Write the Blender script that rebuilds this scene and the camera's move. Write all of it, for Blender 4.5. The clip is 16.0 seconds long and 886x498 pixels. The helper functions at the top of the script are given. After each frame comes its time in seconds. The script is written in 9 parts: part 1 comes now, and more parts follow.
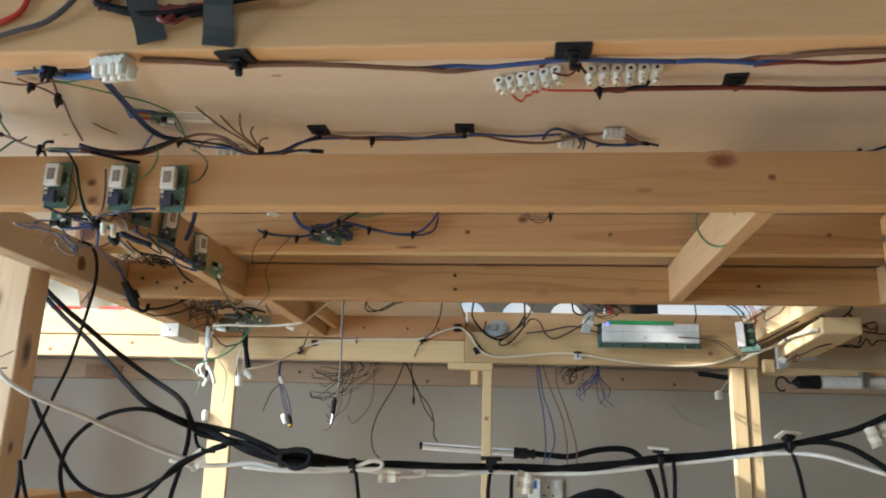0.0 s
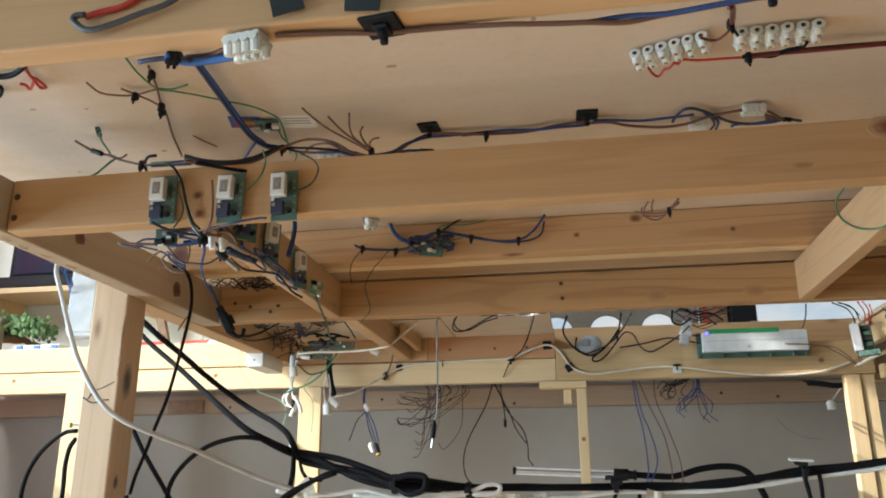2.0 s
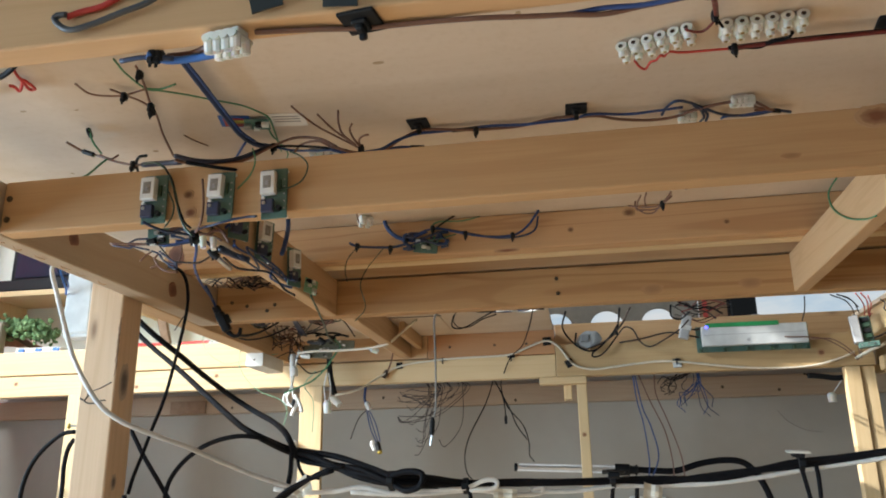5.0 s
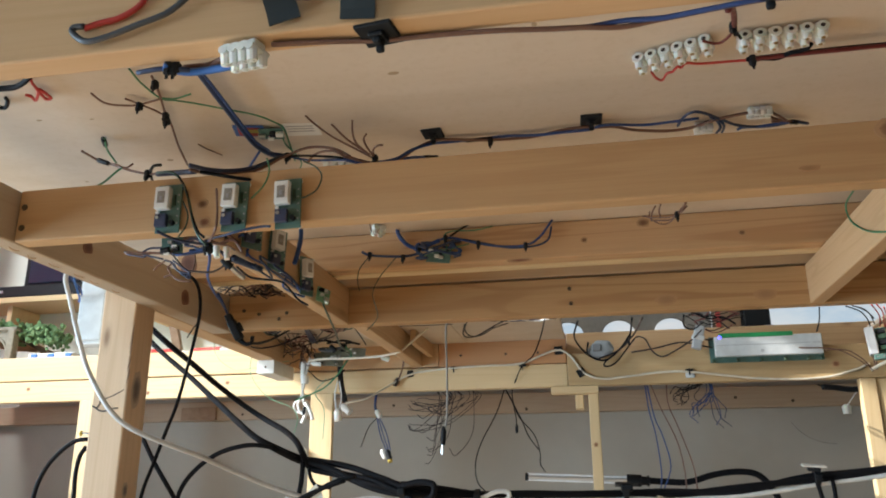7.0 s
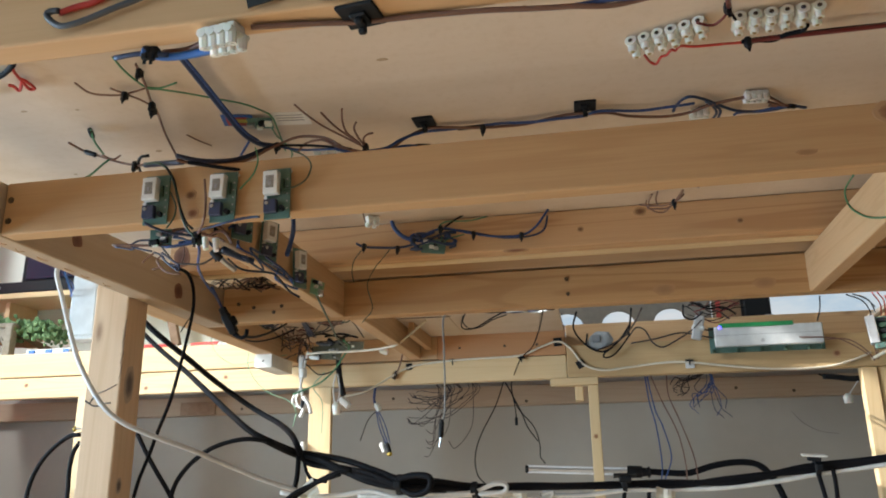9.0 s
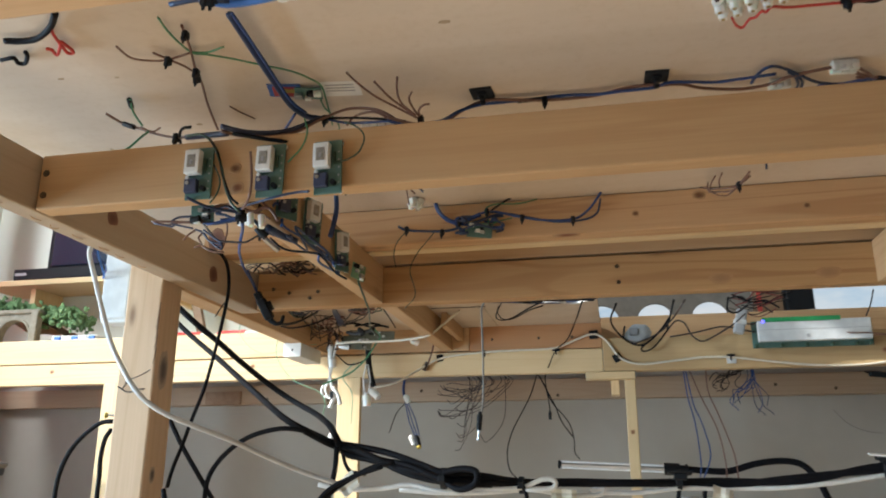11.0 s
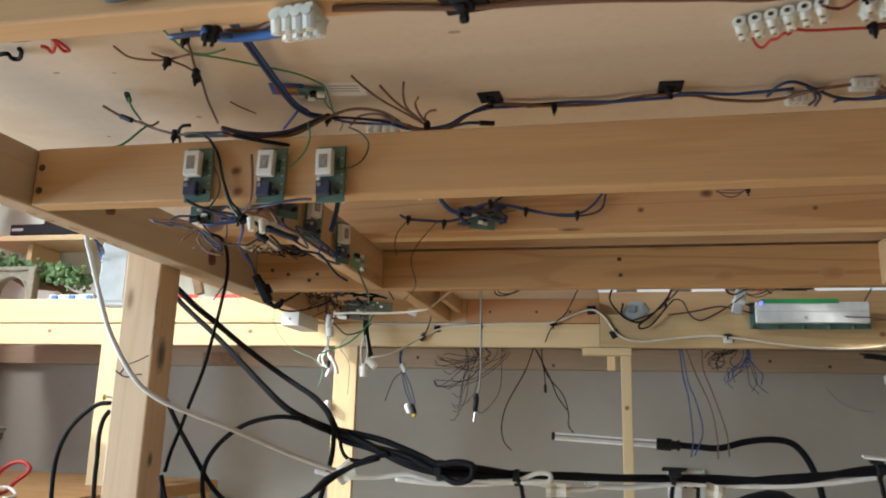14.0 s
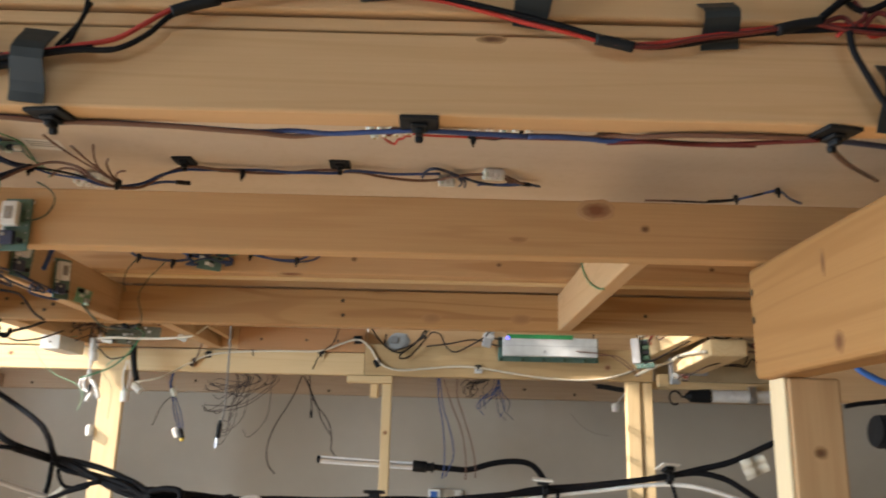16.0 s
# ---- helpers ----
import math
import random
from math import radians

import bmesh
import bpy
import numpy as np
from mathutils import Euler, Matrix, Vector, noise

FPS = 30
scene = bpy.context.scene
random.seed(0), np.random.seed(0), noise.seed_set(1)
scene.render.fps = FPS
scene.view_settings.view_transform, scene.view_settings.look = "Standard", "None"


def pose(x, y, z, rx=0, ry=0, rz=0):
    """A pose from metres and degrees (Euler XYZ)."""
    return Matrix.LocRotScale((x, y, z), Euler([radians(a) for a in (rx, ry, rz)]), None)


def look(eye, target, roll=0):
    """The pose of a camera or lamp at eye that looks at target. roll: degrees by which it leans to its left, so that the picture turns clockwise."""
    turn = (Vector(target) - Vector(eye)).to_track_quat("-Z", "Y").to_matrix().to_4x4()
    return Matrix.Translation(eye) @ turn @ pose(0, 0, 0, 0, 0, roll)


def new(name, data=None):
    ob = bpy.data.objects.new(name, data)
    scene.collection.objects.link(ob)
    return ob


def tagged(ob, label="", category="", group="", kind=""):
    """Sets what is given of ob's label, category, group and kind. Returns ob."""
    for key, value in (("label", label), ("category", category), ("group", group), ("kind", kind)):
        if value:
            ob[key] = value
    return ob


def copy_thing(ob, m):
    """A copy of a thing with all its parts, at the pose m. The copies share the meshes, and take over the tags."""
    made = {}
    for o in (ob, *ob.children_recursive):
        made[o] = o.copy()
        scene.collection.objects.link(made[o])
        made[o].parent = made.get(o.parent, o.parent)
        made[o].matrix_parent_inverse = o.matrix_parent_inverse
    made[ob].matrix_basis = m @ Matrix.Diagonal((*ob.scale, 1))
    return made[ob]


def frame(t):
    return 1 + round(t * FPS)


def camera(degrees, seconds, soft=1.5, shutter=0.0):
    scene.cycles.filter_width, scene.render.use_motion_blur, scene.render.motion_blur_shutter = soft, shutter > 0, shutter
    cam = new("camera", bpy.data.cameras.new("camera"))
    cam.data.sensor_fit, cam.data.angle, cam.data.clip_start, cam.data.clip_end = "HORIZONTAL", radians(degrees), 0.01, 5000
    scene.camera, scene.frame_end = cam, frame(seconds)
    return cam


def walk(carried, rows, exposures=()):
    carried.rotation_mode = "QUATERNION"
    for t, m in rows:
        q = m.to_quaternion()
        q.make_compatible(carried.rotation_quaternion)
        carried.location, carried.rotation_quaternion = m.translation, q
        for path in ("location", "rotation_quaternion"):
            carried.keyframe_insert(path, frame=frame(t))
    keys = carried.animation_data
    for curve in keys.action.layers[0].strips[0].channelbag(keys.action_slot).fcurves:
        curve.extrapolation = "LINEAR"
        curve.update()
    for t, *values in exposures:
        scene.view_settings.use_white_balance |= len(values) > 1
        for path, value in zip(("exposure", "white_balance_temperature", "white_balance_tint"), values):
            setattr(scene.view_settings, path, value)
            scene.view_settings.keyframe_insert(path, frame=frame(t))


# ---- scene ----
cam = camera(58.5, 16.0, 1.9, 0.4)
METRES, EYE, TILT, LEAN, TURN = 0.76, 0.80, 0.0, 0.0, 5.6
ROWS = [
    (0.0, 0.0, 0.0, 0.0, -0.44, 14.78, -1.66),
    (0.5, -0.0248, 0.0206, -0.0171, 0.87, 14.99, -0.53),
    (1.0, -0.0495, 0.0458, -0.0225, 2.37, 15.46, 0.71),
    (1.5, -0.0754, 0.0545, -0.0147, 3.22, 16.21, 0.44),
    (2.0, -0.0872, 0.0787, -0.0129, 4.09, 16.77, 0.2),
    (2.5, -0.0773, 0.0882, -0.0162, 4.99, 16.86, 0.9),
    (3.0, -0.0614, 0.0901, -0.0214, 5.11, 16.67, 1.4),
    (3.2, -0.0532, 0.0853, -0.0196, 4.89, 16.63, 1.41),
    (5.3, -0.0734, 0.0795, -0.0152, 4.57, 16.72, 0.69),
    (5.5, -0.0713, 0.0794, -0.0102, 4.59, 16.81, 0.55),
    (6.0, -0.0703, 0.0793, -0.0125, 4.78, 16.89, 0.55),
    (6.5, -0.0735, 0.084, -0.0126, 5.07, 16.97, 0.58),
    (7.0, -0.0766, 0.0817, -0.0104, 5.18, 17.14, 0.36),
    (7.5, -0.0786, 0.0835, -0.0076, 5.35, 17.3, 0.08),
    (8.0, -0.0806, 0.0913, -0.0065, 5.58, 17.26, 0.13),
    (8.5, -0.0694, 0.0928, -0.0091, 5.5, 16.97, 0.7),
    (8.7, -0.0661, 0.0946, -0.011, 5.4, 16.82, 0.85),
    (10.8, -0.1152, 0.1306, -0.0072, 5.88, 16.3, -0.47),
    (11.0, -0.1184, 0.1511, -0.0102, 6.43, 16.29, -0.12),
    (11.5, -0.1258, 0.2062, -0.0091, 8.6, 16.37, 1.97),
    (12.0, -0.1384, 0.2791, -0.0017, 11.28, 16.26, 3.26),
    (12.5, -0.1558, 0.3478, 0.0031, 12.25, 15.74, 2.59),
    (13.0, -0.1952, 0.3124, 0.0145, 10.65, 14.87, 1.07),
    (13.5, -0.1623, 0.2117, 0.0483, 7.55, 13.65, -0.47),
    (14.0, -0.1249, 0.1473, 0.0562, 5.91, 12.55, -1.48),
    (14.5, -0.0915, 0.0907, 0.062, 4.44, 12.33, -1.69),
    (15.0, -0.0432, 0.0473, 0.0627, 2.56, 12.84, -1.56),
    (15.5, 0.0299, 0.0171, 0.0659, -0.74, 13.58, -1.71),
    (16.0, 0.0575, 0.0163, 0.0739, -6.16, 14.14, -1.27),
]
walk(cam, [(t, pose(0, 0, EYE, TILT, LEAN, TURN) @ pose(METRES * x, METRES * y, METRES * z, 90 + pitch, roll, yaw)) for t, x, y, z, yaw, pitch, roll in ROWS], [(0.0, 0.95, 6400, 9), (3.0, 0.81, 6350, 9), (8.5, 0.79, 6300, 9), (12.5, 0.83, 6150, 8), (13.2, 0.79, 6200, 9), (14.0, 0.68, 6500, 10), (15.0, 0.81, 6800, 12), (16.0, 0.93, 7100, 15)])

# ---- world, sun, large lights ----
world = bpy.data.worlds.new("sky")
scene.world = world
world.use_nodes = True
wn = world.node_tree.nodes
sky = wn.new("ShaderNodeTexSky")
sky.sky_type, sky.sun_disc = "NISHITA", False
sky.sun_elevation, sky.sun_rotation = radians(30), radians(251)
wn["Background"].inputs["Strength"].default_value = 0.12
world.node_tree.links.new(sky.outputs[0], wn["Background"].inputs["Color"])


def area_lamp(name, m, sx, sy, power, colour):
    d = bpy.data.lights.new(name, "AREA")
    d.shape, d.size, d.size_y, d.energy, d.color = "RECTANGLE", sx, sy, power, colour
    o = new(name, d)
    o.matrix_world = m
    return o


sun_data = bpy.data.lights.new("sun", "SUN")
sun_data.energy, sun_data.angle, sun_data.color = 5.0, radians(0.6), (1.0, 0.96, 0.90)
sun = new("sun", sun_data)
sun.matrix_world = look((-1.0, -0.35, 0.58), (0, 0, 0))
area_lamp("window_light_side", look((-1.92, 0.2, 0.76), (0, 0.10, 0.93)), 1.3, 0.72, 29, (0.56, 0.79, 1.0))
# Fill lamp added behind the viewpoint for the low back wall; unseen source.
area_lamp("window_light_near", look((-0.15, -2.19, 1.28), (-0.15, 2.1, 0.75)), 1.1, 0.5, 4, (0.62, 0.83, 1.0))
# Fill lamp added at an unseen upper slot to brighten the back wall.
area_lamp("window_light_upper", look((-1.93, 0.75, 2.05), (-1.2, 2.1, 1.3)), 0.38, 0.45, 18, (0.92, 0.97, 1.0))

# ---- materials ----


def mat(name, base, rough=0.6, metal=0.0, spec=0.5):
    m = bpy.data.materials.new(name)
    m.use_nodes = True
    b = m.node_tree.nodes["Principled BSDF"]
    b.inputs["Base Color"].default_value = (*base, 1)
    b.inputs["Roughness"].default_value = rough
    b.inputs["Metallic"].default_value = metal
    b.inputs["Specular IOR Level"].default_value = spec
    return m


def node(m, kind, **inputs):
    n = m.node_tree.nodes.new(kind)
    for k, v in inputs.items():
        n.inputs[k.replace("_", " ")].default_value = v
    return n


def wire_up(m, a, b):
    m.node_tree.links.new(a, b)


def ramp(m, fac, stops):
    r = m.node_tree.nodes.new("ShaderNodeValToRGB")
    while len(r.color_ramp.elements) < len(stops):
        r.color_ramp.elements.new(0.5)
    for e, (p, c) in zip(r.color_ramp.elements, stops):
        e.position, e.color = p, (*c, 1)
    wire_up(m, fac, r.inputs["Fac"])
    return r.outputs["Color"]


def mixed(m, fac, a, b, mode="MIX"):
    n = m.node_tree.nodes.new("ShaderNodeMix")
    n.data_type, n.blend_type = "RGBA", mode
    for sock, v in ((n.inputs[0], fac), (n.inputs[6], a), (n.inputs[7], b)):
        if hasattr(v, "is_output"):
            wire_up(m, v, sock)
        elif isinstance(v, tuple):
            sock.default_value = (*v, 1)
        else:
            sock.default_value = v
    return n.outputs[2]


def bumped(m, height, strength, distance=0.001):
    n = node(m, "ShaderNodeBump", Strength=strength, Distance=distance)
    wire_up(m, height, n.inputs["Height"])
    wire_up(m, n.outputs[0], m.node_tree.nodes["Principled BSDF"].inputs["Normal"])


def pine(name, axis, light, dark, knots=(0.16, 0.07, 0.03), ring=0.4):
    """Planed softwood with the grain along one world axis, darker growth lines and small knots; each piece is cut from another place of the log."""
    m = mat(name, light, 0.6, 0, 0.3)
    bs = m.node_tree.nodes["Principled BSDF"]
    co = node(m, "ShaderNodeTexCoord")
    info = node(m, "ShaderNodeObjectInfo")
    shift = node(m, "ShaderNodeVectorMath")
    shift.operation = "MULTIPLY_ADD"
    shift.inputs[1].default_value = (13.7, 7.3, 9.1)
    wire_up(m, info.outputs["Random"], shift.inputs[0])
    wire_up(m, co.outputs["Object"], shift.inputs[2])

    def stretched(along, across):
        mp = node(m, "ShaderNodeMapping")
        s = [across] * 3
        s["xyz".index(axis)] = along
        mp.inputs["Scale"].default_value = s
        wire_up(m, shift.outputs[0], mp.inputs["Vector"])
        return mp.outputs[0]

    warp = node(m, "ShaderNodeTexNoise", Scale=1.0, Detail=2.0, Distortion=0.5)
    wire_up(m, stretched(1.4, 22), warp.inputs["Vector"])
    fine = node(m, "ShaderNodeTexNoise", Scale=1.0, Detail=4.0, Roughness=0.7)
    wire_up(m, stretched(9, 520), fine.inputs["Vector"])
    wave = m.node_tree.nodes.new("ShaderNodeMath")
    wave.operation = "MULTIPLY"
    wave.inputs[1].default_value = 46.0
    wire_up(m, warp.outputs["Fac"], wave.inputs[0])
    sine = m.node_tree.nodes.new("ShaderNodeMath")
    sine.operation = "SINE"
    wire_up(m, wave.outputs[0], sine.inputs[0])
    broad = node(m, "ShaderNodeTexNoise", Scale=1.0, Detail=2.0)
    wire_up(m, stretched(1.6, 9), broad.inputs["Vector"])
    vor = node(m, "ShaderNodeTexVoronoi", Scale=1.0, Randomness=1.0)
    wire_up(m, stretched(4.5, 13), vor.inputs["Vector"])
    mid = tuple((a + b) / 2 for a, b in zip(light, dark))
    c = ramp(m, sine.outputs[0], [(0.0, light), (0.6, tuple(0.8 * a + 0.2 * b for a, b in zip(light, mid))), (0.97, tuple((1 - ring) * a + ring * b for a, b in zip(light, dark)))])
    c = mixed(m, ramp(m, fine.outputs["Fac"], [(0.35, (0.0, 0.0, 0.0)), (0.75, (0.5, 0.5, 0.5))]), c, dark)
    c = mixed(m, ramp(m, broad.outputs["Fac"], [(0.35, (0.0, 0.0, 0.0)), (0.7, (0.55, 0.55, 0.55))]), c, mid)
    c = mixed(m, ramp(m, vor.outputs["Distance"], [(0.03, (0.7, 0.7, 0.7)), (0.07, (0.15, 0.15, 0.15)), (0.11, (0.0, 0.0, 0.0))]), c, knots)
    wire_up(m, c, bs.inputs["Base Color"])
    bumped(m, fine.outputs["Fac"], 0.2, 0.0005)
    return m


LIGHT, DARK = (0.63, 0.415, 0.228), (0.485, 0.285, 0.138)
pine_x, pine_y, pine_z = (pine("pine_along_" + a, a, LIGHT, DARK) for a in "xyz")
# Tone lightened for the sun on the left rear beams.
pale_x, pale_y, pale_z = (pine("pale_pine_along_" + a, a, (0.73, 0.555, 0.325), (0.60, 0.415, 0.205)) for a in "xyz")
brown_x = pine("brown_pine_along_x", "x", (0.45, 0.34, 0.235), (0.36, 0.25, 0.165))
ruddy_x = pine("ruddy_pine_along_x", "x", (0.62, 0.39, 0.205), (0.44, 0.235, 0.105), ring=0.85)
amber_x = pine("amber_pine_along_x", "x", (0.69, 0.452, 0.25), (0.56, 0.33, 0.16))
amber_y = pine("amber_pine_along_y", "y", (0.41, 0.22, 0.085), (0.30, 0.145, 0.05), ring=0.8)
honey_x = pine("honey_pine_along_x", "x", (0.59, 0.37, 0.185), (0.45, 0.25, 0.108))
# Darker tone paints the weaker light on the right rear beam.
dimmed_x = pine("tan_pine_along_x", "x", (0.55, 0.39, 0.205), (0.43, 0.275, 0.13))
# Greyed tone paints the window's glare veil over the side rail.
hazed_y = pine("worn_pine_along_y", "y", (0.51, 0.39, 0.27), (0.405, 0.295, 0.19))
# Very pale tone paints the light on the right leg's left face.
lit_face_z = pine("cream_pine_along_z", "z", (0.84, 0.70, 0.47), (0.74, 0.58, 0.36))
red_x = pine("red_pine_along_x", "x", (0.56, 0.31, 0.15), (0.40, 0.18, 0.08))
deep_x = pine("deep_pine_along_x", "x", (0.55, 0.33, 0.15), (0.40, 0.205, 0.085), ring=0.85)
dry_z = pine("dry_pine_along_z", "z", (0.66, 0.47, 0.305), (0.53, 0.35, 0.205), ring=0.5)
saw = node(dry_z, "ShaderNodeTexNoise", Scale=1.0, Detail=2.0)
co, mp = node(dry_z, "ShaderNodeTexCoord"), node(dry_z, "ShaderNodeMapping")
mp.inputs["Scale"].default_value = (420, 420, 14)
wire_up(dry_z, co.outputs["Object"], mp.inputs["Vector"])
wire_up(dry_z, mp.outputs[0], saw.inputs["Vector"])
bumped(dry_z, saw.outputs["Fac"], 0.22, 0.0009)


def mottled(name, a, b, scale, rough=0.7, bump=0.15, metal=0.0, detail=5.0):
    m = mat(name, a, rough, metal, 0.35)
    co = node(m, "ShaderNodeTexCoord")
    n1 = node(m, "ShaderNodeTexNoise", Scale=scale, Detail=detail, Roughness=0.6)
    n2 = node(m, "ShaderNodeTexNoise", Scale=scale * 11, Detail=3.0)
    wire_up(m, co.outputs["Object"], n1.inputs["Vector"])
    wire_up(m, co.outputs["Object"], n2.inputs["Vector"])
    c = mixed(m, ramp(m, n1.outputs["Fac"], [(0.35, (0, 0, 0)), (0.7, (1, 1, 1))]), a, b)
    c = mixed(m, ramp(m, n2.outputs["Fac"], [(0.4, (0, 0, 0)), (0.8, (0.35, 0.35, 0.35))]), c, b)
    wire_up(m, c, m.node_tree.nodes["Principled BSDF"].inputs["Base Color"])
    bumped(m, n2.outputs["Fac"], bump, 0.0008)
    return m


def streaked(name, a, b, stain):
    """Plywood face veneer: long faint streaks across the sheet and a few brown stains."""
    m = mat(name, a, 0.68, 0, 0.3)
    co = node(m, "ShaderNodeTexCoord")
    mp = node(m, "ShaderNodeMapping")
    mp.inputs["Scale"].default_value = (2.0, 26.0, 10.0)
    wire_up(m, co.outputs["Object"], mp.inputs["Vector"])
    n1 = node(m, "ShaderNodeTexNoise", Scale=1.0, Detail=5.0, Roughness=0.65, Distortion=0.4)
    wire_up(m, mp.outputs[0], n1.inputs["Vector"])
    n2 = node(m, "ShaderNodeTexNoise", Scale=7.0, Detail=4.0)
    n3 = node(m, "ShaderNodeTexNoise", Scale=150.0, Detail=3.0)
    wire_up(m, co.outputs["Object"], n2.inputs["Vector"])
    wire_up(m, co.outputs["Object"], n3.inputs["Vector"])
    c = mixed(m, ramp(m, n1.outputs["Fac"], [(0.35, (0, 0, 0)), (0.75, (0.8, 0.8, 0.8))]), a, b)
    c = mixed(m, ramp(m, n2.outputs["Fac"], [(0.60, (0, 0, 0)), (0.78, (0.45, 0.45, 0.45))]), c, stain)
    c = mixed(m, ramp(m, n3.outputs["Fac"], [(0.5, (0, 0, 0)), (0.8, (0.2, 0.2, 0.2))]), c, stain)
    wire_up(m, c, m.node_tree.nodes["Principled BSDF"].inputs["Base Color"])
    bumped(m, n3.outputs["Fac"], 0.12, 0.0006)
    return m


plywood = streaked("plywood", (0.655, 0.54, 0.425), (0.60, 0.475, 0.35), (0.465, 0.33, 0.19))
hardboard = mottled("brown_hardboard", (0.50, 0.40, 0.255), (0.41, 0.32, 0.20), 20, 0.7, 0.2)
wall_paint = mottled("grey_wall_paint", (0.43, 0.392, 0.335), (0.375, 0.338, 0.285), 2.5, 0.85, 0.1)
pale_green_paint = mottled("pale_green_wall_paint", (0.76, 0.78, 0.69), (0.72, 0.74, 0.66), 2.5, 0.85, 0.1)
room_paint = mottled("room_paint", (0.36, 0.32, 0.275), (0.31, 0.28, 0.24), 2.0, 0.85, 0.1)
carpet = mottled("carpet", (0.45, 0.335, 0.22), (0.39, 0.285, 0.18), 30, 0.95, 0.6)


def knot_stain(name, heart, rim):
    """End grain of a branch: dark heart with rings that fade into the wood round it."""
    m = mat(name, heart, 0.6, 0, 0.3)
    co = node(m, "ShaderNodeTexCoord")
    n = node(m, "ShaderNodeTexNoise", Scale=2.5, Detail=4.0)
    wire_up(m, co.outputs["Object"], n.inputs["Vector"])
    flat = node(m, "ShaderNodeVectorMath")
    flat.operation = "MULTIPLY"
    flat.inputs[1].default_value = (1, 1, 0)
    wire_up(m, co.outputs["Object"], flat.inputs[0])
    far = node(m, "ShaderNodeVectorMath")
    far.operation = "LENGTH"
    wire_up(m, flat.outputs[0], far.inputs[0])
    add = m.node_tree.nodes.new("ShaderNodeMath")
    add.operation = "MULTIPLY_ADD"
    add.inputs[1].default_value = 0.5
    wire_up(m, n.outputs["Fac"], add.inputs[0])
    wire_up(m, far.outputs["Value"], add.inputs[2])
    mid = tuple((a + c) / 2 for a, c in zip(heart, rim))
    c = ramp(m, add.outputs[0], [(0.5, heart), (0.95, mid), (1.25, tuple(0.35 * a + 0.65 * c for a, c in zip(mid, rim)))])
    wire_up(m, c, m.node_tree.nodes["Principled BSDF"].inputs["Base Color"])
    return m


dark_bracket = mottled("brown_bracket_wood", (0.33, 0.22, 0.14), (0.24, 0.15, 0.09), 40, 0.6, 0.2)
# White colour paints sun glare on the block under the side batten.
sunlit_wood = mottled("white_painted_wood", (0.80, 0.78, 0.73), (0.72, 0.69, 0.62), 30, 0.6, 0.2)
knot_wood = knot_stain("knot_wood", (0.16, 0.075, 0.035), (0.50, 0.305, 0.15))
red_knot_wood = knot_stain("red_knot_wood", (0.24, 0.10, 0.05), (0.56, 0.35, 0.185))
faint_knot_wood = knot_stain("faint_knot_wood", (0.38, 0.21, 0.10), (0.475, 0.265, 0.125))
weathered_knot = knot_stain("weathered_knot", (0.13, 0.10, 0.085), (0.50, 0.38, 0.27))
ruddy_knot = knot_stain("ruddy_knot", (0.13, 0.055, 0.036), (0.25, 0.12, 0.07))
amber_knot = knot_stain("amber_knot", (0.16, 0.07, 0.03), (0.34, 0.175, 0.07))
ply_stain = mottled("plywood_stain", (0.45, 0.33, 0.21), (0.35, 0.24, 0.14), 200, 0.7, 0.1)
screw_steel = mottled("dull_screw_steel", (0.16, 0.12, 0.08), (0.07, 0.05, 0.03), 300, 0.45, 0.2, 0.7)


def plastic(name, base, rough=0.42):
    """Moulded plastic or cable sheath: slight tone variation and a dusty, uneven gloss."""
    m = mat(name, base, rough)
    b = m.node_tree.nodes["Principled BSDF"]
    co = node(m, "ShaderNodeTexCoord")
    n = node(m, "ShaderNodeTexNoise", Scale=60.0, Detail=4.0)
    wire_up(m, co.outputs["Object"], n.inputs["Vector"])
    dust = tuple(min(1, c * 1.25 + (0.012 if max(base) > 0.015 else 0.003)) for c in base)
    wire_up(m, mixed(m, ramp(m, n.outputs["Fac"], [(0.4, (0, 0, 0)), (0.75, (0.7, 0.7, 0.7))]), base, dust), b.inputs["Base Color"])
    wire_up(m, ramp(m, n.outputs["Fac"], [(0.3, (rough - 0.08,) * 3), (0.7, (rough + 0.14,) * 3)]), b.inputs["Roughness"])
    return m


black_cable = plastic("black_cable_sheath", (0.007, 0.007, 0.009), 0.62)
black_cable.node_tree.nodes["Principled BSDF"].inputs["Specular IOR Level"].default_value = 0.12
black_plastic = plastic("black_plastic", (0.008, 0.009, 0.011), 0.55)
black_plastic.node_tree.nodes["Principled BSDF"].inputs["Specular IOR Level"].default_value = 0.25
tape_black = plastic("black_insulating_tape", (0.010, 0.016, 0.019), 0.5)
white_cable = plastic("white_cable_sheath", (0.72, 0.71, 0.68))
mid_grey_cable = plastic("mid_grey_cable_sheath", (0.26, 0.25, 0.235))
grey_white_cable = plastic("grey_white_cable_sheath", (0.55, 0.53, 0.50))
grey_cable = plastic("grey_cable_sheath", (0.06, 0.065, 0.075))
cream = plastic("cream_wire", (0.66, 0.60, 0.48))
blue = plastic("blue_wire", (0.018, 0.052, 0.185))
bright_blue = plastic("bright_blue_wire", (0.03, 0.13, 0.42))
dark_blue = plastic("dark_blue_wire", (0.013, 0.030, 0.085))
pale_green = plastic("pale_green_wire", (0.20, 0.36, 0.22))
dark_loom = plastic("dark_loom_wire", (0.034, 0.042, 0.085))
brown = plastic("brown_wire", (0.16, 0.075, 0.048))
dark_brown = plastic("dark_brown_wire", (0.03, 0.018, 0.014))
red = plastic("red_wire", (0.48, 0.035, 0.025))
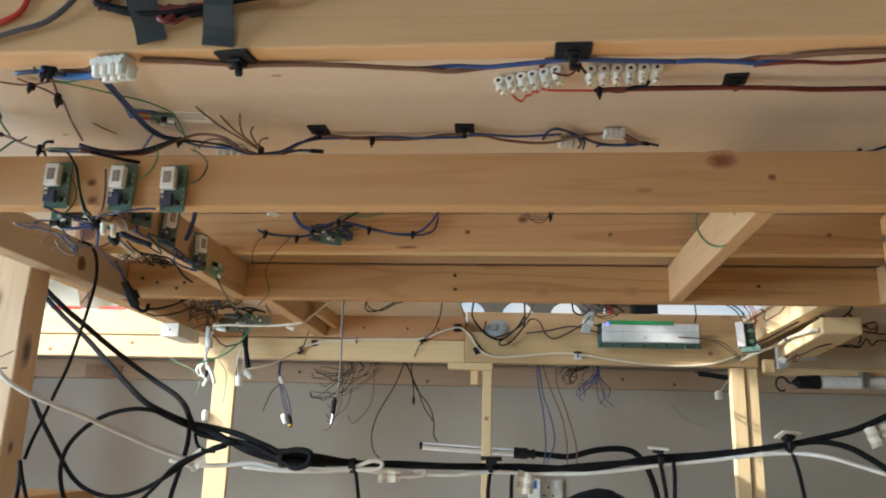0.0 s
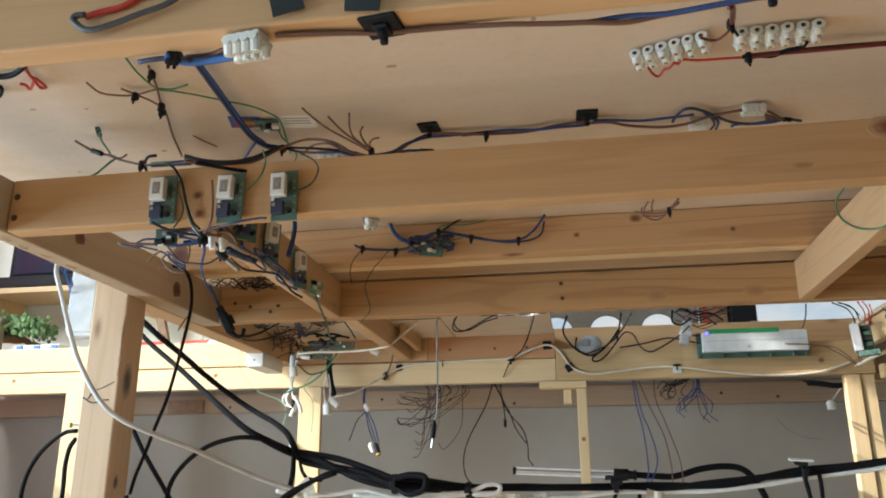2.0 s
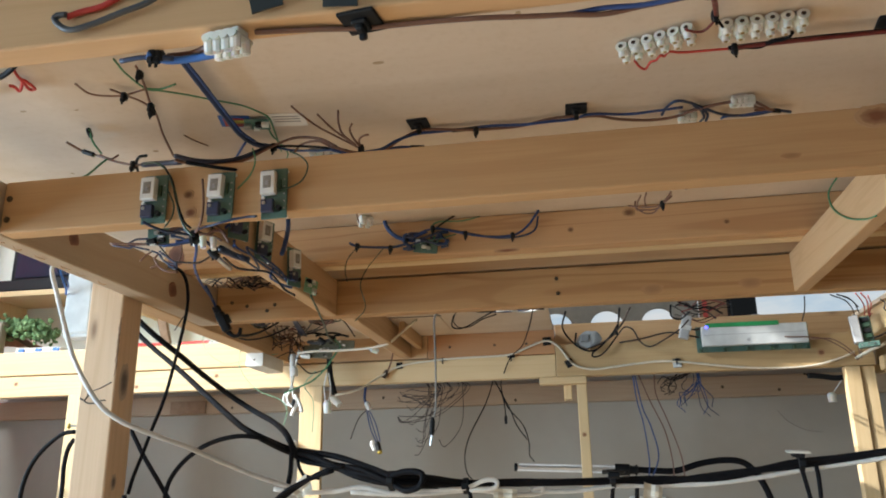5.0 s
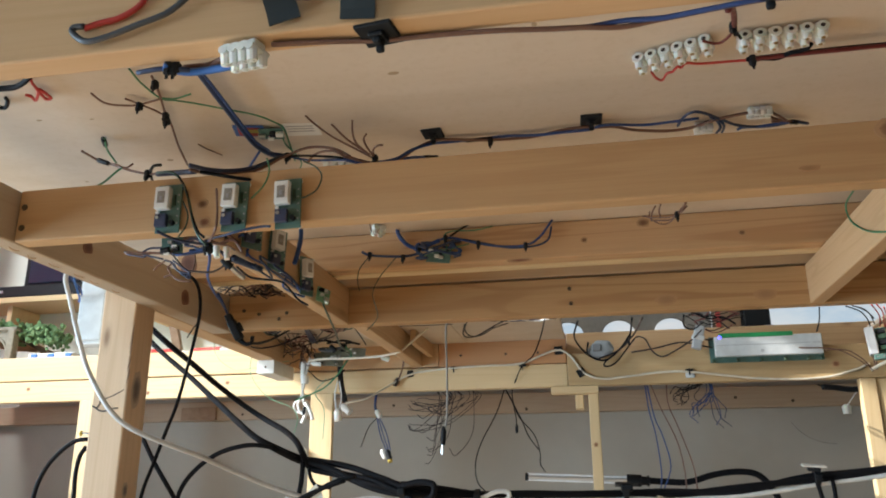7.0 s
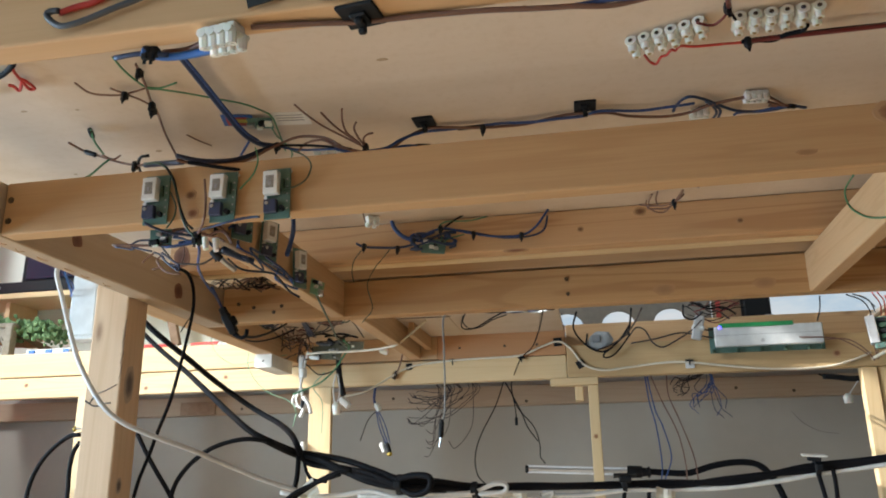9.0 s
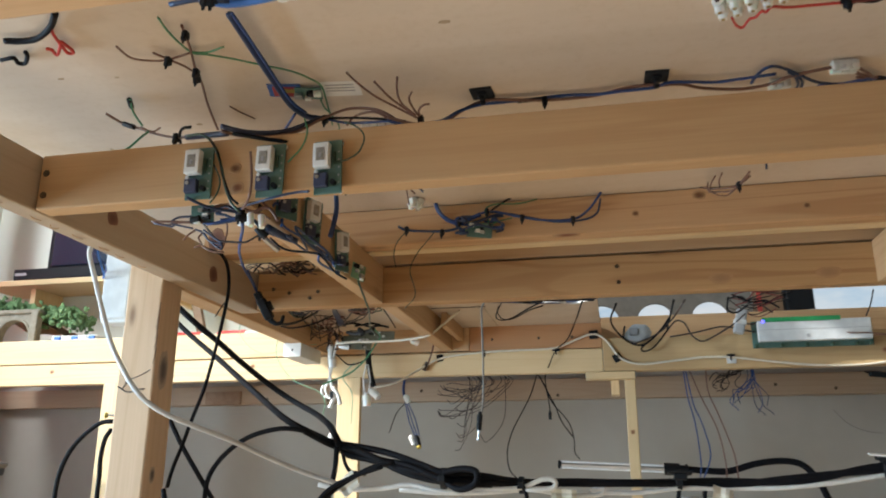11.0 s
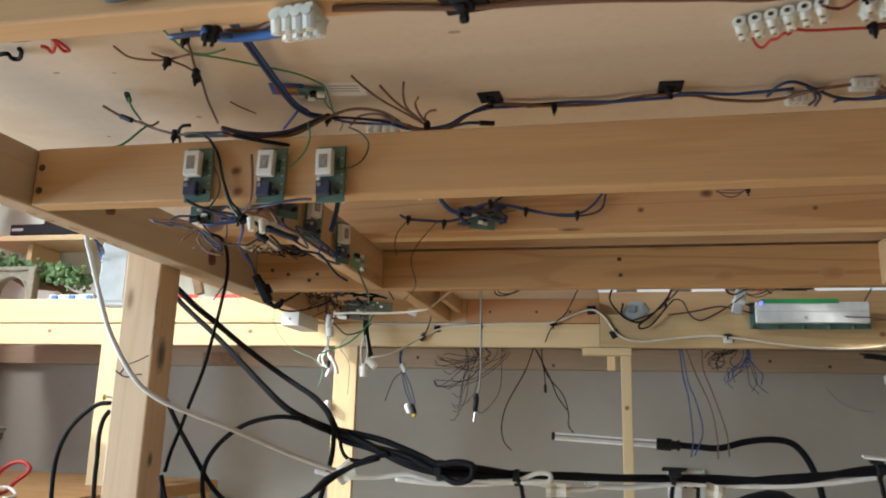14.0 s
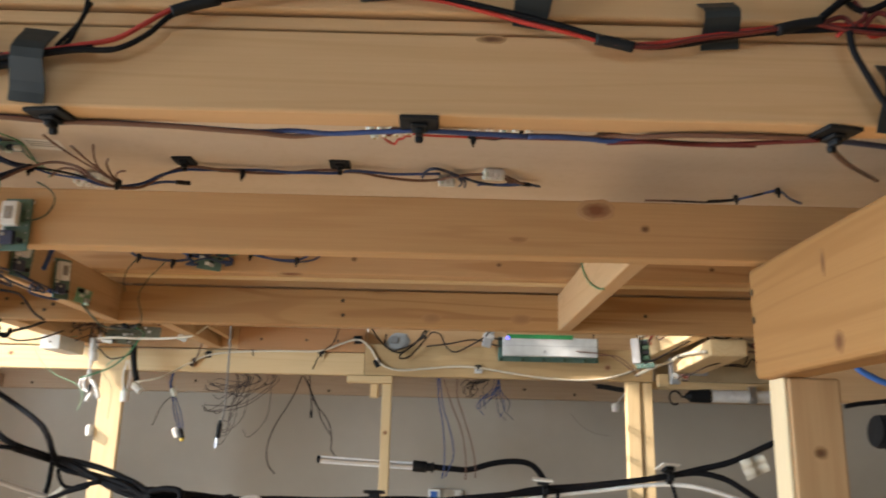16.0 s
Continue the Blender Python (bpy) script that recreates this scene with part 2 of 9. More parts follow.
dark_red = plastic("dark_red_wire", (0.13, 0.014, 0.012))
green = plastic("green_wire", (0.05, 0.20, 0.09))
dark_green = plastic("dark_green_wire", (0.025, 0.06, 0.035))
white_plastic = plastic("white_plastic", (0.74, 0.73, 0.69), 0.4)
milky_plastic = plastic("milky_terminal_plastic", (0.74, 0.72, 0.66), 0.35)
milky_plastic.node_tree.nodes["Principled BSDF"].inputs["Subsurface Weight"].default_value = 0.15
grey_plastic = plastic("grey_plastic", (0.38, 0.39, 0.40), 0.45)
dark_grey_plastic = plastic("dark_grey_plastic", (0.16, 0.165, 0.17), 0.5)
light_grey_plastic = plastic("light_grey_plastic", (0.60, 0.62, 0.62), 0.45)
board_green = mottled("circuit_board_green", (0.075, 0.155, 0.13), (0.12, 0.20, 0.175), 90, 0.4, 0.2)
olive_board = mottled("aged_circuit_board", (0.115, 0.125, 0.085), (0.19, 0.17, 0.12), 70, 0.45, 0.2)
bright_green = plastic("bright_green_plastic", (0.02, 0.26, 0.08), 0.45)
bag_plastic = mottled("crumpled_grey_bag", (0.36, 0.38, 0.39), (0.27, 0.28, 0.28), 60, 0.35, 0.5)
solder = mottled("solder_metal", (0.62, 0.62, 0.60), (0.4, 0.4, 0.38), 300, 0.3, 0.2, 1.0)
brass = mottled("brass_metal", (0.55, 0.40, 0.16), (0.35, 0.24, 0.09), 300, 0.35, 0.2, 1.0)
steel = mottled("bright_steel", (0.62, 0.62, 0.62), (0.45, 0.45, 0.46), 120, 0.3, 0.1, 1.0)
paper = mottled("paper_label", (0.80, 0.77, 0.72), (0.72, 0.69, 0.63), 60, 0.8, 0.05)
relay_print = mottled("faded_relay_print", (0.36, 0.32, 0.27), (0.24, 0.21, 0.18), 400, 0.6, 0.1)
ink_grey = mat("printed_grey_ink", (0.35, 0.33, 0.32), 0.7)
red_print = mat("red_print", (0.40, 0.05, 0.04), 0.6)
blue_print = mat("blue_print", (0.05, 0.12, 0.36), 0.6)
yellow_plastic = plastic("yellow_plastic", (0.42, 0.31, 0.04))
masking = mottled("masking_tape", (0.74, 0.70, 0.60), (0.64, 0.60, 0.50), 80, 0.75, 0.2)
curtain_red = mottled("red_curtain_cloth", (0.66, 0.18, 0.25), (0.57, 0.14, 0.21), 9, 0.9, 0.5)
glow_through = node(curtain_red, "ShaderNodeBsdfTranslucent", Color=(0.75, 0.13, 0.22, 1))
half = node(curtain_red, "ShaderNodeMixShader", Fac=0.42)
wire_up(curtain_red, curtain_red.node_tree.nodes["Principled BSDF"].outputs[0], half.inputs[1])
wire_up(curtain_red, glow_through.outputs[0], half.inputs[2])
wire_up(curtain_red, half.outputs[0], curtain_red.node_tree.nodes["Material Output"].inputs["Surface"])
stone = mottled("model_stone", (0.38, 0.34, 0.27), (0.25, 0.22, 0.17), 60, 0.9, 0.6)
earth = mottled("model_earth", (0.30, 0.19, 0.11), (0.20, 0.13, 0.08), 40, 0.95, 0.6)
foliage = mottled("model_foliage", (0.09, 0.19, 0.08), (0.20, 0.28, 0.13), 130, 0.95, 0.6)
viaduct_card = mottled("viaduct_card", (0.23, 0.21, 0.18), (0.17, 0.155, 0.135), 40, 0.85, 0.3)
screen_black = mat("black_screen_glass", (0.014, 0.026, 0.05), 0.22)
aluminium = mottled("brushed_aluminium", (0.62, 0.62, 0.62), (0.52, 0.52, 0.52), 40, 0.28, 0.1, 0.9)
diffuser = plastic("frosted_diffuser", (0.74, 0.75, 0.76), 0.3)

led_blue = mat("blue_led", (0.1, 0.1, 0.9), 0.4)
b = led_blue.node_tree.nodes["Principled BSDF"]
b.inputs["Emission Color"].default_value, b.inputs["Emission Strength"].default_value = (0.12, 0.1, 1.0, 1), 2.0

sky_backdrop = bpy.data.materials.new("sky_backdrop")
sky_backdrop.use_nodes = True
sky_backdrop.node_tree.nodes.remove(sky_backdrop.node_tree.nodes["Principled BSDF"])
em = node(sky_backdrop, "ShaderNodeEmission", Strength=0.43)
co = node(sky_backdrop, "ShaderNodeTexCoord")
mp = node(sky_backdrop, "ShaderNodeMapping")
mp.inputs["Scale"].default_value = (1.0, 1.0, 3.2)
cl = node(sky_backdrop, "ShaderNodeTexNoise", Scale=1.6, Detail=6.0, Roughness=0.6)
wire_up(sky_backdrop, co.outputs["Object"], mp.inputs["Vector"])
wire_up(sky_backdrop, mp.outputs[0], cl.inputs["Vector"])
wire_up(sky_backdrop, ramp(sky_backdrop, cl.outputs["Fac"], [(0.36, (0.50, 0.70, 0.88)), (0.52, (0.80, 0.88, 0.93)), (0.62, (0.92, 0.93, 0.93))]), em.inputs["Color"])
wire_up(sky_backdrop, em.outputs[0], sky_backdrop.node_tree.nodes["Material Output"].inputs["Surface"])

# ---- mesh helpers ----


def finish(name, bm, material, parent=None, label="", smooth=False):
    me = bpy.data.meshes.new(name)
    bm.to_mesh(me)
    bm.free()
    me.materials.append(material)
    if smooth:
        me.shade_smooth()
    ob = new(name, me)
    if parent is not None:
        ob.parent = parent
    if label:
        ob["label"] = label
    return ob


part = finish


def thing(name, label, category, group="", kind=""):
    return tagged(new(name), label, category, group, kind)


def box(bm, x0, x1, y0, y1, z0, z1, bevel=0.0, segments=2, m=None):
    vs = bmesh.ops.create_cube(bm, size=1)["verts"]
    bmesh.ops.scale(bm, verts=vs, vec=(x1 - x0, y1 - y0, z1 - z0))
    bmesh.ops.translate(bm, verts=vs, vec=((x0 + x1) / 2, (y0 + y1) / 2, (z0 + z1) / 2))
    if bevel:
        es = list({e for v in vs for e in v.link_edges})
        made = bmesh.ops.bevel(bm, geom=es, offset=bevel, segments=segments, profile=0.5, affect="EDGES")
        vs = list({v for f in made["faces"] for v in f.verts} | {v for v in vs if v.is_valid})
    if m is not None:
        bmesh.ops.transform(bm, matrix=m, verts=vs)
    return bm


def rod(bm, a, b, r, r2=None, sides=14, caps=True):
    """A cylinder or cone from a to b."""
    a, b = Vector(a), Vector(b)
    d = b - a
    m = Matrix.Translation((a + b) / 2) @ d.to_track_quat("Z", "Y").to_matrix().to_4x4()
    bmesh.ops.create_cone(bm, cap_ends=caps, segments=sides, radius1=r, radius2=r if r2 is None else r2, depth=d.length, matrix=m)
    return bm


def glide(pts, steps):
    """Points along a Catmull-Rom curve through pts."""
    p = [Vector(q) for q in pts]
    p = [2 * p[0] - p[1], *p, 2 * p[-1] - p[-2]]
    line = []
    for i in range(1, len(p) - 2):
        for k in range(steps):
            t = k / steps
            line.append(0.5 * (2 * p[i] + (p[i + 1] - p[i - 1]) * t + (2 * p[i - 1] - 5 * p[i] + 4 * p[i + 1] - p[i + 2]) * t * t
                               + (3 * p[i] - p[i - 1] - 3 * p[i + 1] + p[i + 2]) * t ** 3))
    line.append(p[-2])
    return line


def sweep(line, r, sides):
    bm = bmesh.new()
    up, rings = Vector((0.31, 0.17, 0.93)), []
    for i, q in enumerate(line):
        d = (line[min(i + 1, len(line) - 1)] - line[max(i - 1, 0)]).normalized()
        side = d.cross(up)
        if side.length < 1e-4:
            side = d.cross(Vector((1, 0, 0)))
        side.normalize()
        up = side.cross(d)
        rings.append([bm.verts.new(q + r * (math.cos(a) * side + math.sin(a) * up)) for a in (2 * math.pi * k / sides for k in range(sides))])
    for a, c in zip(rings, rings[1:]):
        for k in range(sides):
            bm.faces.new((a[k], a[(k + 1) % sides], c[(k + 1) % sides], c[k]))
    bm.faces.new(rings[0][::-1])
    bm.faces.new(rings[-1])
    return bm


def tube(name, pts, r, material, parent=None, label=""):
    """A wire or cable through the points."""
    return part(name, sweep(glide(pts, 5), r, 10 if r > 0.0025 else 6), material, parent, label, True)


def twisted(pts, r, first, second, parent, turns):
    """Two wires that wind slowly round each other along the points."""
    line = glide(pts, 6)
    for material, start in ((first, 0.0), (second, math.pi)):
        path = []
        for i, q in enumerate(line):
            a = start + math.pi / 2 + 2 * math.pi * turns * i / len(line)
            path.append(q + 1.05 * r * Vector((0, math.cos(a), math.sin(a))))
        part("wire", sweep(path, r, 7), material, parent, "", True)


def crossing(pts, r, first, second, parent, at):
    """Two wires lying one before the other that change places about the given share of the way."""
    line = glide(pts, 6)
    deep, side = Vector((0, 0.88, 0.47)), Vector((0, -0.47, 0.88))
    for material, sign in ((first, -1), (second, 1)):
        path = []
        for i, q in enumerate(line):
            u = min(1.0, max(0.0, (i / len(line) - at) / 0.16 + 0.5))
            a = math.pi * u * u * (3 - 2 * u)
            path.append(q + sign * 1.05 * r * (math.cos(a) * deep + (0.05 + math.sin(a)) * side))
        part("wire", sweep(path, r, 8), material, parent, "", True)


def tie(parent, at, r, material):
    """A cable tie pulled round a bundle, with its head and a cut tail."""
    x, y, z = at
    bm = box(bmesh.new(), x - 0.7 * r, x + 0.7 * r, y - r, y + r, z - r, z + r, 0.45 * r, 2)
    box(bm, x - 0.5 * r, x + 0.5 * r, y - 1.3 * r, y - 0.3 * r, z - 1.9 * r, z - 0.8 * r, 0.15 * r, 1)
    box(bm, x - 0.25 * r, x + 0.25 * r, y - 0.9 * r, y - 0.7 * r, z - 2.6 * r, z - 1.8 * r)
    return part("cable_tie", bm, material, parent)


def strap(parent, at, r):
    """A flat black strap pulled round a bundle that runs along x."""
    x, y, z = at
    bm = rod(bmesh.new(), (x - 0.0028, y, z), (x + 0.0028, y, z), r, None, 16)
    box(bm, x - 0.004, x + 0.004, y - r - 0.004, y - r + 0.002, z - 0.004, z + 0.004, 0.001, 1)
    return part("strap", bm, black_plastic, parent)


def tangle(parent, centre, size, count, materials, seed, r=0.0009):
    """Loose wires that curl about inside a small space."""
    g = random.Random(seed)
    for i in range(count):
        p = Vector([c + g.uniform(-0.5, 0.5) * s for c, s in zip(centre, size)])
        pts = [p]
        for k in range(4):
            q = pts[-1] + Vector([g.uniform(-0.45, 0.45) * s for s in size])
            pts.append(Vector([min(c + s / 2, max(c - s / 2, v)) for v, c, s in zip(q, centre, size)]))
        tube("wire", pts, r * g.uniform(0.8, 1.5), materials[i % len(materials)], parent)


def timber(name, x0, x1, y0, y1, z0, z1, material, parent=None, label="", bevel=0.0016):
    bm = box(bmesh.new(), x0, x1, y0, y1, z0, z1, bevel)
    return part(name, bm, material, parent, label)


def disc_mesh(name, sides, material):
    bm = bmesh.new()
    bmesh.ops.create_cone(bm, cap_ends=True, segments=sides, radius1=1, radius2=0.92, depth=1)
    if sides > 12:
        for v in bm.verts:
            k = 1 + 0.22 * noise.noise(Vector((1.6 * v.co.x, 1.6 * v.co.y, 0.0)) + Vector((sum(map(ord, material.name)) % 17, 3, 5)))
            v.co.x, v.co.y = v.co.x * k, v.co.y * k
    me = bpy.data.meshes.new(name)
    bm.to_mesh(me)
    bm.free()
    me.materials.append(material)
    return me


DISCS = {}


def disc_on(parent, name, at, axis, ru, rv, thick, material, sides=12):
    """A thin oval plug let into a face: a knot (almost flush) or a screw head. axis: the outward normal."""
    key = (name, material.name)
    if key not in DISCS:
        DISCS[key] = disc_mesh(name, sides, material)
    ob = new(name, DISCS[key])
    ob.parent = parent
    n = Vector(axis)
    ob.matrix_basis = Matrix.Translation(Vector(at) + n * thick * 0.1) @ n.to_track_quat("Z", "Y").to_matrix().to_4x4() @ Matrix.Diagonal((ru, rv, thick, 1))
    return ob


def screw(parent, at, axis, r=0.0032):
    return disc_on(parent, "screw", at, axis, r, r, 0.0012, screw_steel)


def knot(parent, at, axis, ru, rv, material=None):
    return disc_on(parent, "knot", at, axis, ru * 1.05, rv * 1.05, 0.0005, material or knot_wood, 24)


FRONT, RIGHT, LEFT, DOWN = (0, -1, 0), (1, 0, 0), (-1, 0, 0), (0, 0, -1)

# ---- room ----
WALL_Y, LEFT_X = 2.12, -1.95


def structure(name, bm, material, label, category):
    return tagged(finish(name, bm, material), label, category, kind="structure")


structure("floor", box(bmesh.new(), -2.05, 3.0, -2.3, 2.3, -0.05, 0.0), carpet, "beige carpeted floor under the layout", "floor")
structure("ceiling", box(bmesh.new(), -2.05, 3.0, -2.3, 2.22, 2.6, 2.65), room_paint, "plain pale room ceiling", "ceiling")
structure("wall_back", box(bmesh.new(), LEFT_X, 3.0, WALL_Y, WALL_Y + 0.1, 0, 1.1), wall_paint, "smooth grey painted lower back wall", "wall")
bm = box(bmesh.new(), LEFT_X, -0.75, WALL_Y + 0.002, WALL_Y + 0.1, 1.1, 2.6)
box(bm, 1.3, 3.0, WALL_Y + 0.002, WALL_Y + 0.1, 1.1, 2.6)
box(bm, -0.75, 1.3, WALL_Y + 0.002, WALL_Y + 0.1, 2.1, 2.6)
structure("wall_back_upper", bm, pale_green_paint, "pale green upper back wall with a wide window opening", "wall")
# Unseen openings are cut to steer sun onto chosen timbers and off others.
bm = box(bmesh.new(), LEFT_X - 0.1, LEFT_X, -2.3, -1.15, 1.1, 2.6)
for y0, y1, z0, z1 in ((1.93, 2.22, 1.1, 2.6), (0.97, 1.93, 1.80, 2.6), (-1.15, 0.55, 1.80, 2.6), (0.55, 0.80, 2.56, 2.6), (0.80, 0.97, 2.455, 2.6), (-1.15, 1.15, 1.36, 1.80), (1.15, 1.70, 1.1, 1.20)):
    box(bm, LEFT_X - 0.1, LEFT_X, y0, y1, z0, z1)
structure("wall_left", bm, pale_green_paint, "pale green side wall with unseen slots shaped to steer the sun", "wall")
# Unseen low opening added so sun and side lamp reach under the layout.
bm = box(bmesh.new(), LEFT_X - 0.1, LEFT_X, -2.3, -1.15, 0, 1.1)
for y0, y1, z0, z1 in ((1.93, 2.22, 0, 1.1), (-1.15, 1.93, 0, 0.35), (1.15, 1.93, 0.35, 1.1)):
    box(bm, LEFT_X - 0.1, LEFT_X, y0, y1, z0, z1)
structure("wall_left_lower", bm, wall_paint, "smooth grey painted lower side wall with an unseen opening added for low light", "wall")
bm = box(bmesh.new(), 2.95, 3.05, -2.3, 2.22, 0, 2.6)
structure("wall_right", bm, room_paint, "plain pale side wall", "wall")
# Unseen opening added only for the near fill lamp.
bm = box(bmesh.new(), LEFT_X, -0.72, -2.3, -2.2, 0, 2.6)
box(bm, 0.42, 2.95, -2.3, -2.2, 0, 2.6)
box(bm, -0.72, 0.42, -2.3, -2.2, 0, 1.0)
box(bm, -0.72, 0.42, -2.3, -2.2, 1.56, 2.6)
structure("wall_near", bm, room_paint, "plain wall with an unseen opening added for the fill lamp", "wall")
bm = box(bmesh.new(), -2.2, 2.6, 3.0, 3.02, 0.6, 3.0)
structure("backdrop", bm, sky_backdrop, "bright sky with soft white clouds outside the window", "sky")

# ---- lower timber frame ----
Z0, Z1 = 1.013, 1.063
PLY = 1.110
ZN = 1.022
frame_low = thing("trestle_frame", "bare pine trestle frame of planed battens carrying the plywood baseboard", "timber frame")
beam_a = timber("cross_beam", -0.5755, 0.62, 0.658, 0.677, Z0, Z1, honey_x, frame_low)
beam_c = timber("cross_beam", -0.5675, 0.62, 1.080, 1.100, Z0, Z1, deep_x, frame_low)
beam_n = timber("front_beam", -0.580, 0.62, 0.3945, 0.4125, ZN, 1.0685, amber_x, frame_low)
bm = box(bmesh.new(), -0.600, -0.5690, 0.34, 1.102, Z0, Z1, 0.0016)
for v in bm.verts:
    if v.co.x > -0.585:
        v.co.x -= 0.018 * (1.102 - v.co.y)
rail = part("side_rail", bm, hazed_y, frame_low)
joist_r = timber("joist", 0.205, 0.222, 0.6785, 1.0795, Z0, Z1, pine_y, frame_low)
timber("joist", -0.407, -0.389, 0.6785, 1.0795, Z0, Z1, pine_y, frame_low)
bearer = timber("bearer", 0.31, 0.345, -0.35, 0.686, 0.918, Z0 - 0.001, amber_y, frame_low, "", 0.004)
leg_l = timber("leg", -0.646, -0.6015, 0.905, 0.948, 0.0, Z1, dry_z, frame_low, "", 0.002)
leg_r = timber("leg", 0.324, 0.366, 0.655, 0.682, 0.0, 0.9175, pine_z, frame_low, "", 0.002)
# Thin added strip carrying the lit left face of the right leg.
timber("leg_facing", 0.3205, 0.3238, 0.6565, 0.684, 0.0, 0.9175, lit_face_z, frame_low, "", 0.001)
timber("tie_board", 0.42, 1.4, 0.90, 0.92, 0.915, 0.985, pine_x, frame_low)
for at in ((-0.5695, 0.658, 1.046), (-0.5695, 0.658, 1.026)):
    screw(beam_a, at, FRONT)
knot(beam_a, (0.174, 0.658, 1.0545), FRONT, 0.0165, 0.0095, red_knot_wood)
knot(beam_a, (0.215, 0.658, 1.039), FRONT, 0.0042, 0.0035)
knot(beam_a, (0.108, 0.658, 1.0275), FRONT, 0.0075, 0.0026, faint_knot_wood)
knot(beam_a, (-0.392, 0.658, 1.036), FRONT, 0.0055, 0.0045)
knot(beam_a, (-0.389, 0.658, 1.019), FRONT, 0.006, 0.005, red_knot_wood)
for at in ((-0.088, 1.08, 1.048), (-0.087, 1.08, 1.028), (0.324, 1.08, 1.036), (-0.491, 1.08, 1.026), (-0.480, 1.08, 1.034), (-0.521, 1.08, 1.034), (-0.544, 1.08, 1.040)):
    screw(beam_c, at, FRONT, 0.0028)
for at in ((0.034, 1.08, 1.027), (0.155, 1.08, 1.028)):
    knot(beam_c, at, FRONT, 0.014, 0.007, faint_knot_wood)
knot(rail, (-0.5751, 0.763, 1.040), RIGHT, 0.009, 0.0075, ruddy_knot)
knot(rail, (-0.5715, 0.964, 1.033), RIGHT, 0.0105, 0.0100, ruddy_knot)
knot(leg_l, (-0.6015, 0.923, 0.912), RIGHT, 0.010, 0.022, weathered_knot)
knot(leg_l, (-0.6015, 0.922, 0.797), RIGHT, 0.0055, 0.009, weathered_knot)
knot(bearer, (0.31, 0.54, 0.931), LEFT, 0.007, 0.008, amber_knot)
knot(bearer, (0.31, 0.552, 0.988), LEFT, 0.003, 0.010, amber_knot)
g = random.Random(8)
for k in range(8):
    y, drop = 0.60 + 0.034 * k + g.uniform(-0.01, 0.01), g.uniform(0.0006, 0.0022)
    tube("splinter", [(-0.590, y, 1.0128), (-0.589 + g.uniform(-0.002, 0.002), y + 0.004, 1.0128 - drop), (-0.588, y + g.uniform(0.008, 0.014), 1.0122)], 0.0005, pine_y, rail)
for line, r in ((((-0.6445, 0.8925), (-0.640, 0.890), (-0.634, 0.8865), (-0.627, 0.886), (-0.619, 0.8885), (-0.611, 0.889)), 0.0009), (((-0.636, 0.8965), (-0.630, 0.900), (-0.622, 0.9025), (-0.614, 0.906), (-0.606, 0.910)), 0.0006), (((-0.638, 0.890), (-0.635, 0.8945), (-0.631, 0.8975)), 0.0008)):
    tube("split", [(x, 0.9049, z) for x, z in line], r, dark_brown, leg_l)
for k in range(9):
    z = 0.930 + 0.0075 * k + g.uniform(-0.003, 0.003)
    tube("split", [(-0.6020, 0.9060, z), (-0.6024, 0.9053, z - 0.006), (-0.6035 - g.uniform(0, 0.001), 0.9051, z - 0.016)], 0.00032, brown, leg_l)
for at in ((0.31, 0.679, 0.991), (0.31, 0.679, 0.967)):
    screw(bearer, at, LEFT, 0.0034)
knot(leg_r, (0.345, 0.655, 0.859), FRONT, 0.006, 0.005)
knot(beam_n, (0.067, 0.3945, 1.0660), FRONT, 0.0085, 0.0024)
timber("joist", 0.478, 0.497, 0.6785, 1.0795, Z0, Z1, pine_y, frame_low)
knot(joist_r, (0.205, 0.74, 1.034), LEFT, 0.004, 0.004)

# ---- baseboard ----
board = thing("baseboard", "plywood baseboard with pine stiffening battens seen from below", "baseboard")
timber("plywood_panel", -0.745, 0.95, 0.380, 1.16, PLY, PLY + 0.009, plywood, board, "pale plywood sheet")
timber("plywood_panel", -0.335, -0.12, 1.53, 1.775, PLY, PLY + 0.009, plywood, board, "pale plywood sheet")
timber("plywood_panel", -0.760, -0.336, 1.162, 1.775, PLY, PLY + 0.009, plywood, board, "pale plywood sheet")
timber("plywood_panel", 0.50, 1.25, 1.162, 1.812, PLY, PLY + 0.009, plywood, board, "pale plywood sheet")
stiff_b = timber("stiffener", -0.60, 0.62, 0.985, 1.010, Z1 + 0.001, PLY - 0.0005, ruddy_x, board)
# Paler batten paints the bright bevelled back edge of the one before it.
timber("stiffener", -0.60, 0.62, 1.0105, 1.027, Z1 - 0.0005, PLY - 0.0005, pale_x, board)
timber("stiffener", -0.60, 0.62, 1.082, 1.101, Z1 + 0.003, PLY - 0.0005, pine_x, board)
timber("lath", -0.60, 0.62, 0.396, 0.412, 1.0702, 1.0778, amber_x, board)
timber("stiffener", -0.60, 0.62, 0.393, 0.412, 1.0796, PLY - 0.0005, amber_x, board)
timber("stiffener", -0.757, -0.719, 1.12, 1.776, Z1 - 0.001, PLY - 0.0005, pine_y, board)
timber("stiffener", -0.462, -0.437, 1.104, 1.776, Z1 - 0.001, PLY - 0.0005, pine_y, board)
timber("stiffener", -0.424, -0.412, 1.60, 1.776, Z1 + 0.018, PLY - 0.0005, pine_y, board)
part("stiffener", box(bmesh.new(), 0, 0.03, -0.69, 0, Z1 - 0.001, PLY - 0.0005, 0.0016, 2, pose(0.509, 1.800, 0, 0, 0, -1.1)), pale_y, board)
knot(stiff_b, (-0.583, 0.985, 1.084), FRONT, 0.0125, 0.0150, ruddy_knot)
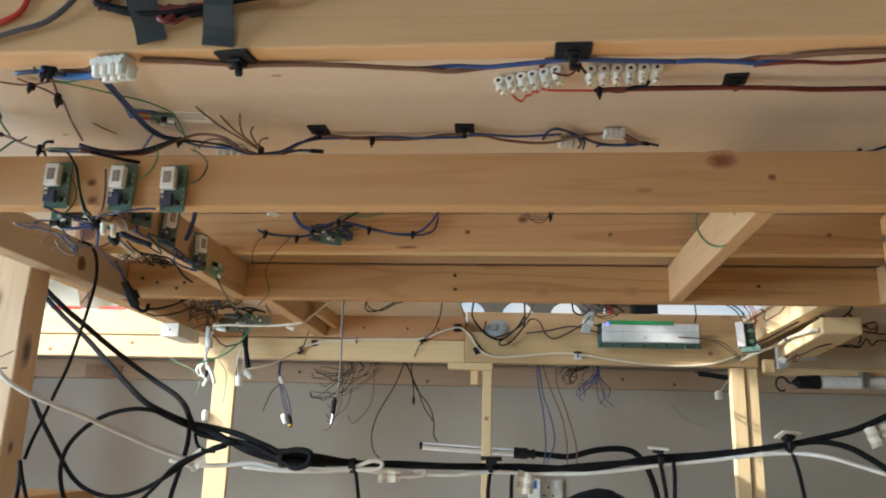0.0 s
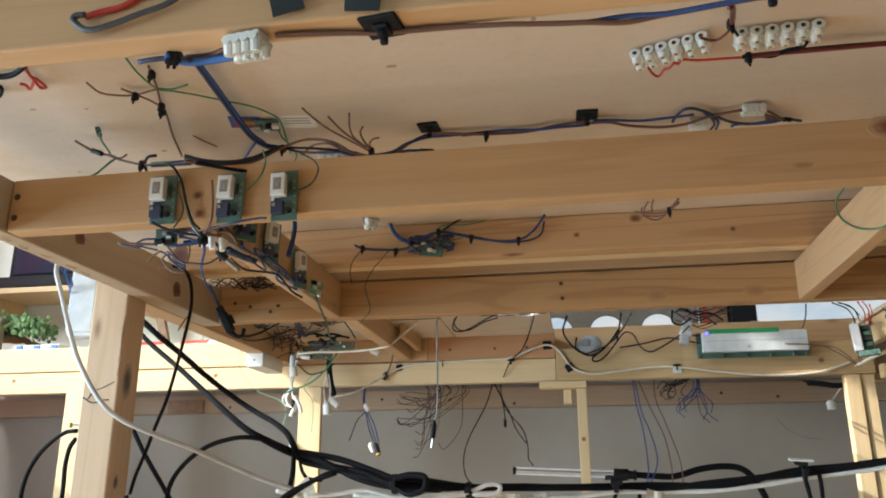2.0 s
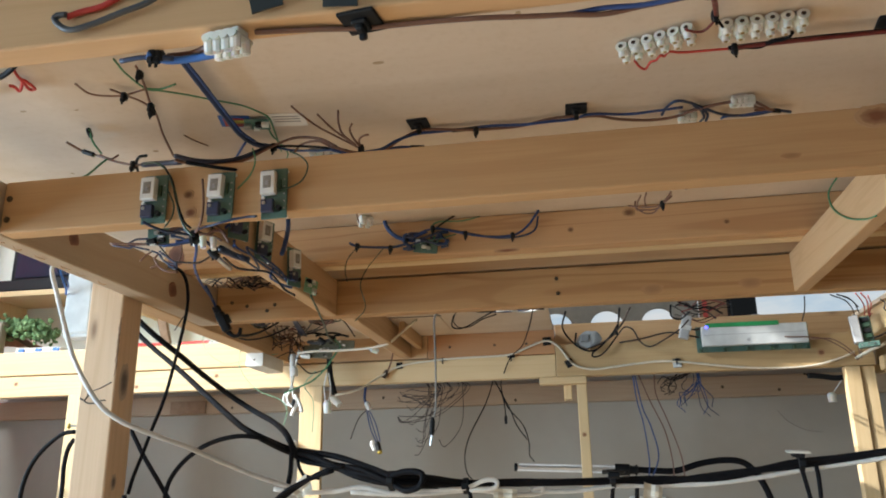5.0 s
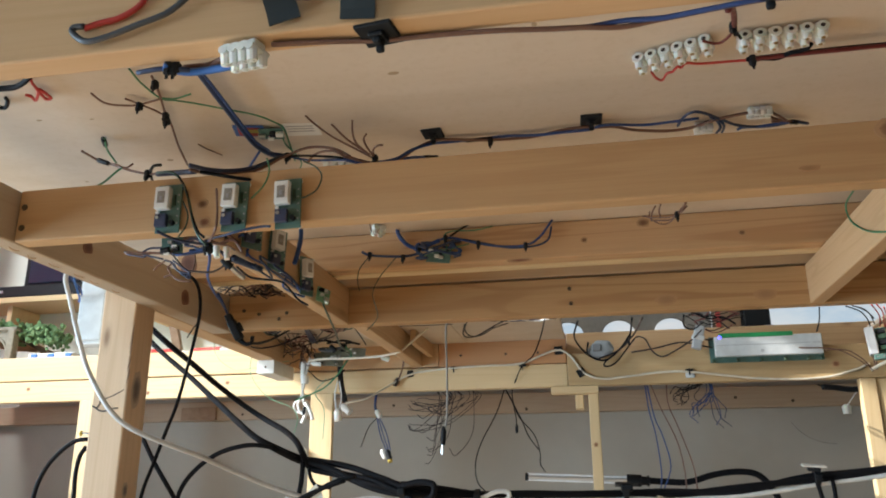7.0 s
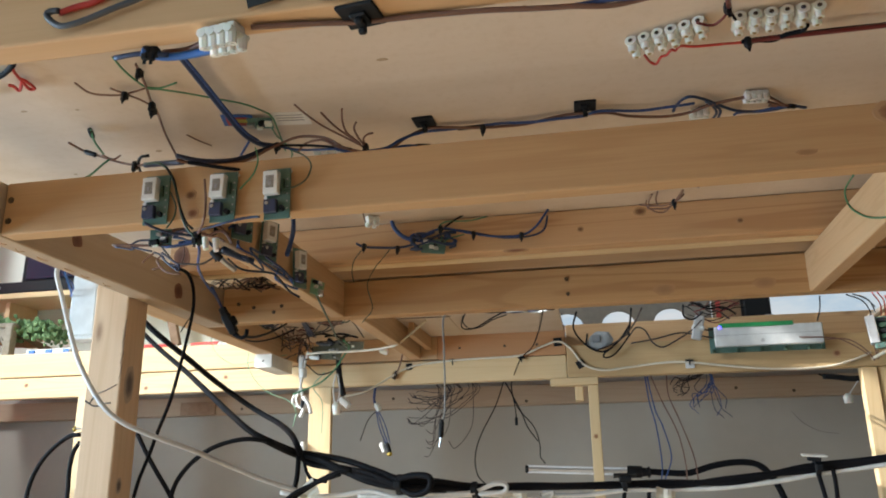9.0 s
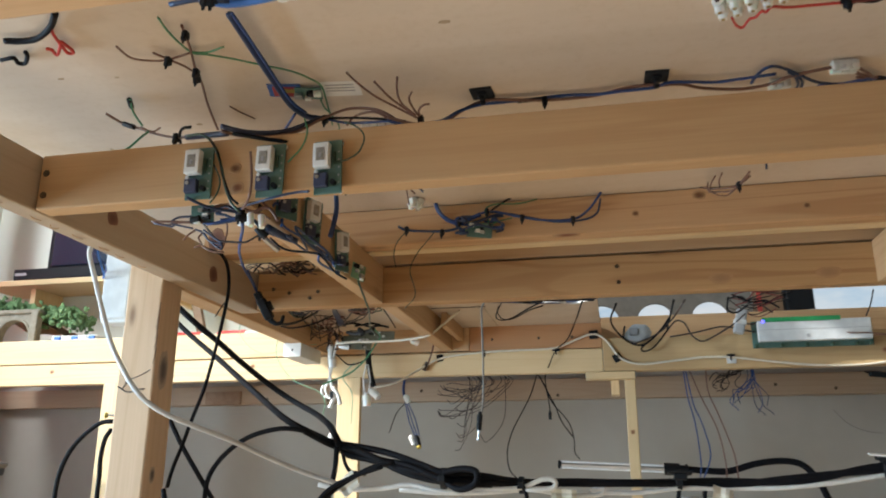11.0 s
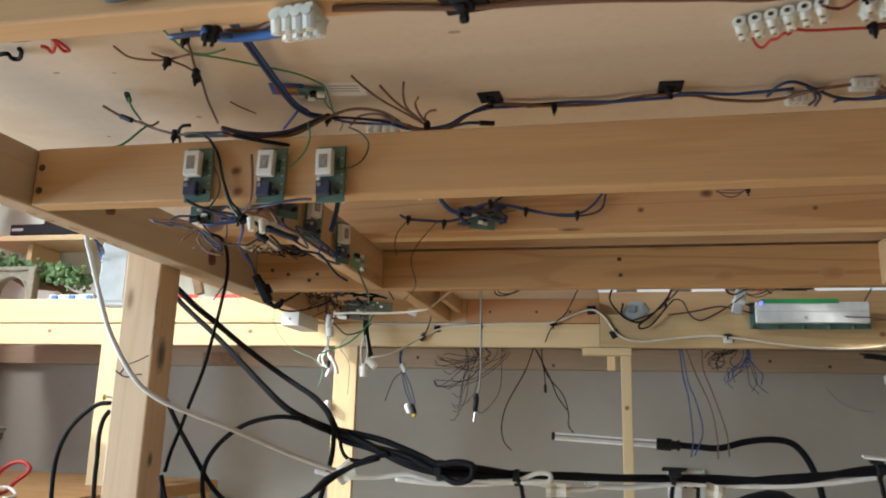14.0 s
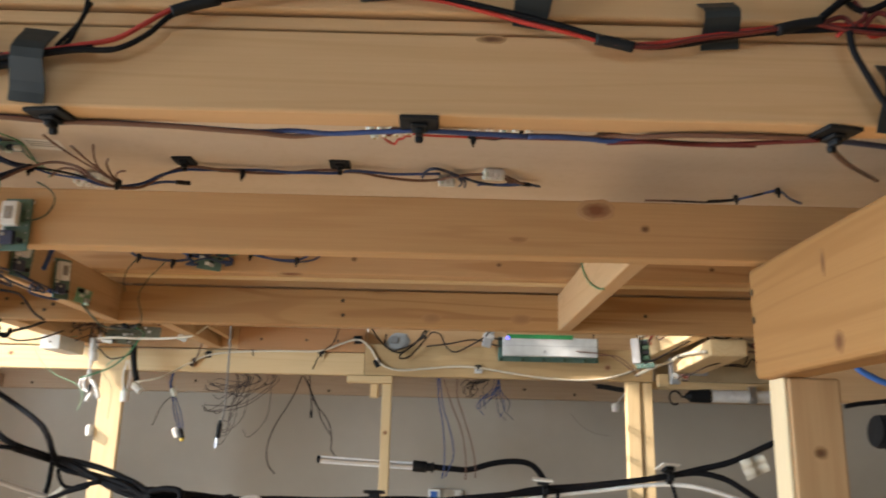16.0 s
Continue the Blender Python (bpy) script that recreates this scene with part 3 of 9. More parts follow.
for at in ((-0.065, 0.985, 1.084), (0.117, 0.985, 1.081), (0.385, 0.985, 1.081)):
    knot(stiff_b, at, FRONT, 0.0042, 0.0036)
knot(stiff_b, (0.006, 0.985, 1.101), FRONT, 0.008, 0.0055)
knot(stiff_b, (-0.143, 0.985, 1.063), FRONT, 0.016, 0.0025, red_knot_wood)

for x, y, u, v in ((-0.146, 0.885, 0.006, 0.004), (-0.486, 0.622, 0.004, 0.002), (-0.205, 0.597, 0.009, 0.004), (-0.464, 0.718, 0.006, 0.004), (-0.579, 0.753, 0.004, 0.003), (-0.533, 0.615, 0.006, 0.003), (0.33, 0.63, 0.005, 0.003), (-0.09, 0.55, 0.004, 0.005), (0.20, 0.87, 0.005, 0.003), (0.02, 0.90, 0.006, 0.004)):
    disc_on(board, "stain", (x, y, PLY), DOWN, 0.55 * u, 0.55 * v, 0.0004, ply_stain)
tube("split", [(-0.419, 0.689, 1.1098), (-0.415, 0.702, 1.1096), (-0.408, 0.717, 1.1098)], 0.0006, brown, board)

tube("split", [(-0.436, 1.562, 1.1096), (-0.39, 1.564, 1.1094), (-0.33, 1.565, 1.1096)], 0.0009, dark_brown, board)

# ---- rear frame ----
rear = thing("rear_frame", "pale pine rear frame with slim legs along the back wall", "timber frame")
rear_b = timber("rear_beam", -1.70, -0.1185, 1.778, 1.80, 1.008, 1.057, pale_x, rear)
rear_c = timber("rear_beam", -0.1175, 0.52, 1.776, 1.80, 1.008, 1.077, dimmed_x, rear)
timber("upper_beam", -1.70, -0.80, 1.780, 1.80, 1.0605, 1.118, pale_x, rear)
red_b = timber("upper_beam", -0.40, -0.1185, 1.779, 1.803, 1.0585, 1.1235, red_x, rear)
timber("upper_beam", -0.79, -0.4005, 1.779, 1.80, 1.0605, 1.1235, pine_x, rear)
timber("leg", -0.690, -0.638, 1.764, 1.777, 0.0, 1.0075, pale_z, rear)
leg_m = timber("leg", -0.077, -0.056, 1.779, 1.80, 0.0, 0.9915, pale_z, rear)
timber("leg", 0.461, 0.4905, 1.778, 1.80, 0.0, 1.0075, pale_z, rear)
timber("leg", 0.4915, 0.519, 1.782, 1.80, 0.0, 1.0075, pale_z, rear)
timber("leg", -1.266, -1.220, 1.764, 1.777, 0.0, 1.0075, pale_z, rear)
timber("block", -0.155, -0.055, 1.772, 1.80, 0.992, 1.0075, pale_x, rear)
timber("brace", -0.105, -0.088, 1.80, 1.83, 0.962, 1.0075, pale_z, rear)
part("side_beam", box(bmesh.new(), 0, 0.066, -0.363, 0, 1.022, 1.052, 0.004, 2, pose(0.550, 1.752, 0, 0, 0, -5.4)), pale_y, rear)
timber("block", 0.5265, 0.548, 1.7535, 1.7755, 0.996, 1.024, pale_y, rear)
timber("side_beam", 0.50, 1.4, 1.80, 1.82, 0.995, 1.012, pale_x, rear)
timber("rear_panel", 0.532, 1.4, 1.801, 1.81, 1.0125, 1.109, hardboard, rear)
timber("shelf_top", -1.72, -0.80, 1.801, 2.115, 1.100, 1.1175, pale_x, rear)
# Unseen board added to keep sun off the back wall.
timber("track_board", -0.79, -0.1215, 1.81, 2.10, 1.100, 1.118, pine_x, rear)
timber("track_board", -0.12, 0.53, 1.86, 2.10, 1.085, 1.138, pine_x, rear)
knot(leg_m, (-0.067, 1.779, 0.886), FRONT, 0.005, 0.005, red_knot_wood)
for x in (-0.35, -0.25, -0.18):
    screw(red_b, (x, 1.779, 1.083), FRONT)
knot(rear_c, (0.42, 1.776, 1.037), FRONT, 0.008, 0.007, red_knot_wood)
# Dark disc stands for a brown ferrite hanging on a wire.
knot(rear_b, (-0.495, 1.778, 1.029), FRONT, 0.009, 0.009)
for x, z in ((-0.9, 1.04), (-1.1, 1.022), (-1.42, 1.04)):
    knot(rear_b, (x, 1.778, z), FRONT, 0.006, 0.005, red_knot_wood)
batten = tagged(timber("wall_batten", -1.93, 1.0, 2.088, 2.118, 0.984, 1.034, brown_x), "brown pine batten screwed along the grey wall", "batten", kind="structure")
part("patch", box(bmesh.new(), -1.176, -1.074, 2.080, 2.0885, 0.984, 1.019, 0.001), dark_bracket, batten, "darker brown wood patch")
for x in (-1.35, -1.0, -0.83, -0.58, -0.40, -0.235, 0.27, 0.40):
    screw(batten, (x, 2.088, 1.002 + 0.010 * math.sin(9 * x)), FRONT, 0.0042)

# ---- relay boards ----


def relay_board():
    """A small green board that faces -y, its middle at the origin."""
    t = thing("relay_board", "small green circuit board with a white relay screwed to the timber", "circuit board", "relay boards")
    part("board", box(bmesh.new(), -0.0138, 0.0090, -0.0008, 0.0008, -0.0225, 0.0225, 0.0003, 1), board_green, t)
    part("relay", box(bmesh.new(), -0.0125, 0.0005, -0.0085, -0.001, -0.002, 0.0185, 0.0008), white_plastic, t, "white relay cube")
    part("marking", box(bmesh.new(), -0.0098, -0.0028, -0.0089, -0.0083, 0.003, 0.0140, 0.0002, 1), relay_print, t, "faded printed panel")
    part("print", box(bmesh.new(), -0.0078, -0.0048, -0.0092, -0.0088, 0.0052, 0.0092, 0.0006, 1), ink_grey, t)
    for x, z in ((-0.0112, -0.0042), (-0.0112, -0.0090)):
        part("solder_blob", rod(bmesh.new(), (x, -0.0044, z), (x, -0.001, z), 0.0016, 0.0011, 8), white_plastic, t)
    part("terminal", box(bmesh.new(), -0.0125, -0.0015, -0.0060, -0.001, -0.0175, -0.0060, 0.0008), dark_loom, t, "dark blue screw terminal")
    for x in (-0.0095,):
        part("terminal_screw", rod(bmesh.new(), (x, -0.0068, -0.0095), (x, -0.0055, -0.0095), 0.0016), solder, t)
    part("capacitor", rod(bmesh.new(), (0.0028, -0.0048, -0.014), (0.0028, -0.001, -0.014), 0.0022), black_plastic, t)
    part("component", box(bmesh.new(), 0.0022, 0.0044, -0.0032, -0.001, 0.002, 0.012, 0.0005), dark_green, t)
    bm = bmesh.new()
    for i in range(5):
        rod(bm, (0.0068, -0.0016, -0.014 + 0.0065 * i), (0.0068, -0.0008, -0.014 + 0.0065 * i), 0.0008, 0.0004, 6)
    part("solder_joints", bm, grey_plastic, t)
    for x, z in ((-0.012, 0.0205), (0.0074, 0.0205), (0.0074, -0.0205)):
        part("standoff", rod(bmesh.new(), (x, 0.0008, z), (x, 0.0032, z), 0.0017, None, 8), white_plastic, t)
    return t


first = relay_board()
first.matrix_world = pose(-0.4195, 0.6548, 1.0325, 0, 0, 0)
for m in (pose(-0.357, 0.6548, 1.0300, 0, 1.5, -1), pose(-0.3085, 0.6548, 1.0290, 0, -1, 0), pose(-0.3785, 0.738, 1.0400, 0, 0, 58), pose(-0.3795, 0.803, 1.0360, 0, 3, 64), pose(-0.3800, 0.892, 1.0310, 0, -3, 70)):
    copy_thing(first, m)


def bare_board(m, w, hgt, seed, label, material=board_green, count=5):
    """A tiny board with a few loose components."""
    r = random.Random(seed)
    t = thing("small_circuit_board", label, "circuit board")
    part("board", box(bmesh.new(), -w / 2, w / 2, -0.0007, 0.0007, -hgt / 2, hgt / 2, 0.0003, 1), material, t)
    for i in range(count):
        x, z, s = r.uniform(-0.4, 0.4) * w, r.uniform(-0.4, 0.4) * hgt, r.uniform(0.0015, 0.0035)
        part("component", box(bmesh.new(), x - s, x + s, -0.0045, -0.0007, z - s * 0.7, z + s * 0.7, 0.0004, 1), (black_plastic, milky_plastic, solder)[i % 3], t)
    t.matrix_world = m
    return t


bare_board(pose(-0.3795, 0.945, 1.0215, 4, 6, 66), 0.022, 0.018, 1, "tiny pale green circuit board on the joist side", pale_green, 9)
bare_board(pose(-0.243, 0.977, 1.073, 0, 8, 0), 0.03, 0.018, 2, "tiny green circuit board on the stiffening batten")
bare_board(pose(-0.588, 1.672, 1.080, -14, 3, 4), 0.098, 0.024, 3, "dull olive circuit board under the rear baseboard", olive_board, 11)
bare_board(pose(-0.618, 1.668, 1.066, -20, 4, 6), 0.064, 0.030, 4, "dull olive circuit board under the rear baseboard", olive_board, 9)
bare_board(pose(-0.338, 0.672, 1.105, 80, 0, 12), 0.022, 0.015, 5, "tiny circuit board stuck to the plywood")
bare_board(pose(-0.436, 0.69, 1.010, 10, 0, 5), 0.020, 0.016, 6, "tiny circuit board hanging in its wires")
bare_board(pose(-0.52, 1.15, 1.098, 60, 0, 20), 0.04, 0.02, 7, "green circuit board behind the cross beam")

# ---- sticky cable mounts ----


def mount(at, axis, size, label="black sticky cable mount with a pulled tie", spin=0.0, material=None):
    t = thing("cable_mount", label, "cable clip", "sticky cable mounts")
    s = size / 2
    part("base", box(bmesh.new(), -s, s, -s, s, 0, 0.0022, 0.0006, 1), material or black_plastic, t)
    bm = box(bmesh.new(), -0.42 * s, 0.42 * s, -0.5 * s, 0.5 * s, 0.0022, 0.0045, 0.0008, 1)
    part("saddle", bm, material or black_plastic, t)
    bm = box(bmesh.new(), -0.0022, 0.0022, -0.0038, 0.0038, 0.004, 0.0078, 0.0012, 2)
    box(bm, -0.0022, 0.0022, 0.0008, 0.0044, 0.0065, 0.0106, 0.0013, 2)
    part("tie", bm, black_plastic, t)
    t.matrix_world = Matrix.Translation(at) @ Vector(axis).to_track_quat("Z", "Y").to_matrix().to_4x4() @ pose(0, 0, 0, 0, 0, spin)
    return t


for at, spin in (((-0.196, 0.709, PLY), 3), ((-0.052, 0.709, PLY), -2), ((0.178, 0.614, PLY), 5)):
    mount(at, DOWN, 0.019, spin=spin)
for at, spin in (((-0.163, 0.4045, ZN), 8), ((0.030, 0.4035, ZN), 0), ((0.248, 0.4035, ZN), -14)):
    mount(at, DOWN, 0.0205, spin=spin)
for at, s, spin in (((-0.464, 1.778, 1.046), 0.014, 5), ((-0.135, 1.779, 1.086), 0.018, 3), ((-0.089, 1.776, 1.036), 0.017, 28)):
    mount(at, FRONT, s, "small black cable clip on the rear beam", spin)
for x, y, z in ((-0.365, 1.778, 1.055), (-0.214, 1.778, 1.055), (0.133, 1.776, 1.033)):
    t = thing("cable_nail_clip", "tiny black nail clip holding the bell wire", "cable clip", "nail clips")
    part("clip", box(bmesh.new(), x - 0.008, x + 0.008, y - 0.006, y, z - 0.002, z + 0.003, 0.001), black_plastic, t)
    part("tail", box(bmesh.new(), x - 0.0015, x + 0.0015, y - 0.008, y - 0.006, z - 0.010, z + 0.004, 0.0005, 1), black_plastic, t)
t = thing("cable_mount", "white sticky cable mount on the rear beam", "cable clip", "sticky cable mounts")
part("base", box(bmesh.new(), 0.125, 0.143, 1.7735, 1.776, 1.018, 1.030, 0.0006, 1), light_grey_plastic, t)

# ---- terminal blocks ----


def terminal_block(m, ways, pitch, label, holes=True, size=0.85):
    """A strip of screw terminals that hangs below the board: entries towards -y and +y, screws underneath."""
    t = thing("terminal_block", label, "terminal block", "white terminal blocks")
    for i in range(ways):
        x = pitch * (i - (ways - 1) / 2)
        bm = rod(bmesh.new(), (x, -0.010, -0.006), (x, 0.010, -0.006), 0.36 * pitch + 0.0008, None, 12, True)
        box(bm, x - 0.40 * pitch, x + 0.40 * pitch, -0.006, 0.006, -0.006, -0.0005, 0.0005, 1)
        for y in (-0.0055, 0.0055):
            rod(bm, (x, y, -0.015), (x, y, -0.006), 0.0030, 0.0034, 10)
        if i < ways - 1:
            box(bm, x + 0.3 * pitch, x + 0.7 * pitch, -0.002, 0.002, -0.0065, -0.003)
        body = part("terminal", bm, milky_plastic, t)
        for y in (-0.0055, 0.0055):
            part("terminal_screw", rod(bmesh.new(), (x, y, -0.0156), (x, y, -0.0148), 0.0015, None, 8), brass if holes else milky_plastic, body)
        if holes:
            part("entry", rod(bmesh.new(), (x, -0.0107, -0.006), (x, -0.0098, -0.006), 0.0017, None, 10), dark_brown, body)
    t.matrix_world = m @ Matrix.Diagonal((1, size, size, 1))
    return t


terminal_block(pose(0.009, 0.601, PLY, 0, 0, -20), 6, 0.0098, "white six-way terminal block on the plywood with red links")
terminal_block(pose(0.084, 0.592, PLY, 0, 0, -2), 6, 0.0104, "white six-way terminal block on the plywood with black links")
terminal_block(pose(-0.2360, 0.4005, 1.0215, 8, 0, -8), 4, 0.0052, "translucent white connector block joining mains wires at the front beam", False)
terminal_block(pose(0.091, 0.716, PLY, 0, 0, 4), 4, 0.0048, "white connector block joining brown and blue wires", False, 0.6)
terminal_block(pose(0.047, 0.738, PLY, 0, 0, 0), 3, 0.0052, "white connector block half hidden by the cross beam", False, 0.6)
terminal_block(pose(-0.300, 0.752, PLY, 0, 0, 5), 4, 0.0075, "white connector block half hidden by the cross beam", False)
terminal_block(pose(-0.315, 0.955, PLY, 0, 0, 35), 2, 0.0082, "white connector block beside the stiffening batten", False)
terminal_block(pose(-0.423, 0.742, 1.030, 20, 0, -20), 2, 0.0082, "small white connector hanging in blue wires", False)
terminal_block(pose(-0.405, 0.745, 1.026, 20, 0, -30), 2, 0.0082, "small white connector hanging in blue wires", False)
terminal_block(pose(0.551, 1.695, 1.0215, 10, 0, 40), 2, 0.011, "white connector on the side beam", False)

for x, z in ((-0.2797, 1.079), (-0.2335, 1.0726)):
    terminal_block(pose(x, 0.3935, z, 90, 0, 0), 4, 0.0092, "white terminal block on the front beam with red wires", False)

# ---- labels and tape ----
t = thing("paper_label", "white printed paper label stuck to the plywood", "label")
m = pose(-0.311, 0.678, PLY - 0.0006, 0, 0, 8)
part("paper", box(bmesh.new(), -0.016, 0.016, -0.0125, 0.0125, 0, 0.0005), paper, t)
for y in (-0.008, -0.003, 0.002):
    part("printed_line", box(bmesh.new(), -0.013, 0.011, y, y + 0.0012, -0.0004, 0.0001), ink_grey, t)
t.matrix_world = m
t = thing("colour_sticker", "small red and blue printed sticker on the plywood", "sticker")
part("paper", box(bmesh.new(), -0.015, 0.013, -0.011, 0.011, 0, 0.0006), blue_print, t)
part("print", box(bmesh.new(), -0.011, 0.009, -0.007, 0.009, -0.0005, 0.0001), red_print, t)
part("print", box(bmesh.new(), -0.004, 0.008, -0.004, 0.002, -0.0008, -0.0004), yellow_plastic, t)
t.matrix_world = pose(-0.358, 0.671, PLY - 0.001, 0, 0, 14)


def tape(x, z, w, hgt, tilt, y=0.3835):
    t = thing("tape_strip", "strip of black insulating tape holding wires to the front beam", "tape", "black tape strips")
    bm = bmesh.new()
    n = 8
    rows = []
    for i in range(n + 1):
        v = i / n - 0.5
        bulge = 0.0112 * math.exp(-((v - 0.10) / 0.33) ** 2)
        rows.append([bm.verts.new(((u - 0.5) * w * (1 + 0.05 * math.sin(5 * v + x * 90)), -bulge + d, v * hgt)) for u, d in ((0, 0.0), (1, 0.0), (1, 0.0009), (0, 0.0009))])
    for a, c in zip(rows, rows[1:]):
        for k in range(4):
            bm.faces.new((a[k], a[(k + 1) % 4], c[(k + 1) % 4], c[k]))
    bm.faces.new(rows[0][::-1])
    bm.faces.new(rows[-1])
    bmesh.ops.recalc_face_normals(bm, faces=bm.faces)
    part("strip", bm, tape_black, t)
    t.matrix_world = pose(x, y + 0.008, z, 0, tilt, 0)


tape(-0.1687, 1.0425, 0.0177, 0.0399, 6)
tape(-0.2139, 1.0456, 0.0177, 0.0399, -12)
tape(0.0886, 1.0877, 0.0184, 0.0323, 8)
tape(0.1855, 1.0747, 0.0194, 0.0258, -4)
tape(0.2748, 1.0349, 0.0194, 0.0366, 4)
tape(0.0047, 1.1017, 0.0194, 0.0323, -6)

# ---- rear beam electronics ----
t = thing("display_board", "green circuit board with a white cover and lit blue lamp", "circuit board")
part("board", box(bmesh.new(), 0.176, 0.398, 1.765, 1.7672, 1.045, 1.099, 0.0005, 1), board_green, t)
part("cover", box(bmesh.new(), 0.186, 0.394, 1.752, 1.764, 1.056, 1.0975, 0.0018), light_grey_plastic, t, "white plastic cover")
part("edge_strip", box(bmesh.new(), 0.196, 0.340, 1.7505, 1.754, 1.0945, 1.1035, 0.0006, 1), bright_green, t)
part("seam", box(bmesh.new(), 0.19, 0.39, 1.7515, 1.7525, 1.0785, 1.0795), grey_plastic, t)
part("printed_line", box(bmesh.new(), 0.352, 0.388, 1.7513, 1.7523, 1.0655, 1.0672), ink_grey, t)
part("printed_mark", rod(bmesh.new(), (0.278, 1.7513, 1.066), (0.278, 1.7523, 1.066), 0.0035), grey_plastic, t)
part("lamp", rod(bmesh.new(), (0.197, 1.7490, 1.0955), (0.197, 1.7508, 1.0955), 0.0032, None, 10), led_blue, t, "glowing blue lamp")
for x in (0.182, 0.230, 0.276, 0.322, 0.366, 0.392):
    part("edge_clip", box(bmesh.new(), x - 0.003, x + 0.003, 1.757, 1.7648, 1.045, 1.0525, 0.0006, 1), dark_green, t)
for x in (0.19, 0.385):
    part("standoff", rod(bmesh.new(), (x, 1.7672, 1.06), (x, 1.776, 1.06), 0.003, None, 8), white_plastic, t)

t = thing("junction_module", "small grey module with green terminals at the beam end", "electronic module")
part("case", box(bmesh.new(), -0.018, -0.002, -0.012, 0.016, -0.026, 0.026, 0.002), grey_plastic, t)
part("back_plate", box(bmesh.new(), -0.0018, 0.018, 0.004, 0.012, -0.024, 0.024, 0.001), board_green, t)
for k in range(4):
    part("socket", box(bmesh.new(), 0.001, 0.015, -0.006, 0.0038, -0.019 + 0.0105 * k, -0.011 + 0.0105 * k, 0.001), black_plastic if k % 2 else dark_green, t)
part("terminal_strip", box(bmesh.new(), -0.012, 0.024, -0.010, 0.010, -0.036, -0.0265, 0.001), board_green, t)
for k in range(3):
    part("terminal_screw", rod(bmesh.new(), (-0.006 + 0.011 * k, -0.0108, -0.031), (-0.006 + 0.011 * k, -0.0098, -0.031), 0.0018, None, 8), solder, t)
t.matrix_world = pose(0.463, 1.65, 1.060, 0, -4, -16)

t = thing("wrapped_connector", "grey connector in a crumpled translucent plastic bag on the rear beam", "connector")
bm = bmesh.new()
bmesh.ops.create_icosphere(bm, subdivisions=4, radius=1)
for v in bm.verts:
    d = 1 + 0.16 * noise.noise(v.co * 1.4 + Vector((5, 1, 2))) + 0.07 * abs(noise.noise(v.co * 5 + Vector((1, 7, 2))))
    v.co = Vector((-0.046 + v.co.x * 0.026 * d + 0.006 * v.co.z, 1.768 + v.co.y * 0.007 * d, 1.083 + v.co.z * 0.019 * d))
part("bag", bm, bag_plastic, t, "crumpled grey plastic bag")
part("connector", box(bmesh.new(), -0.062, -0.044, 1.757, 1.767, 1.078, 1.094, 0.002), dark_grey_plastic, t)
t = thing("inline_connector", "grey inline connector above the rear beam", "connector")
part("body", box(bmesh.new(), -0.010, 0.010, -0.008, 0.008, -0.025, 0.025, 0.003), grey_plastic, t)
part("collar", box(bmesh.new(), -0.012, 0.012, -0.010, 0.010, -0.006, 0.004, 0.002), light_grey_plastic, t)
t.matrix_world = pose(0.155, 1.755, 1.098, 0, 14, 0)
t = thing("cable_strap", "grey tape strap round the end of the side beam", "tape")
bm = box(bmesh.new(), 0.5395, 0.619, 1.706, 1.722, 1.0185, 1.0555, 0.002)
box(bm, 0.5400, 0.560, 1.707, 1.721, 0.999, 1.0200, 0.002)
part("strap", bm, grey_plastic, t)

# ---- small plugs on hanging wires ----


def plug(name, label, a, b, r, material, tip=None, tip_r=0.0, tip_mat=None):
    t = thing(name, label, "plug")
    a, b = Vector(a), Vector(b)
    part("body", rod(bmesh.new(), a, b, r, r * 0.86, 12), material, t)
    part("collar", rod(bmesh.new(), a - (b - a) * 0.25, a, r * 0.5, r * 0.8, 10), material, t)
    if tip:
        part("tip", rod(bmesh.new(), b, tip, tip_r, tip_r * 0.8, 10), tip_mat or steel, t)
    return t


plug("jack_plug", "black jack plug with a silver tip on a thin lead", (-0.299, 1.30, 0.886), (-0.301, 1.302, 0.864), 0.0044, black_plastic, (-0.303, 1.303, 0.849), 0.0017)
plug("wire_connector", "black and yellow crimp connector on blue wires", (-0.533, 1.85, 0.882), (-0.526, 1.845, 0.864), 0.007, black_plastic, (-0.524, 1.843, 0.860), 0.006, yellow_plastic)
plug("wire_connector", "white crimp connector on blue wires", (-0.545, 1.85, 0.884), (-0.538, 1.85, 0.868), 0.007, white_plastic)
plug("wire_connector", "black inline fuse holder on a hanging wire", (-0.234, 1.81, 0.930), (-0.234, 1.81, 0.915), 0.0034, black_plastic)
plug("wire_connector", "clear plastic connector on hanging wires", (-0.556, 1.84, 0.972), (-0.549, 1.84, 0.958), 0.007, milky_plastic)
plug("wire_connector", "white plug at the end of a black sleeve", (-0.598, 1.718, 0.972), (-0.582, 1.715, 0.958), 0.0085, white_plastic)
plug("wire_connector", "square white connector on white wires", (-0.578, 1.62, 0.952), (-0.577, 1.62, 0.932), 0.009, milky_plastic)
plug("wire_connector", "white terminal cluster above the post", (-0.668, 1.66, 1.032), (-0.666, 1.66, 1.016), 0.009, white_plastic)
plug("wire_connector", "white connector taped to the rear leg", (-0.698, 1.757, 0.884), (-0.697, 1.757, 0.866), 0.007, white_plastic)
plug("wire_connector", "white plug hanging from a black cable end", (0.463, 1.90, 0.964), (0.463, 1.90, 0.948), 0.010, milky_plastic)
plug("wire_connector", "small white cable plug on the tangle", (-0.650, 1.66, 1.058), (-0.632, 1.66, 1.055), 0.005, white_plastic)

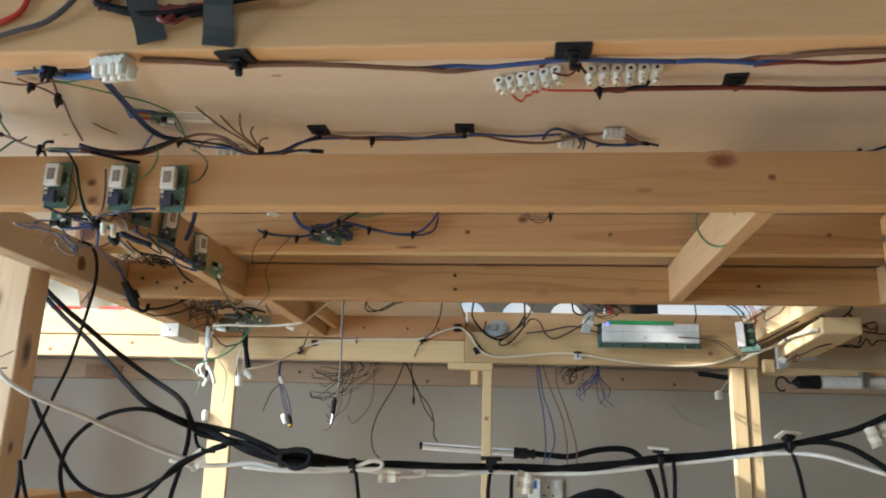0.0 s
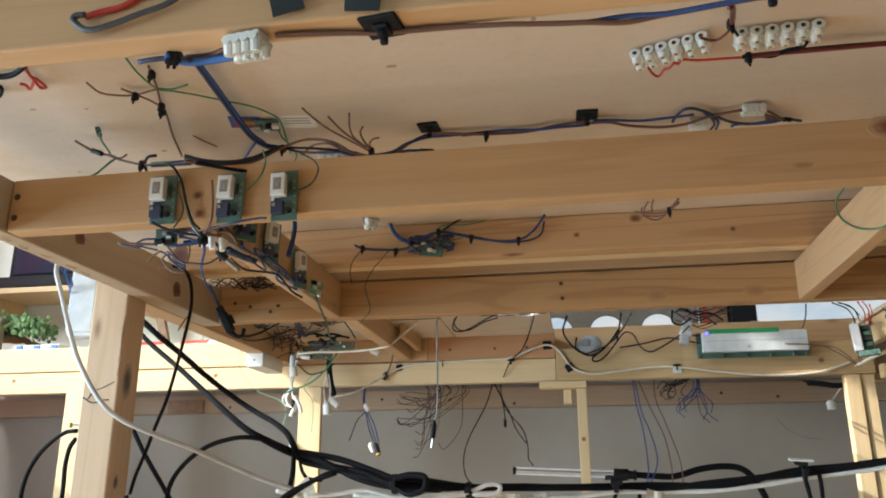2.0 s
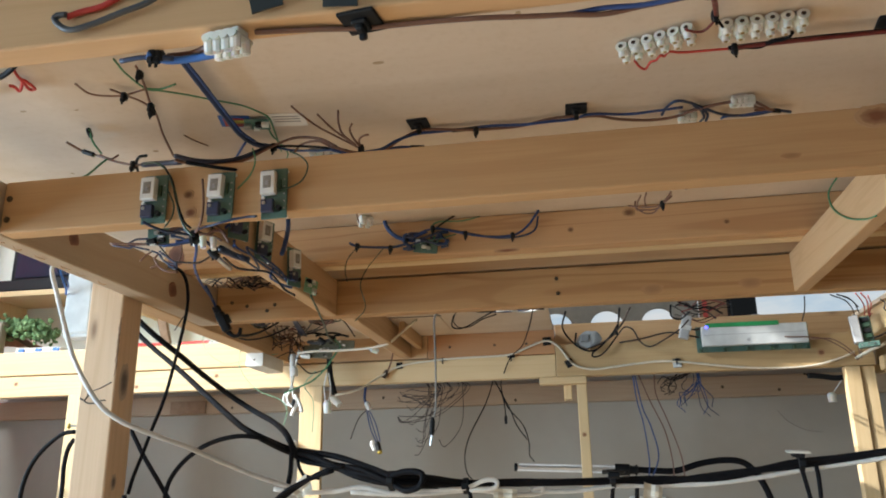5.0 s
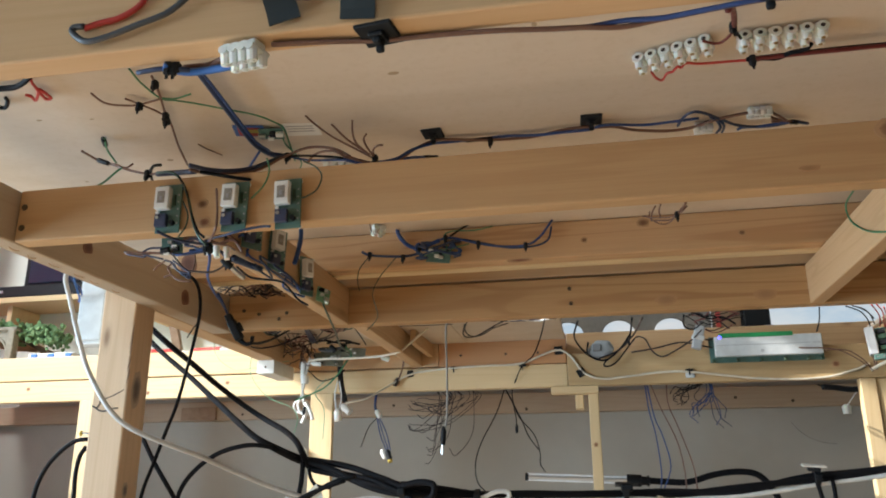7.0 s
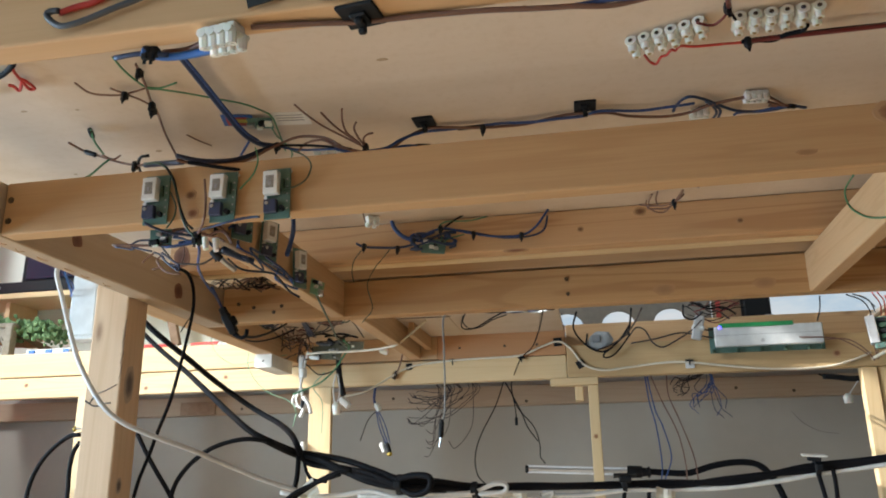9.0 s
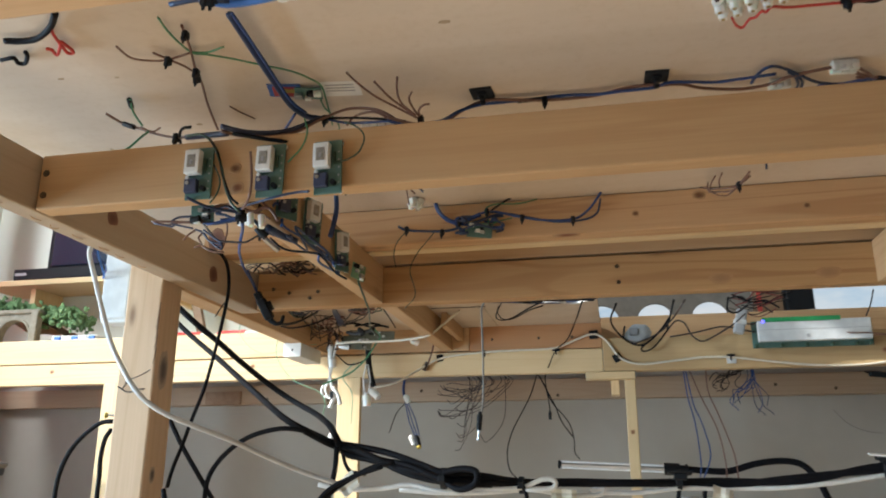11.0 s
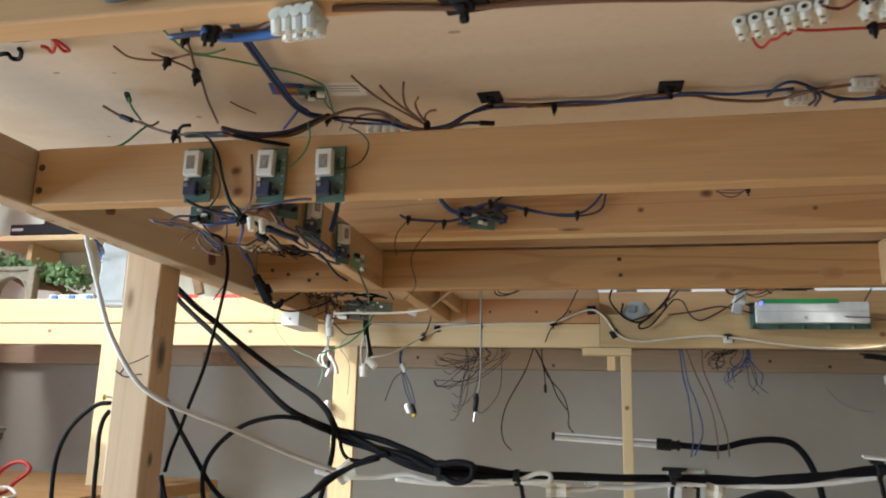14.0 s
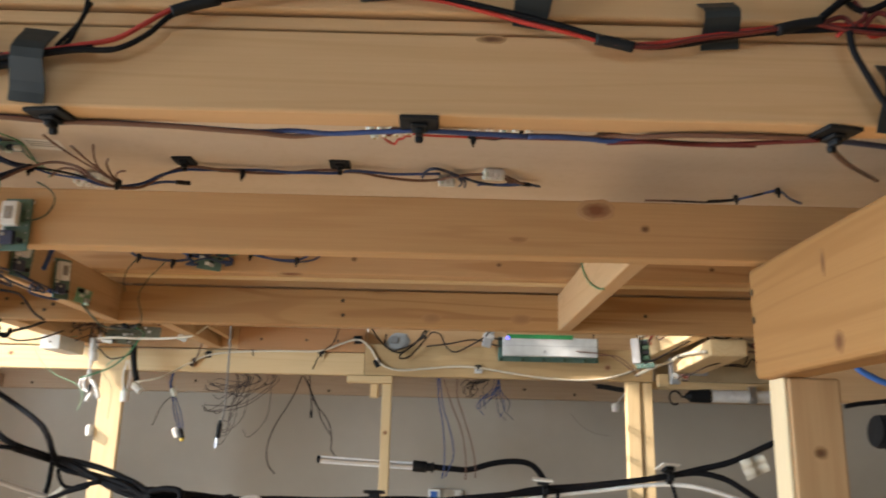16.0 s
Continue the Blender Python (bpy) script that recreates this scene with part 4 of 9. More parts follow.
plug("wire_connector", "clear plastic plug under the rear baseboard", (-0.512, 1.715, 1.076), (-0.499, 1.722, 1.070), 0.007, milky_plastic)

t = thing("inline_plug", "black moulded inline plug hanging below the rail", "connector")
part("body", box(bmesh.new(), -0.0085, 0.0085, -0.007, 0.007, -0.020, 0.020, 0.003), black_plastic, t)
part("shroud", box(bmesh.new(), -0.0065, 0.0065, -0.006, 0.006, 0.0195, 0.034, 0.002), black_plastic, t)
part("latch", box(bmesh.new(), 0.008, 0.015, -0.004, 0.004, -0.008, 0.010, 0.0015), black_plastic, t)
t.matrix_world = pose(-0.531, 1.03, 1.002, 8, -28, 0) @ Matrix.Diagonal((0.68, 0.8, 0.72, 1))

t = thing("round_plug", "black ribbed round plug hanging under the layout", "plug")
part("body", rod(bmesh.new(), (0.578, 1.0, 0.888), (0.612, 1.0, 0.884), 0.019, 0.017, 18), black_plastic, t)
for k in range(3):
    part("rib", rod(bmesh.new(), (0.582 + 0.008 * k, 1.0, 0.8876), (0.585 + 0.008 * k, 1.0, 0.8873), 0.0205, None, 18), black_plastic, t)
tube("lead", [(0.60, 1.0, 0.90), (0.605, 1.0, 0.925), (0.60, 0.98, 0.95), (0.61, 0.93, 0.97)], 0.0025, black_cable, t)

# ---- grey wall box on the post ----
t = thing("junction_box", "light grey plastic junction box screwed to the post", "junction box")
part("body", box(bmesh.new(), -0.689, -0.648, 0.920, 0.946, 0.969, 1.066, 0.003), light_grey_plastic, t)
part("lid", box(bmesh.new(), -0.686, -0.651, 0.914, 0.9195, 0.973, 1.062, 0.002), light_grey_plastic, t)
t = thing("wire_drop", "blue and white wires entering the grey junction box", "wire")
tube("wire", [(-0.6690, 0.874, 1.053), (-0.6685, 0.873, 1.044), (-0.6650, 0.873, 1.034), (-0.6655, 0.880, 1.026), (-0.676, 0.900, 1.022), (-0.6865, 0.9135, 1.022)], 0.0012, bright_blue, t)
tube("wire", [(-0.6715, 0.874, 1.053), (-0.6715, 0.873, 1.043), (-0.6680, 0.874, 1.036), (-0.6630, 0.880, 1.030), (-0.674, 0.900, 1.028), (-0.6865, 0.9135, 1.028)], 0.0011, blue, t)
t = thing("cable_clip", "yellow nail-in cable clip at the post", "cable clip")
part("clip", box(bmesh.new(), -0.688, -0.683, 0.947, 0.952, 0.861, 0.868, 0.003), yellow_plastic, t)
part("nail", rod(bmesh.new(), (-0.683, 0.949, 0.865), (-0.646, 0.949, 0.862), 0.0012, None, 8), steel, t)

# ---- pads and tape tags on the cable bundle ----
for x, y, z, spin, w in ((0.336, 1.048, 0.8395, 18, 0.026), (0.182, 1.076, 0.8195, -6, 0.026)):
    t = thing("adhesive_pad", "loose white adhesive pad hanging on the cable bundle", "cable clip", "loose adhesive pads")
    part("pad", box(bmesh.new(), -w / 2, w / 2, -0.010, 0.010, -0.001, 0.0012, 0.0006, 1), white_plastic, t)
    part("saddle", box(bmesh.new(), -0.007, 0.007, -0.006, 0.006, -0.006, -0.001, 0.001, 1), black_plastic, t)
    t.matrix_world = pose(x, y, z, -24 if x > 0.3 else 6, 4, spin)
t = thing("adhesive_pad", "loose black adhesive pad hanging on the cable bundle", "cable clip", "loose adhesive pads")
part("pad", box(bmesh.new(), -0.0135, 0.0135, -0.010, 0.010, -0.001, 0.0012, 0.0006, 1), black_plastic, t)
part("saddle", box(bmesh.new(), -0.007, 0.007, -0.006, 0.006, -0.008, -0.001, 0.001, 1), black_plastic, t)
t.matrix_world = pose(-0.033, 1.062, 0.8005, -10, 0, 0)
for i, (x, y, z, w, hgt, rz) in enumerate(((0.440, 1.032, 0.843, 0.030, 0.022, -20), (-0.396, 0.985, 0.788, 0.020, 0.022, 50), (-0.161, 1.032, 0.776, 0.028, 0.014, 0), (0.011, 1.07, 0.772, 0.022, 0.026, 8))):
    t = thing("tape_tag", "crumpled masking tape tag folded round a cable", "tape", "masking tape tags")
    bm = bmesh.new()
    bmesh.ops.create_grid(bm, x_segments=5, y_segments=4, size=0.5)
    for v in bm.verts:
        v.co = Vector((v.co.x * w, 0.0025 * math.sin(9 * v.co.x + i) + 0.002 * math.cos(11 * v.co.y + 2 * i), v.co.y * hgt * (1 - 0.25 * v.co.x)))
    bmesh.ops.solidify(bm, geom=bm.faces[:], thickness=0.0012)
    part("tag", bm, masking, t)
    t.matrix_world = pose(x, y, z, 0, rz, 0)

# ---- lamps ----
t = thing("tube_lamp", "slim clear tube lamp with a black plug behind the cables", "lamp")
a, b = Vector((-0.222, 1.898, 0.8255)), Vector((0.0, 1.872, 0.8155))
d = (b - a).normalized()
part("body", rod(bmesh.new(), a, b, 0.0062, None, 16), aluminium, t)
for off in (0.0062, -0.0062):
    part("edge_rail", rod(bmesh.new(), a + Vector((0, -0.003, off)), b + Vector((0, -0.003, off)), 0.0022, None, 8), diffuser, t)
part("end_cap", rod(bmesh.new(), a - d * 0.004, a + d * 0.003, 0.0088, None, 16), black_plastic, t)
part("socket", rod(bmesh.new(), b - d * 0.006, b + d * 0.024, 0.0125, None, 16), black_plastic, t)
part("collar", rod(bmesh.new(), b + d * 0.020, b + d * 0.042, 0.0095, 0.0085, 16), black_plastic, t)
part("ring", rod(bmesh.new(), b + d * 0.036, b + d * 0.040, 0.0115, None, 16), black_plastic, t)

t = thing("inspection_lamp", "white tubular inspection lamp with a black cap and hook", "lamp")
part("tube", rod(bmesh.new(), (0.650, 1.80, 0.982), (1.15, 1.80, 0.986), 0.0138, None, 20), diffuser, t, "frosted white tube")
part("cap", rod(bmesh.new(), (0.607, 1.80, 0.9810), (0.652, 1.80, 0.982), 0.0135, 0.0155, 20), black_plastic, t)
part("neck", rod(bmesh.new(), (0.596, 1.80, 0.9805), (0.608, 1.80, 0.981), 0.004, 0.012, 14), black_plastic, t)
tube("hook", [(0.600, 1.80, 0.980), (0.590, 1.80, 0.979), (0.584, 1.80, 0.986), (0.575, 1.80, 0.992), (0.564, 1.80, 0.986), (0.562, 1.80, 0.972), (0.570, 1.80, 0.962), (0.580, 1.80, 0.964)], 0.0022, black_plastic, t)
part("clip", box(bmesh.new(), 0.735, 0.751, 1.783, 1.80, 0.966, 1.004, 0.002), steel, t)
part("clip_screw", rod(bmesh.new(), (0.743, 1.776, 0.974), (0.743, 1.785, 0.974), 0.005, None, 10), steel, t)

# ---- wall socket ----
t = thing("wall_socket", "white plastic wall socket with dark pin holes", "socket")
part("plate", box(bmesh.new(), 0.030, 0.116, 2.108, 2.120, 0.668, 0.755, 0.004), white_plastic, t)
for x, z, w, hh in ((0.080, 0.735, 0.004, 0.007), (0.069, 0.715, 0.007, 0.004), (0.091, 0.715, 0.007, 0.004)):
    part("pin_hole", box(bmesh.new(), x - w / 2, x + w / 2, 2.1072, 2.1085, z - hh / 2, z + hh / 2), black_plastic, t)
part("switch", box(bmesh.new(), 0.098, 0.108, 2.103, 2.1085, 0.735, 0.750, 0.0015), white_plastic, t)
t = thing("plug_adaptor", "white plug-in adaptor with a blue sticker", "adaptor")
part("body", box(bmesh.new(), 0.028, 0.060, 2.070, 2.1075, 0.690, 0.757, 0.004), white_plastic, t)
part("sticker", box(bmesh.new(), 0.034, 0.050, 2.0693, 2.0705, 0.732, 0.752), bright_blue, t)

# ---- chair back behind the cables ----
t = thing("office_chair", "black padded chair back standing by the wall", "chair")
bm = bmesh.new()
bmesh.ops.create_uvsphere(bm, u_segments=24, v_segments=14, radius=1)
for v in bm.verts:
    c = v.co
    v.co = Vector((math.copysign(abs(c.x) ** 0.7, c.x) * 0.10, math.copysign(abs(c.y) ** 0.8, c.y) * 0.035, math.copysign(abs(c.z) ** 0.6, c.z) * 0.22 + 0.0))
bmesh.ops.transform(bm, matrix=pose(0.186, 1.5, 0.540, 0, -20, 0), verts=bm.verts)
part("backrest", bm, black_plastic, t, "", True)
part("post", rod(bmesh.new(), (0.20, 1.53, 0.10), (0.20, 1.53, 0.5), 0.02), black_plastic, t)
part("seat", box(bmesh.new(), -0.02, 0.42, 1.14, 1.52, 0.30, 0.37, 0.03), black_plastic, t)
part("base", rod(bmesh.new(), (0.20, 1.53, 0.0), (0.20, 1.53, 0.10), 0.22, 0.05, 10), black_plastic, t)

# ---- viaduct and things behind the rear beam ----
t = thing("model_viaduct", "grey-brown card viaduct with round arches behind the rear beam", "model viaduct")
R, BASE, TOP, THICK = 0.038, 1.1385, 1.23, 0.012
for n, cx in enumerate((-0.117, 0.0, 0.117)):
    bm = bmesh.new()
    arc = [(cx + R * math.cos(a), BASE + R * 0.92 * math.sin(a)) for a in (math.pi - math.pi * k / 16 for k in range(17))]
    x0, x1 = cx - 0.0585, cx + 0.0585 + (0.03 if n == 2 else 0)
    outline = [(x0, BASE)] + arc + [(x1, BASE), (x1, TOP), (x0, TOP)]
    f = [bm.verts.new((x, 1.90, z)) for x, z in outline]
    g = [bm.verts.new((x, 1.90 + THICK, z)) for x, z in outline]
    bm.faces.new(f)
    bm.faces.new(g[::-1])
    for i in range(len(f)):
        j = (i + 1) % len(f)
        bm.faces.new((f[i], f[j], g[j], g[i]))
    bmesh.ops.recalc_face_normals(bm, faces=bm.faces)
    part("arch", bm, viaduct_card, t)
part("parapet", box(bmesh.new(), -0.176, 0.206, 1.893, 1.92, TOP, TOP + 0.012, 0.002), viaduct_card, t)
t = thing("card_box", "small brown card box behind the rear beam", "box")
part("body", box(bmesh.new(), 0.214, 0.270, 1.90, 1.95, 1.1385, 1.20, 0.002), earth, t)
part("stripe", box(bmesh.new(), 0.216, 0.226, 1.8985, 1.9, 1.14, 1.20), red_print, t)
t = thing("black_case", "small black plastic case behind the rear beam", "box")
part("body", box(bmesh.new(), 0.276, 0.334, 1.90, 1.96, 1.1385, 1.21, 0.004), black_plastic, t)
part("lip", box(bmesh.new(), 0.318, 0.336, 1.894, 1.90, 1.1385, 1.146, 0.001), grey_plastic, t)

t = thing("white_block", "wood block under the side batten, its sunlit white put into the colour", "block")
part("body", box(bmesh.new(), -0.757, -0.719, 1.615, 1.73, 1.033, 1.0615, 0.0015), sunlit_wood, t)
screw(t, (-0.738, 1.615, 1.047), FRONT, 0.0022)

# ---- left shelf scene ----
t = thing("model_tunnel", "grey stone model tunnel mouth with a planted earth hill", "model tunnel")
bm = bmesh.new()
px0, px1, pz0, pz1, pr, pc = -1.684, -1.538, 1.118, 1.203, 0.046, -1.602
arc = [(pc + pr * math.cos(a), 1.140 + pr * math.sin(a)) for a in (math.pi - math.pi * k / 18 for k in range(19))]
outline = [(px0, pz0), (pc - pr, pz0)] + arc + [(pc + pr, pz0), (px1, pz0), (px1, pz1), (px0, pz1)]
f = [bm.verts.new((x, 1.845, z)) for x, z in outline]
g = [bm.verts.new((x, 1.865, z)) for x, z in outline]
bm.faces.new(f)
bm.faces.new(g[::-1])
for i in range(len(f)):
    j = (i + 1) % len(f)
    bm.faces.new((f[i], f[j], g[j], g[i]))
bmesh.ops.recalc_face_normals(bm, faces=bm.faces)
part("portal", bm, stone, t)
for x in (px0 - 0.004, px1 - 0.014):
    part("pilaster", box(bmesh.new(), x, x + 0.02, 1.836, 1.846, pz0, pz1 + 0.006, 0.002), stone, t)
part("coping", box(bmesh.new(), px0 - 0.006, px1 + 0.008, 1.838, 1.868, pz1, pz1 + 0.010, 0.002), stone, t)
bm = bmesh.new()
for k in range(18):
    a0, a1 = math.pi - math.pi * k / 18, math.pi - math.pi * (k + 1) / 18
    q = [(pc + r * math.cos(a), 1.140 + r * math.sin(a)) for r, a in ((pr + 0.001, a0), (pr + 0.001, a1), (pr + 0.006, a1), (pr + 0.006, a0))]
    f = [bm.verts.new((x, 1.841, z)) for x, z in q]
    g = [bm.verts.new((x, 1.8455, z)) for x, z in q]
    bm.faces.new(f)
    for i in range(4):
        bm.faces.new((f[i], f[(i + 1) % 4], g[(i + 1) % 4], g[i]))
part("arch_ring", bm, stone, t)
bm = bmesh.new()
bmesh.ops.create_grid(bm, x_segments=18, y_segments=12, size=0.5)
for v in bm.verts:
    x, y = v.co.x, v.co.y
    fall = max(0.0, min(1.0, (0.42 - x) / 0.55))
    v.co = Vector((-1.56 + 0.31 * x, 1.96 + 0.18 * y, 1.118 + (0.085 * fall + 0.008) * (1 - 0.5 * max(0, y)) + 0.008 * noise.noise(Vector((x * 7, y * 7, 2)))))
part("hillside", bm, earth, t)
rnd = random.Random(5)
bm = bmesh.new()
for i in range(620):
    u = rnd.random()
    x = -1.70 + 0.27 * u + rnd.uniform(-0.01, 0.01)
    z = 1.222 - 0.045 * max(0, u - 0.55) / 0.45 + 0.022 * math.sin(u * 9) * rnd.random() + rnd.uniform(-0.012, 0.018)
    z -= 0.022 * rnd.random() ** 2
    y = 1.866 + rnd.uniform(-0.014, 0.06)
    s = rnd.uniform(0.004, 0.0095)
    m = pose(x, y, z, rnd.uniform(0, 360), rnd.uniform(0, 360), rnd.uniform(0, 360)) @ Matrix.Diagonal((s, s * rnd.uniform(0.6, 1), s * rnd.uniform(0.5, 0.9), 1))
    made = bmesh.ops.create_icosphere(bm, subdivisions=1, radius=1, matrix=m)
    for v in made["verts"]:
        v.co += Vector((rnd.uniform(-1, 1), rnd.uniform(-1, 1), rnd.uniform(-1, 1))) * s * 0.35
part("bushes", bm, foliage, t, "dark green clumped foliage")

t = thing("wall_shelf", "pine wall shelf carrying a black player", "shelf")
part("board", box(bmesh.new(), -1.83, -1.15, 1.965, 2.118, 1.312, 1.328, 0.002), pale_x, t)
for x in (-1.70, -1.25):
    part("bracket", box(bmesh.new(), x, x + 0.016, 2.0, 2.118, 1.25, 1.3115, 0.002), pale_z, t)
bm = box(bmesh.new(), -0.012, 0.012, -0.008, 0.008, -0.055, 0.055, 0.002, 2, pose(-1.20, 2.05, 1.225, 0, -16, 0))
part("bracket", bm, dark_bracket, t, "brown wooden bracket")
t = thing("disc_player", "slim black disc player on the pine shelf", "player")
part("case", box(bmesh.new(), -1.742, -1.38, 1.972, 2.08, 1.331, 1.362, 0.003), black_plastic, t)
part("badge", box(bmesh.new(), -1.735, -1.70, 1.9705, 1.9725, 1.343, 1.350), grey_plastic, t)
for x in (-1.72, -1.40):
    part("foot", rod(bmesh.new(), (x, 2.0, 1.328), (x, 2.0, 1.332), 0.008), black_plastic, t)
t = thing("television", "black flat television standing behind the player", "television")
part("screen", box(bmesh.new(), -1.72, -1.10, 2.085, 2.10, 1.40, 1.78, 0.004), screen_black, t)
part("bezel", box(bmesh.new(), -1.735, -1.085, 2.09, 2.114, 1.385, 1.795, 0.006), black_plastic, t)
part("stand", box(bmesh.new(), -1.62, -1.2, 2.083, 2.114, 1.328, 1.386, 0.004), black_plastic, t)

t = thing("blister_pack", "clear plastic packet with white and blue parts on the shelf edge", "packet")
part("tray", box(bmesh.new(), -1.46, -1.335, 1.81, 1.87, 1.1185, 1.134, 0.003), light_grey_plastic, t)
for i in range(5):
    part("insert", box(bmesh.new(), -1.452 + 0.024 * i, -1.434 + 0.024 * i, 1.8075, 1.812, 1.122, 1.132, 0.001, 1), white_plastic if i % 2 else bright_blue, t)
for x0, ang, col in ((-1.10, 4, red), (-0.98, -7, red)):
    t = thing("screwdriver", "small screwdriver with a red handle lying on the shelf", "screwdriver", "screwdrivers")
    part("handle", rod(bmesh.new(), (-0.045, 0, 0), (0.03, 0, 0), 0.0085, 0.0075, 10), col, t)
    part("blade", rod(bmesh.new(), (0.03, 0, 0), (0.12, 0, 0.001), 0.0025, 0.002, 8), steel, t)
    part("ferrule", rod(bmesh.new(), (0.028, 0, 0), (0.038, 0, 0), 0.006, 0.004, 10), white_plastic, t)
    t.matrix_world = pose(x0, 1.835, 1.128, 0, 0, ang)

# ---- curtain and vacuum tool ----
t = thing("curtain", "long crimson red curtain hanging beside the window", "curtain")
bm = bmesh.new()
n, rows = 60, []
for i in range(13):
    z = 2.2 - 1.9 * i / 12
    row = []
    for k in range(n + 1):
        u = k / n
        row.append(bm.verts.new((-1.86 + 0.028 * math.sin(u * 22 + 0.3 * math.sin(3 * z)) + 0.012 * math.sin(u * 17 + z), 1.72 + 0.215 * u + 0.012 * (2.2 - z) * u, z)))
    rows.append(row)
for a, c in zip(rows, rows[1:]):
    for k in range(n):
        bm.faces.new((a[k], a[k + 1], c[k + 1], c[k]))
bmesh.ops.solidify(bm, geom=bm.faces[:], thickness=0.003)
part("cloth", bm, curtain_red, t, "", True)
part("rail", rod(bmesh.new(), (-1.87, 1.0, 2.2), (-1.87, 2.0, 2.2), 0.012), white_plastic, t)

t = thing("vacuum_tool", "grey vacuum cleaner tool standing by the wall", "vacuum tool")
part("pipe", rod(bmesh.new(), (-1.34, 1.30, 0.795), (-1.20, 1.30, 0.803), 0.017, 0.018, 18), dark_grey_plastic, t)
part("collar", rod(bmesh.new(), (-1.215, 1.30, 0.802), (-1.20, 1.30, 0.803), 0.021, None, 18), dark_grey_plastic, t)
bm = box(bmesh.new(), -1.20, -1.135, 1.275, 1.325, 0.787, 0.823, 0.008, 3)
for v in bm.verts:
    if v.co.x > -1.16:
        v.co.z = 0.807 + (v.co.z - 0.805) * 0.7
        v.co.x += (v.co.z - 0.80) * 1.1
part("nozzle", bm, dark_grey_plastic, t)
part("brush_edge", box(bmesh.new(), -1.142, -1.124, 1.276, 1.324, 0.797, 0.820, 0.006), grey_cable, t)
part("stick", rod(bmesh.new(), (-1.36, 1.30, 0.795), (-1.36, 1.30, 0.0), 0.016), dark_grey_plastic, t)

# ---- table corner with a red lead ----
t = thing("work_table", "bare wooden work table under the layout", "table")
# Unseen rear part of the top is added to shade the wall.
part("top", box(bmesh.new(), -1.75, -1.10, 1.20, 2.08, 0.662, 0.690, 0.003), deep_x, t)
for x in (-1.72, -1.13):
    for y in (1.23, 2.04):
        part("leg", box(bmesh.new(), x - 0.02, x + 0.02, y - 0.02, y + 0.02, 0, 0.6615, 0.002), pale_z, t)
t = thing("red_lead", "short red lead lying in a loop on the table", "cable")
tube("lead", [(-1.30, 1.50, 0.694), (-1.26, 1.50, 0.74), (-1.225, 1.50, 0.752), (-1.205, 1.50, 0.738), (-1.225, 1.49, 0.715), (-1.245, 1.48, 0.694), (-1.30, 1.45, 0.694)], 0.0042, red, t)
t = thing("red_case", "small glossy red plastic case on the table", "box")
part("body", box(bmesh.new(), -1.335, -1.262, 1.42, 1.48, 0.6905, 0.738, 0.006, 3), red, t)
part("cap", box(bmesh.new(), -1.33, -1.285, 1.425, 1.475, 0.7385, 0.752, 0.004), black_plastic, t)
t = thing("white_lead", "short white lead lying on the table", "cable")
tube("lead", [(-1.30, 1.47, 0.694), (-1.235, 1.47, 0.706), (-1.205, 1.46, 0.703), (-1.190, 1.45, 0.694), (-1.17, 1.40, 0.694)], 0.003, white_cable, t)

# ---- wiring ----

h = thing("wire_harness", "brown and green wires tied in a branching harness", "wire harness")
tube("wire", [(-0.452, 0.571, 1.105), (-0.451, 0.588, 1.105), (-0.44, 0.595, 1.105), (-0.425, 0.597, 1.105), (-0.402, 0.591, 1.105)], 0.0009, brown, h)
tube("wire", [(-0.43, 0.585, 1.105), (-0.423, 0.598, 1.105), (-0.417, 0.609, 1.105), (-0.414, 0.621, 1.105)], 0.0009, brown, h)
tube("wire", [(-0.389, 0.555, 1.105), (-0.393, 0.568, 1.105), (-0.4, 0.588, 1.105), (-0.411, 0.615, 1.105), (-0.417, 0.636, 1.105), (-0.432, 0.675, 1.105), (-0.447, 0.722, 1.105)], 0.0011, brown, h)
tube("wire", [(-0.4, 0.542, 1.105), (-0.403, 0.564, 1.105), (-0.401, 0.59, 1.105), (-0.391, 0.596, 1.105), (-0.376, 0.605, 1.105), (-0.357, 0.619, 1.105), (-0.338, 0.633, 1.105), (-0.328, 0.647, 1.105), (-0.323, 0.662, 1.105), (-0.329, 0.692, 1.105), (-0.339, 0.734, 1.105)], 0.0008, green, h)
tube("wire", [(-0.401, 0.59, 1.105), (-0.389, 0.593, 1.105), (-0.373, 0.588, 1.105)], 0.0008, green, h)
tie(h, (-0.422, 0.594, 1.102), 0.0032, black_plastic)
tie(h, (-0.39, 0.563, 1.102), 0.0032, black_plastic)
tie(h, (-0.41, 0.615, 1.102), 0.0032, black_plastic)
tie(h, (-0.414, 0.624, 1.102), 0.0032, black_plastic)

h = thing("wire_harness", "taped brown harness with bare green ends tied under the plywood", "wire harness")
tube("wire", [(-0.529, 0.671, 1.105), (-0.519, 0.685, 1.1), (-0.503, 0.684, 1.094), (-0.482, 0.681, 1.085), (-0.459, 0.675, 1.077), (-0.443, 0.667, 1.073)], 0.0012, brown, h)
tube("wire", [(-0.492, 0.651, 1.105), (-0.497, 0.665, 1.1), (-0.497, 0.68, 1.094)], 0.0009, green, h)
tube("wire", [(-0.519, 0.673, 1.066), (-0.511, 0.682, 1.074), (-0.496, 0.68, 1.084), (-0.491, 0.683, 1.09)], 0.0011, green, h)
tube("wire", [(-0.5, 0.682, 1.094), (-0.49, 0.685, 1.09), (-0.483, 0.686, 1.094)], 0.0009, brown, h)
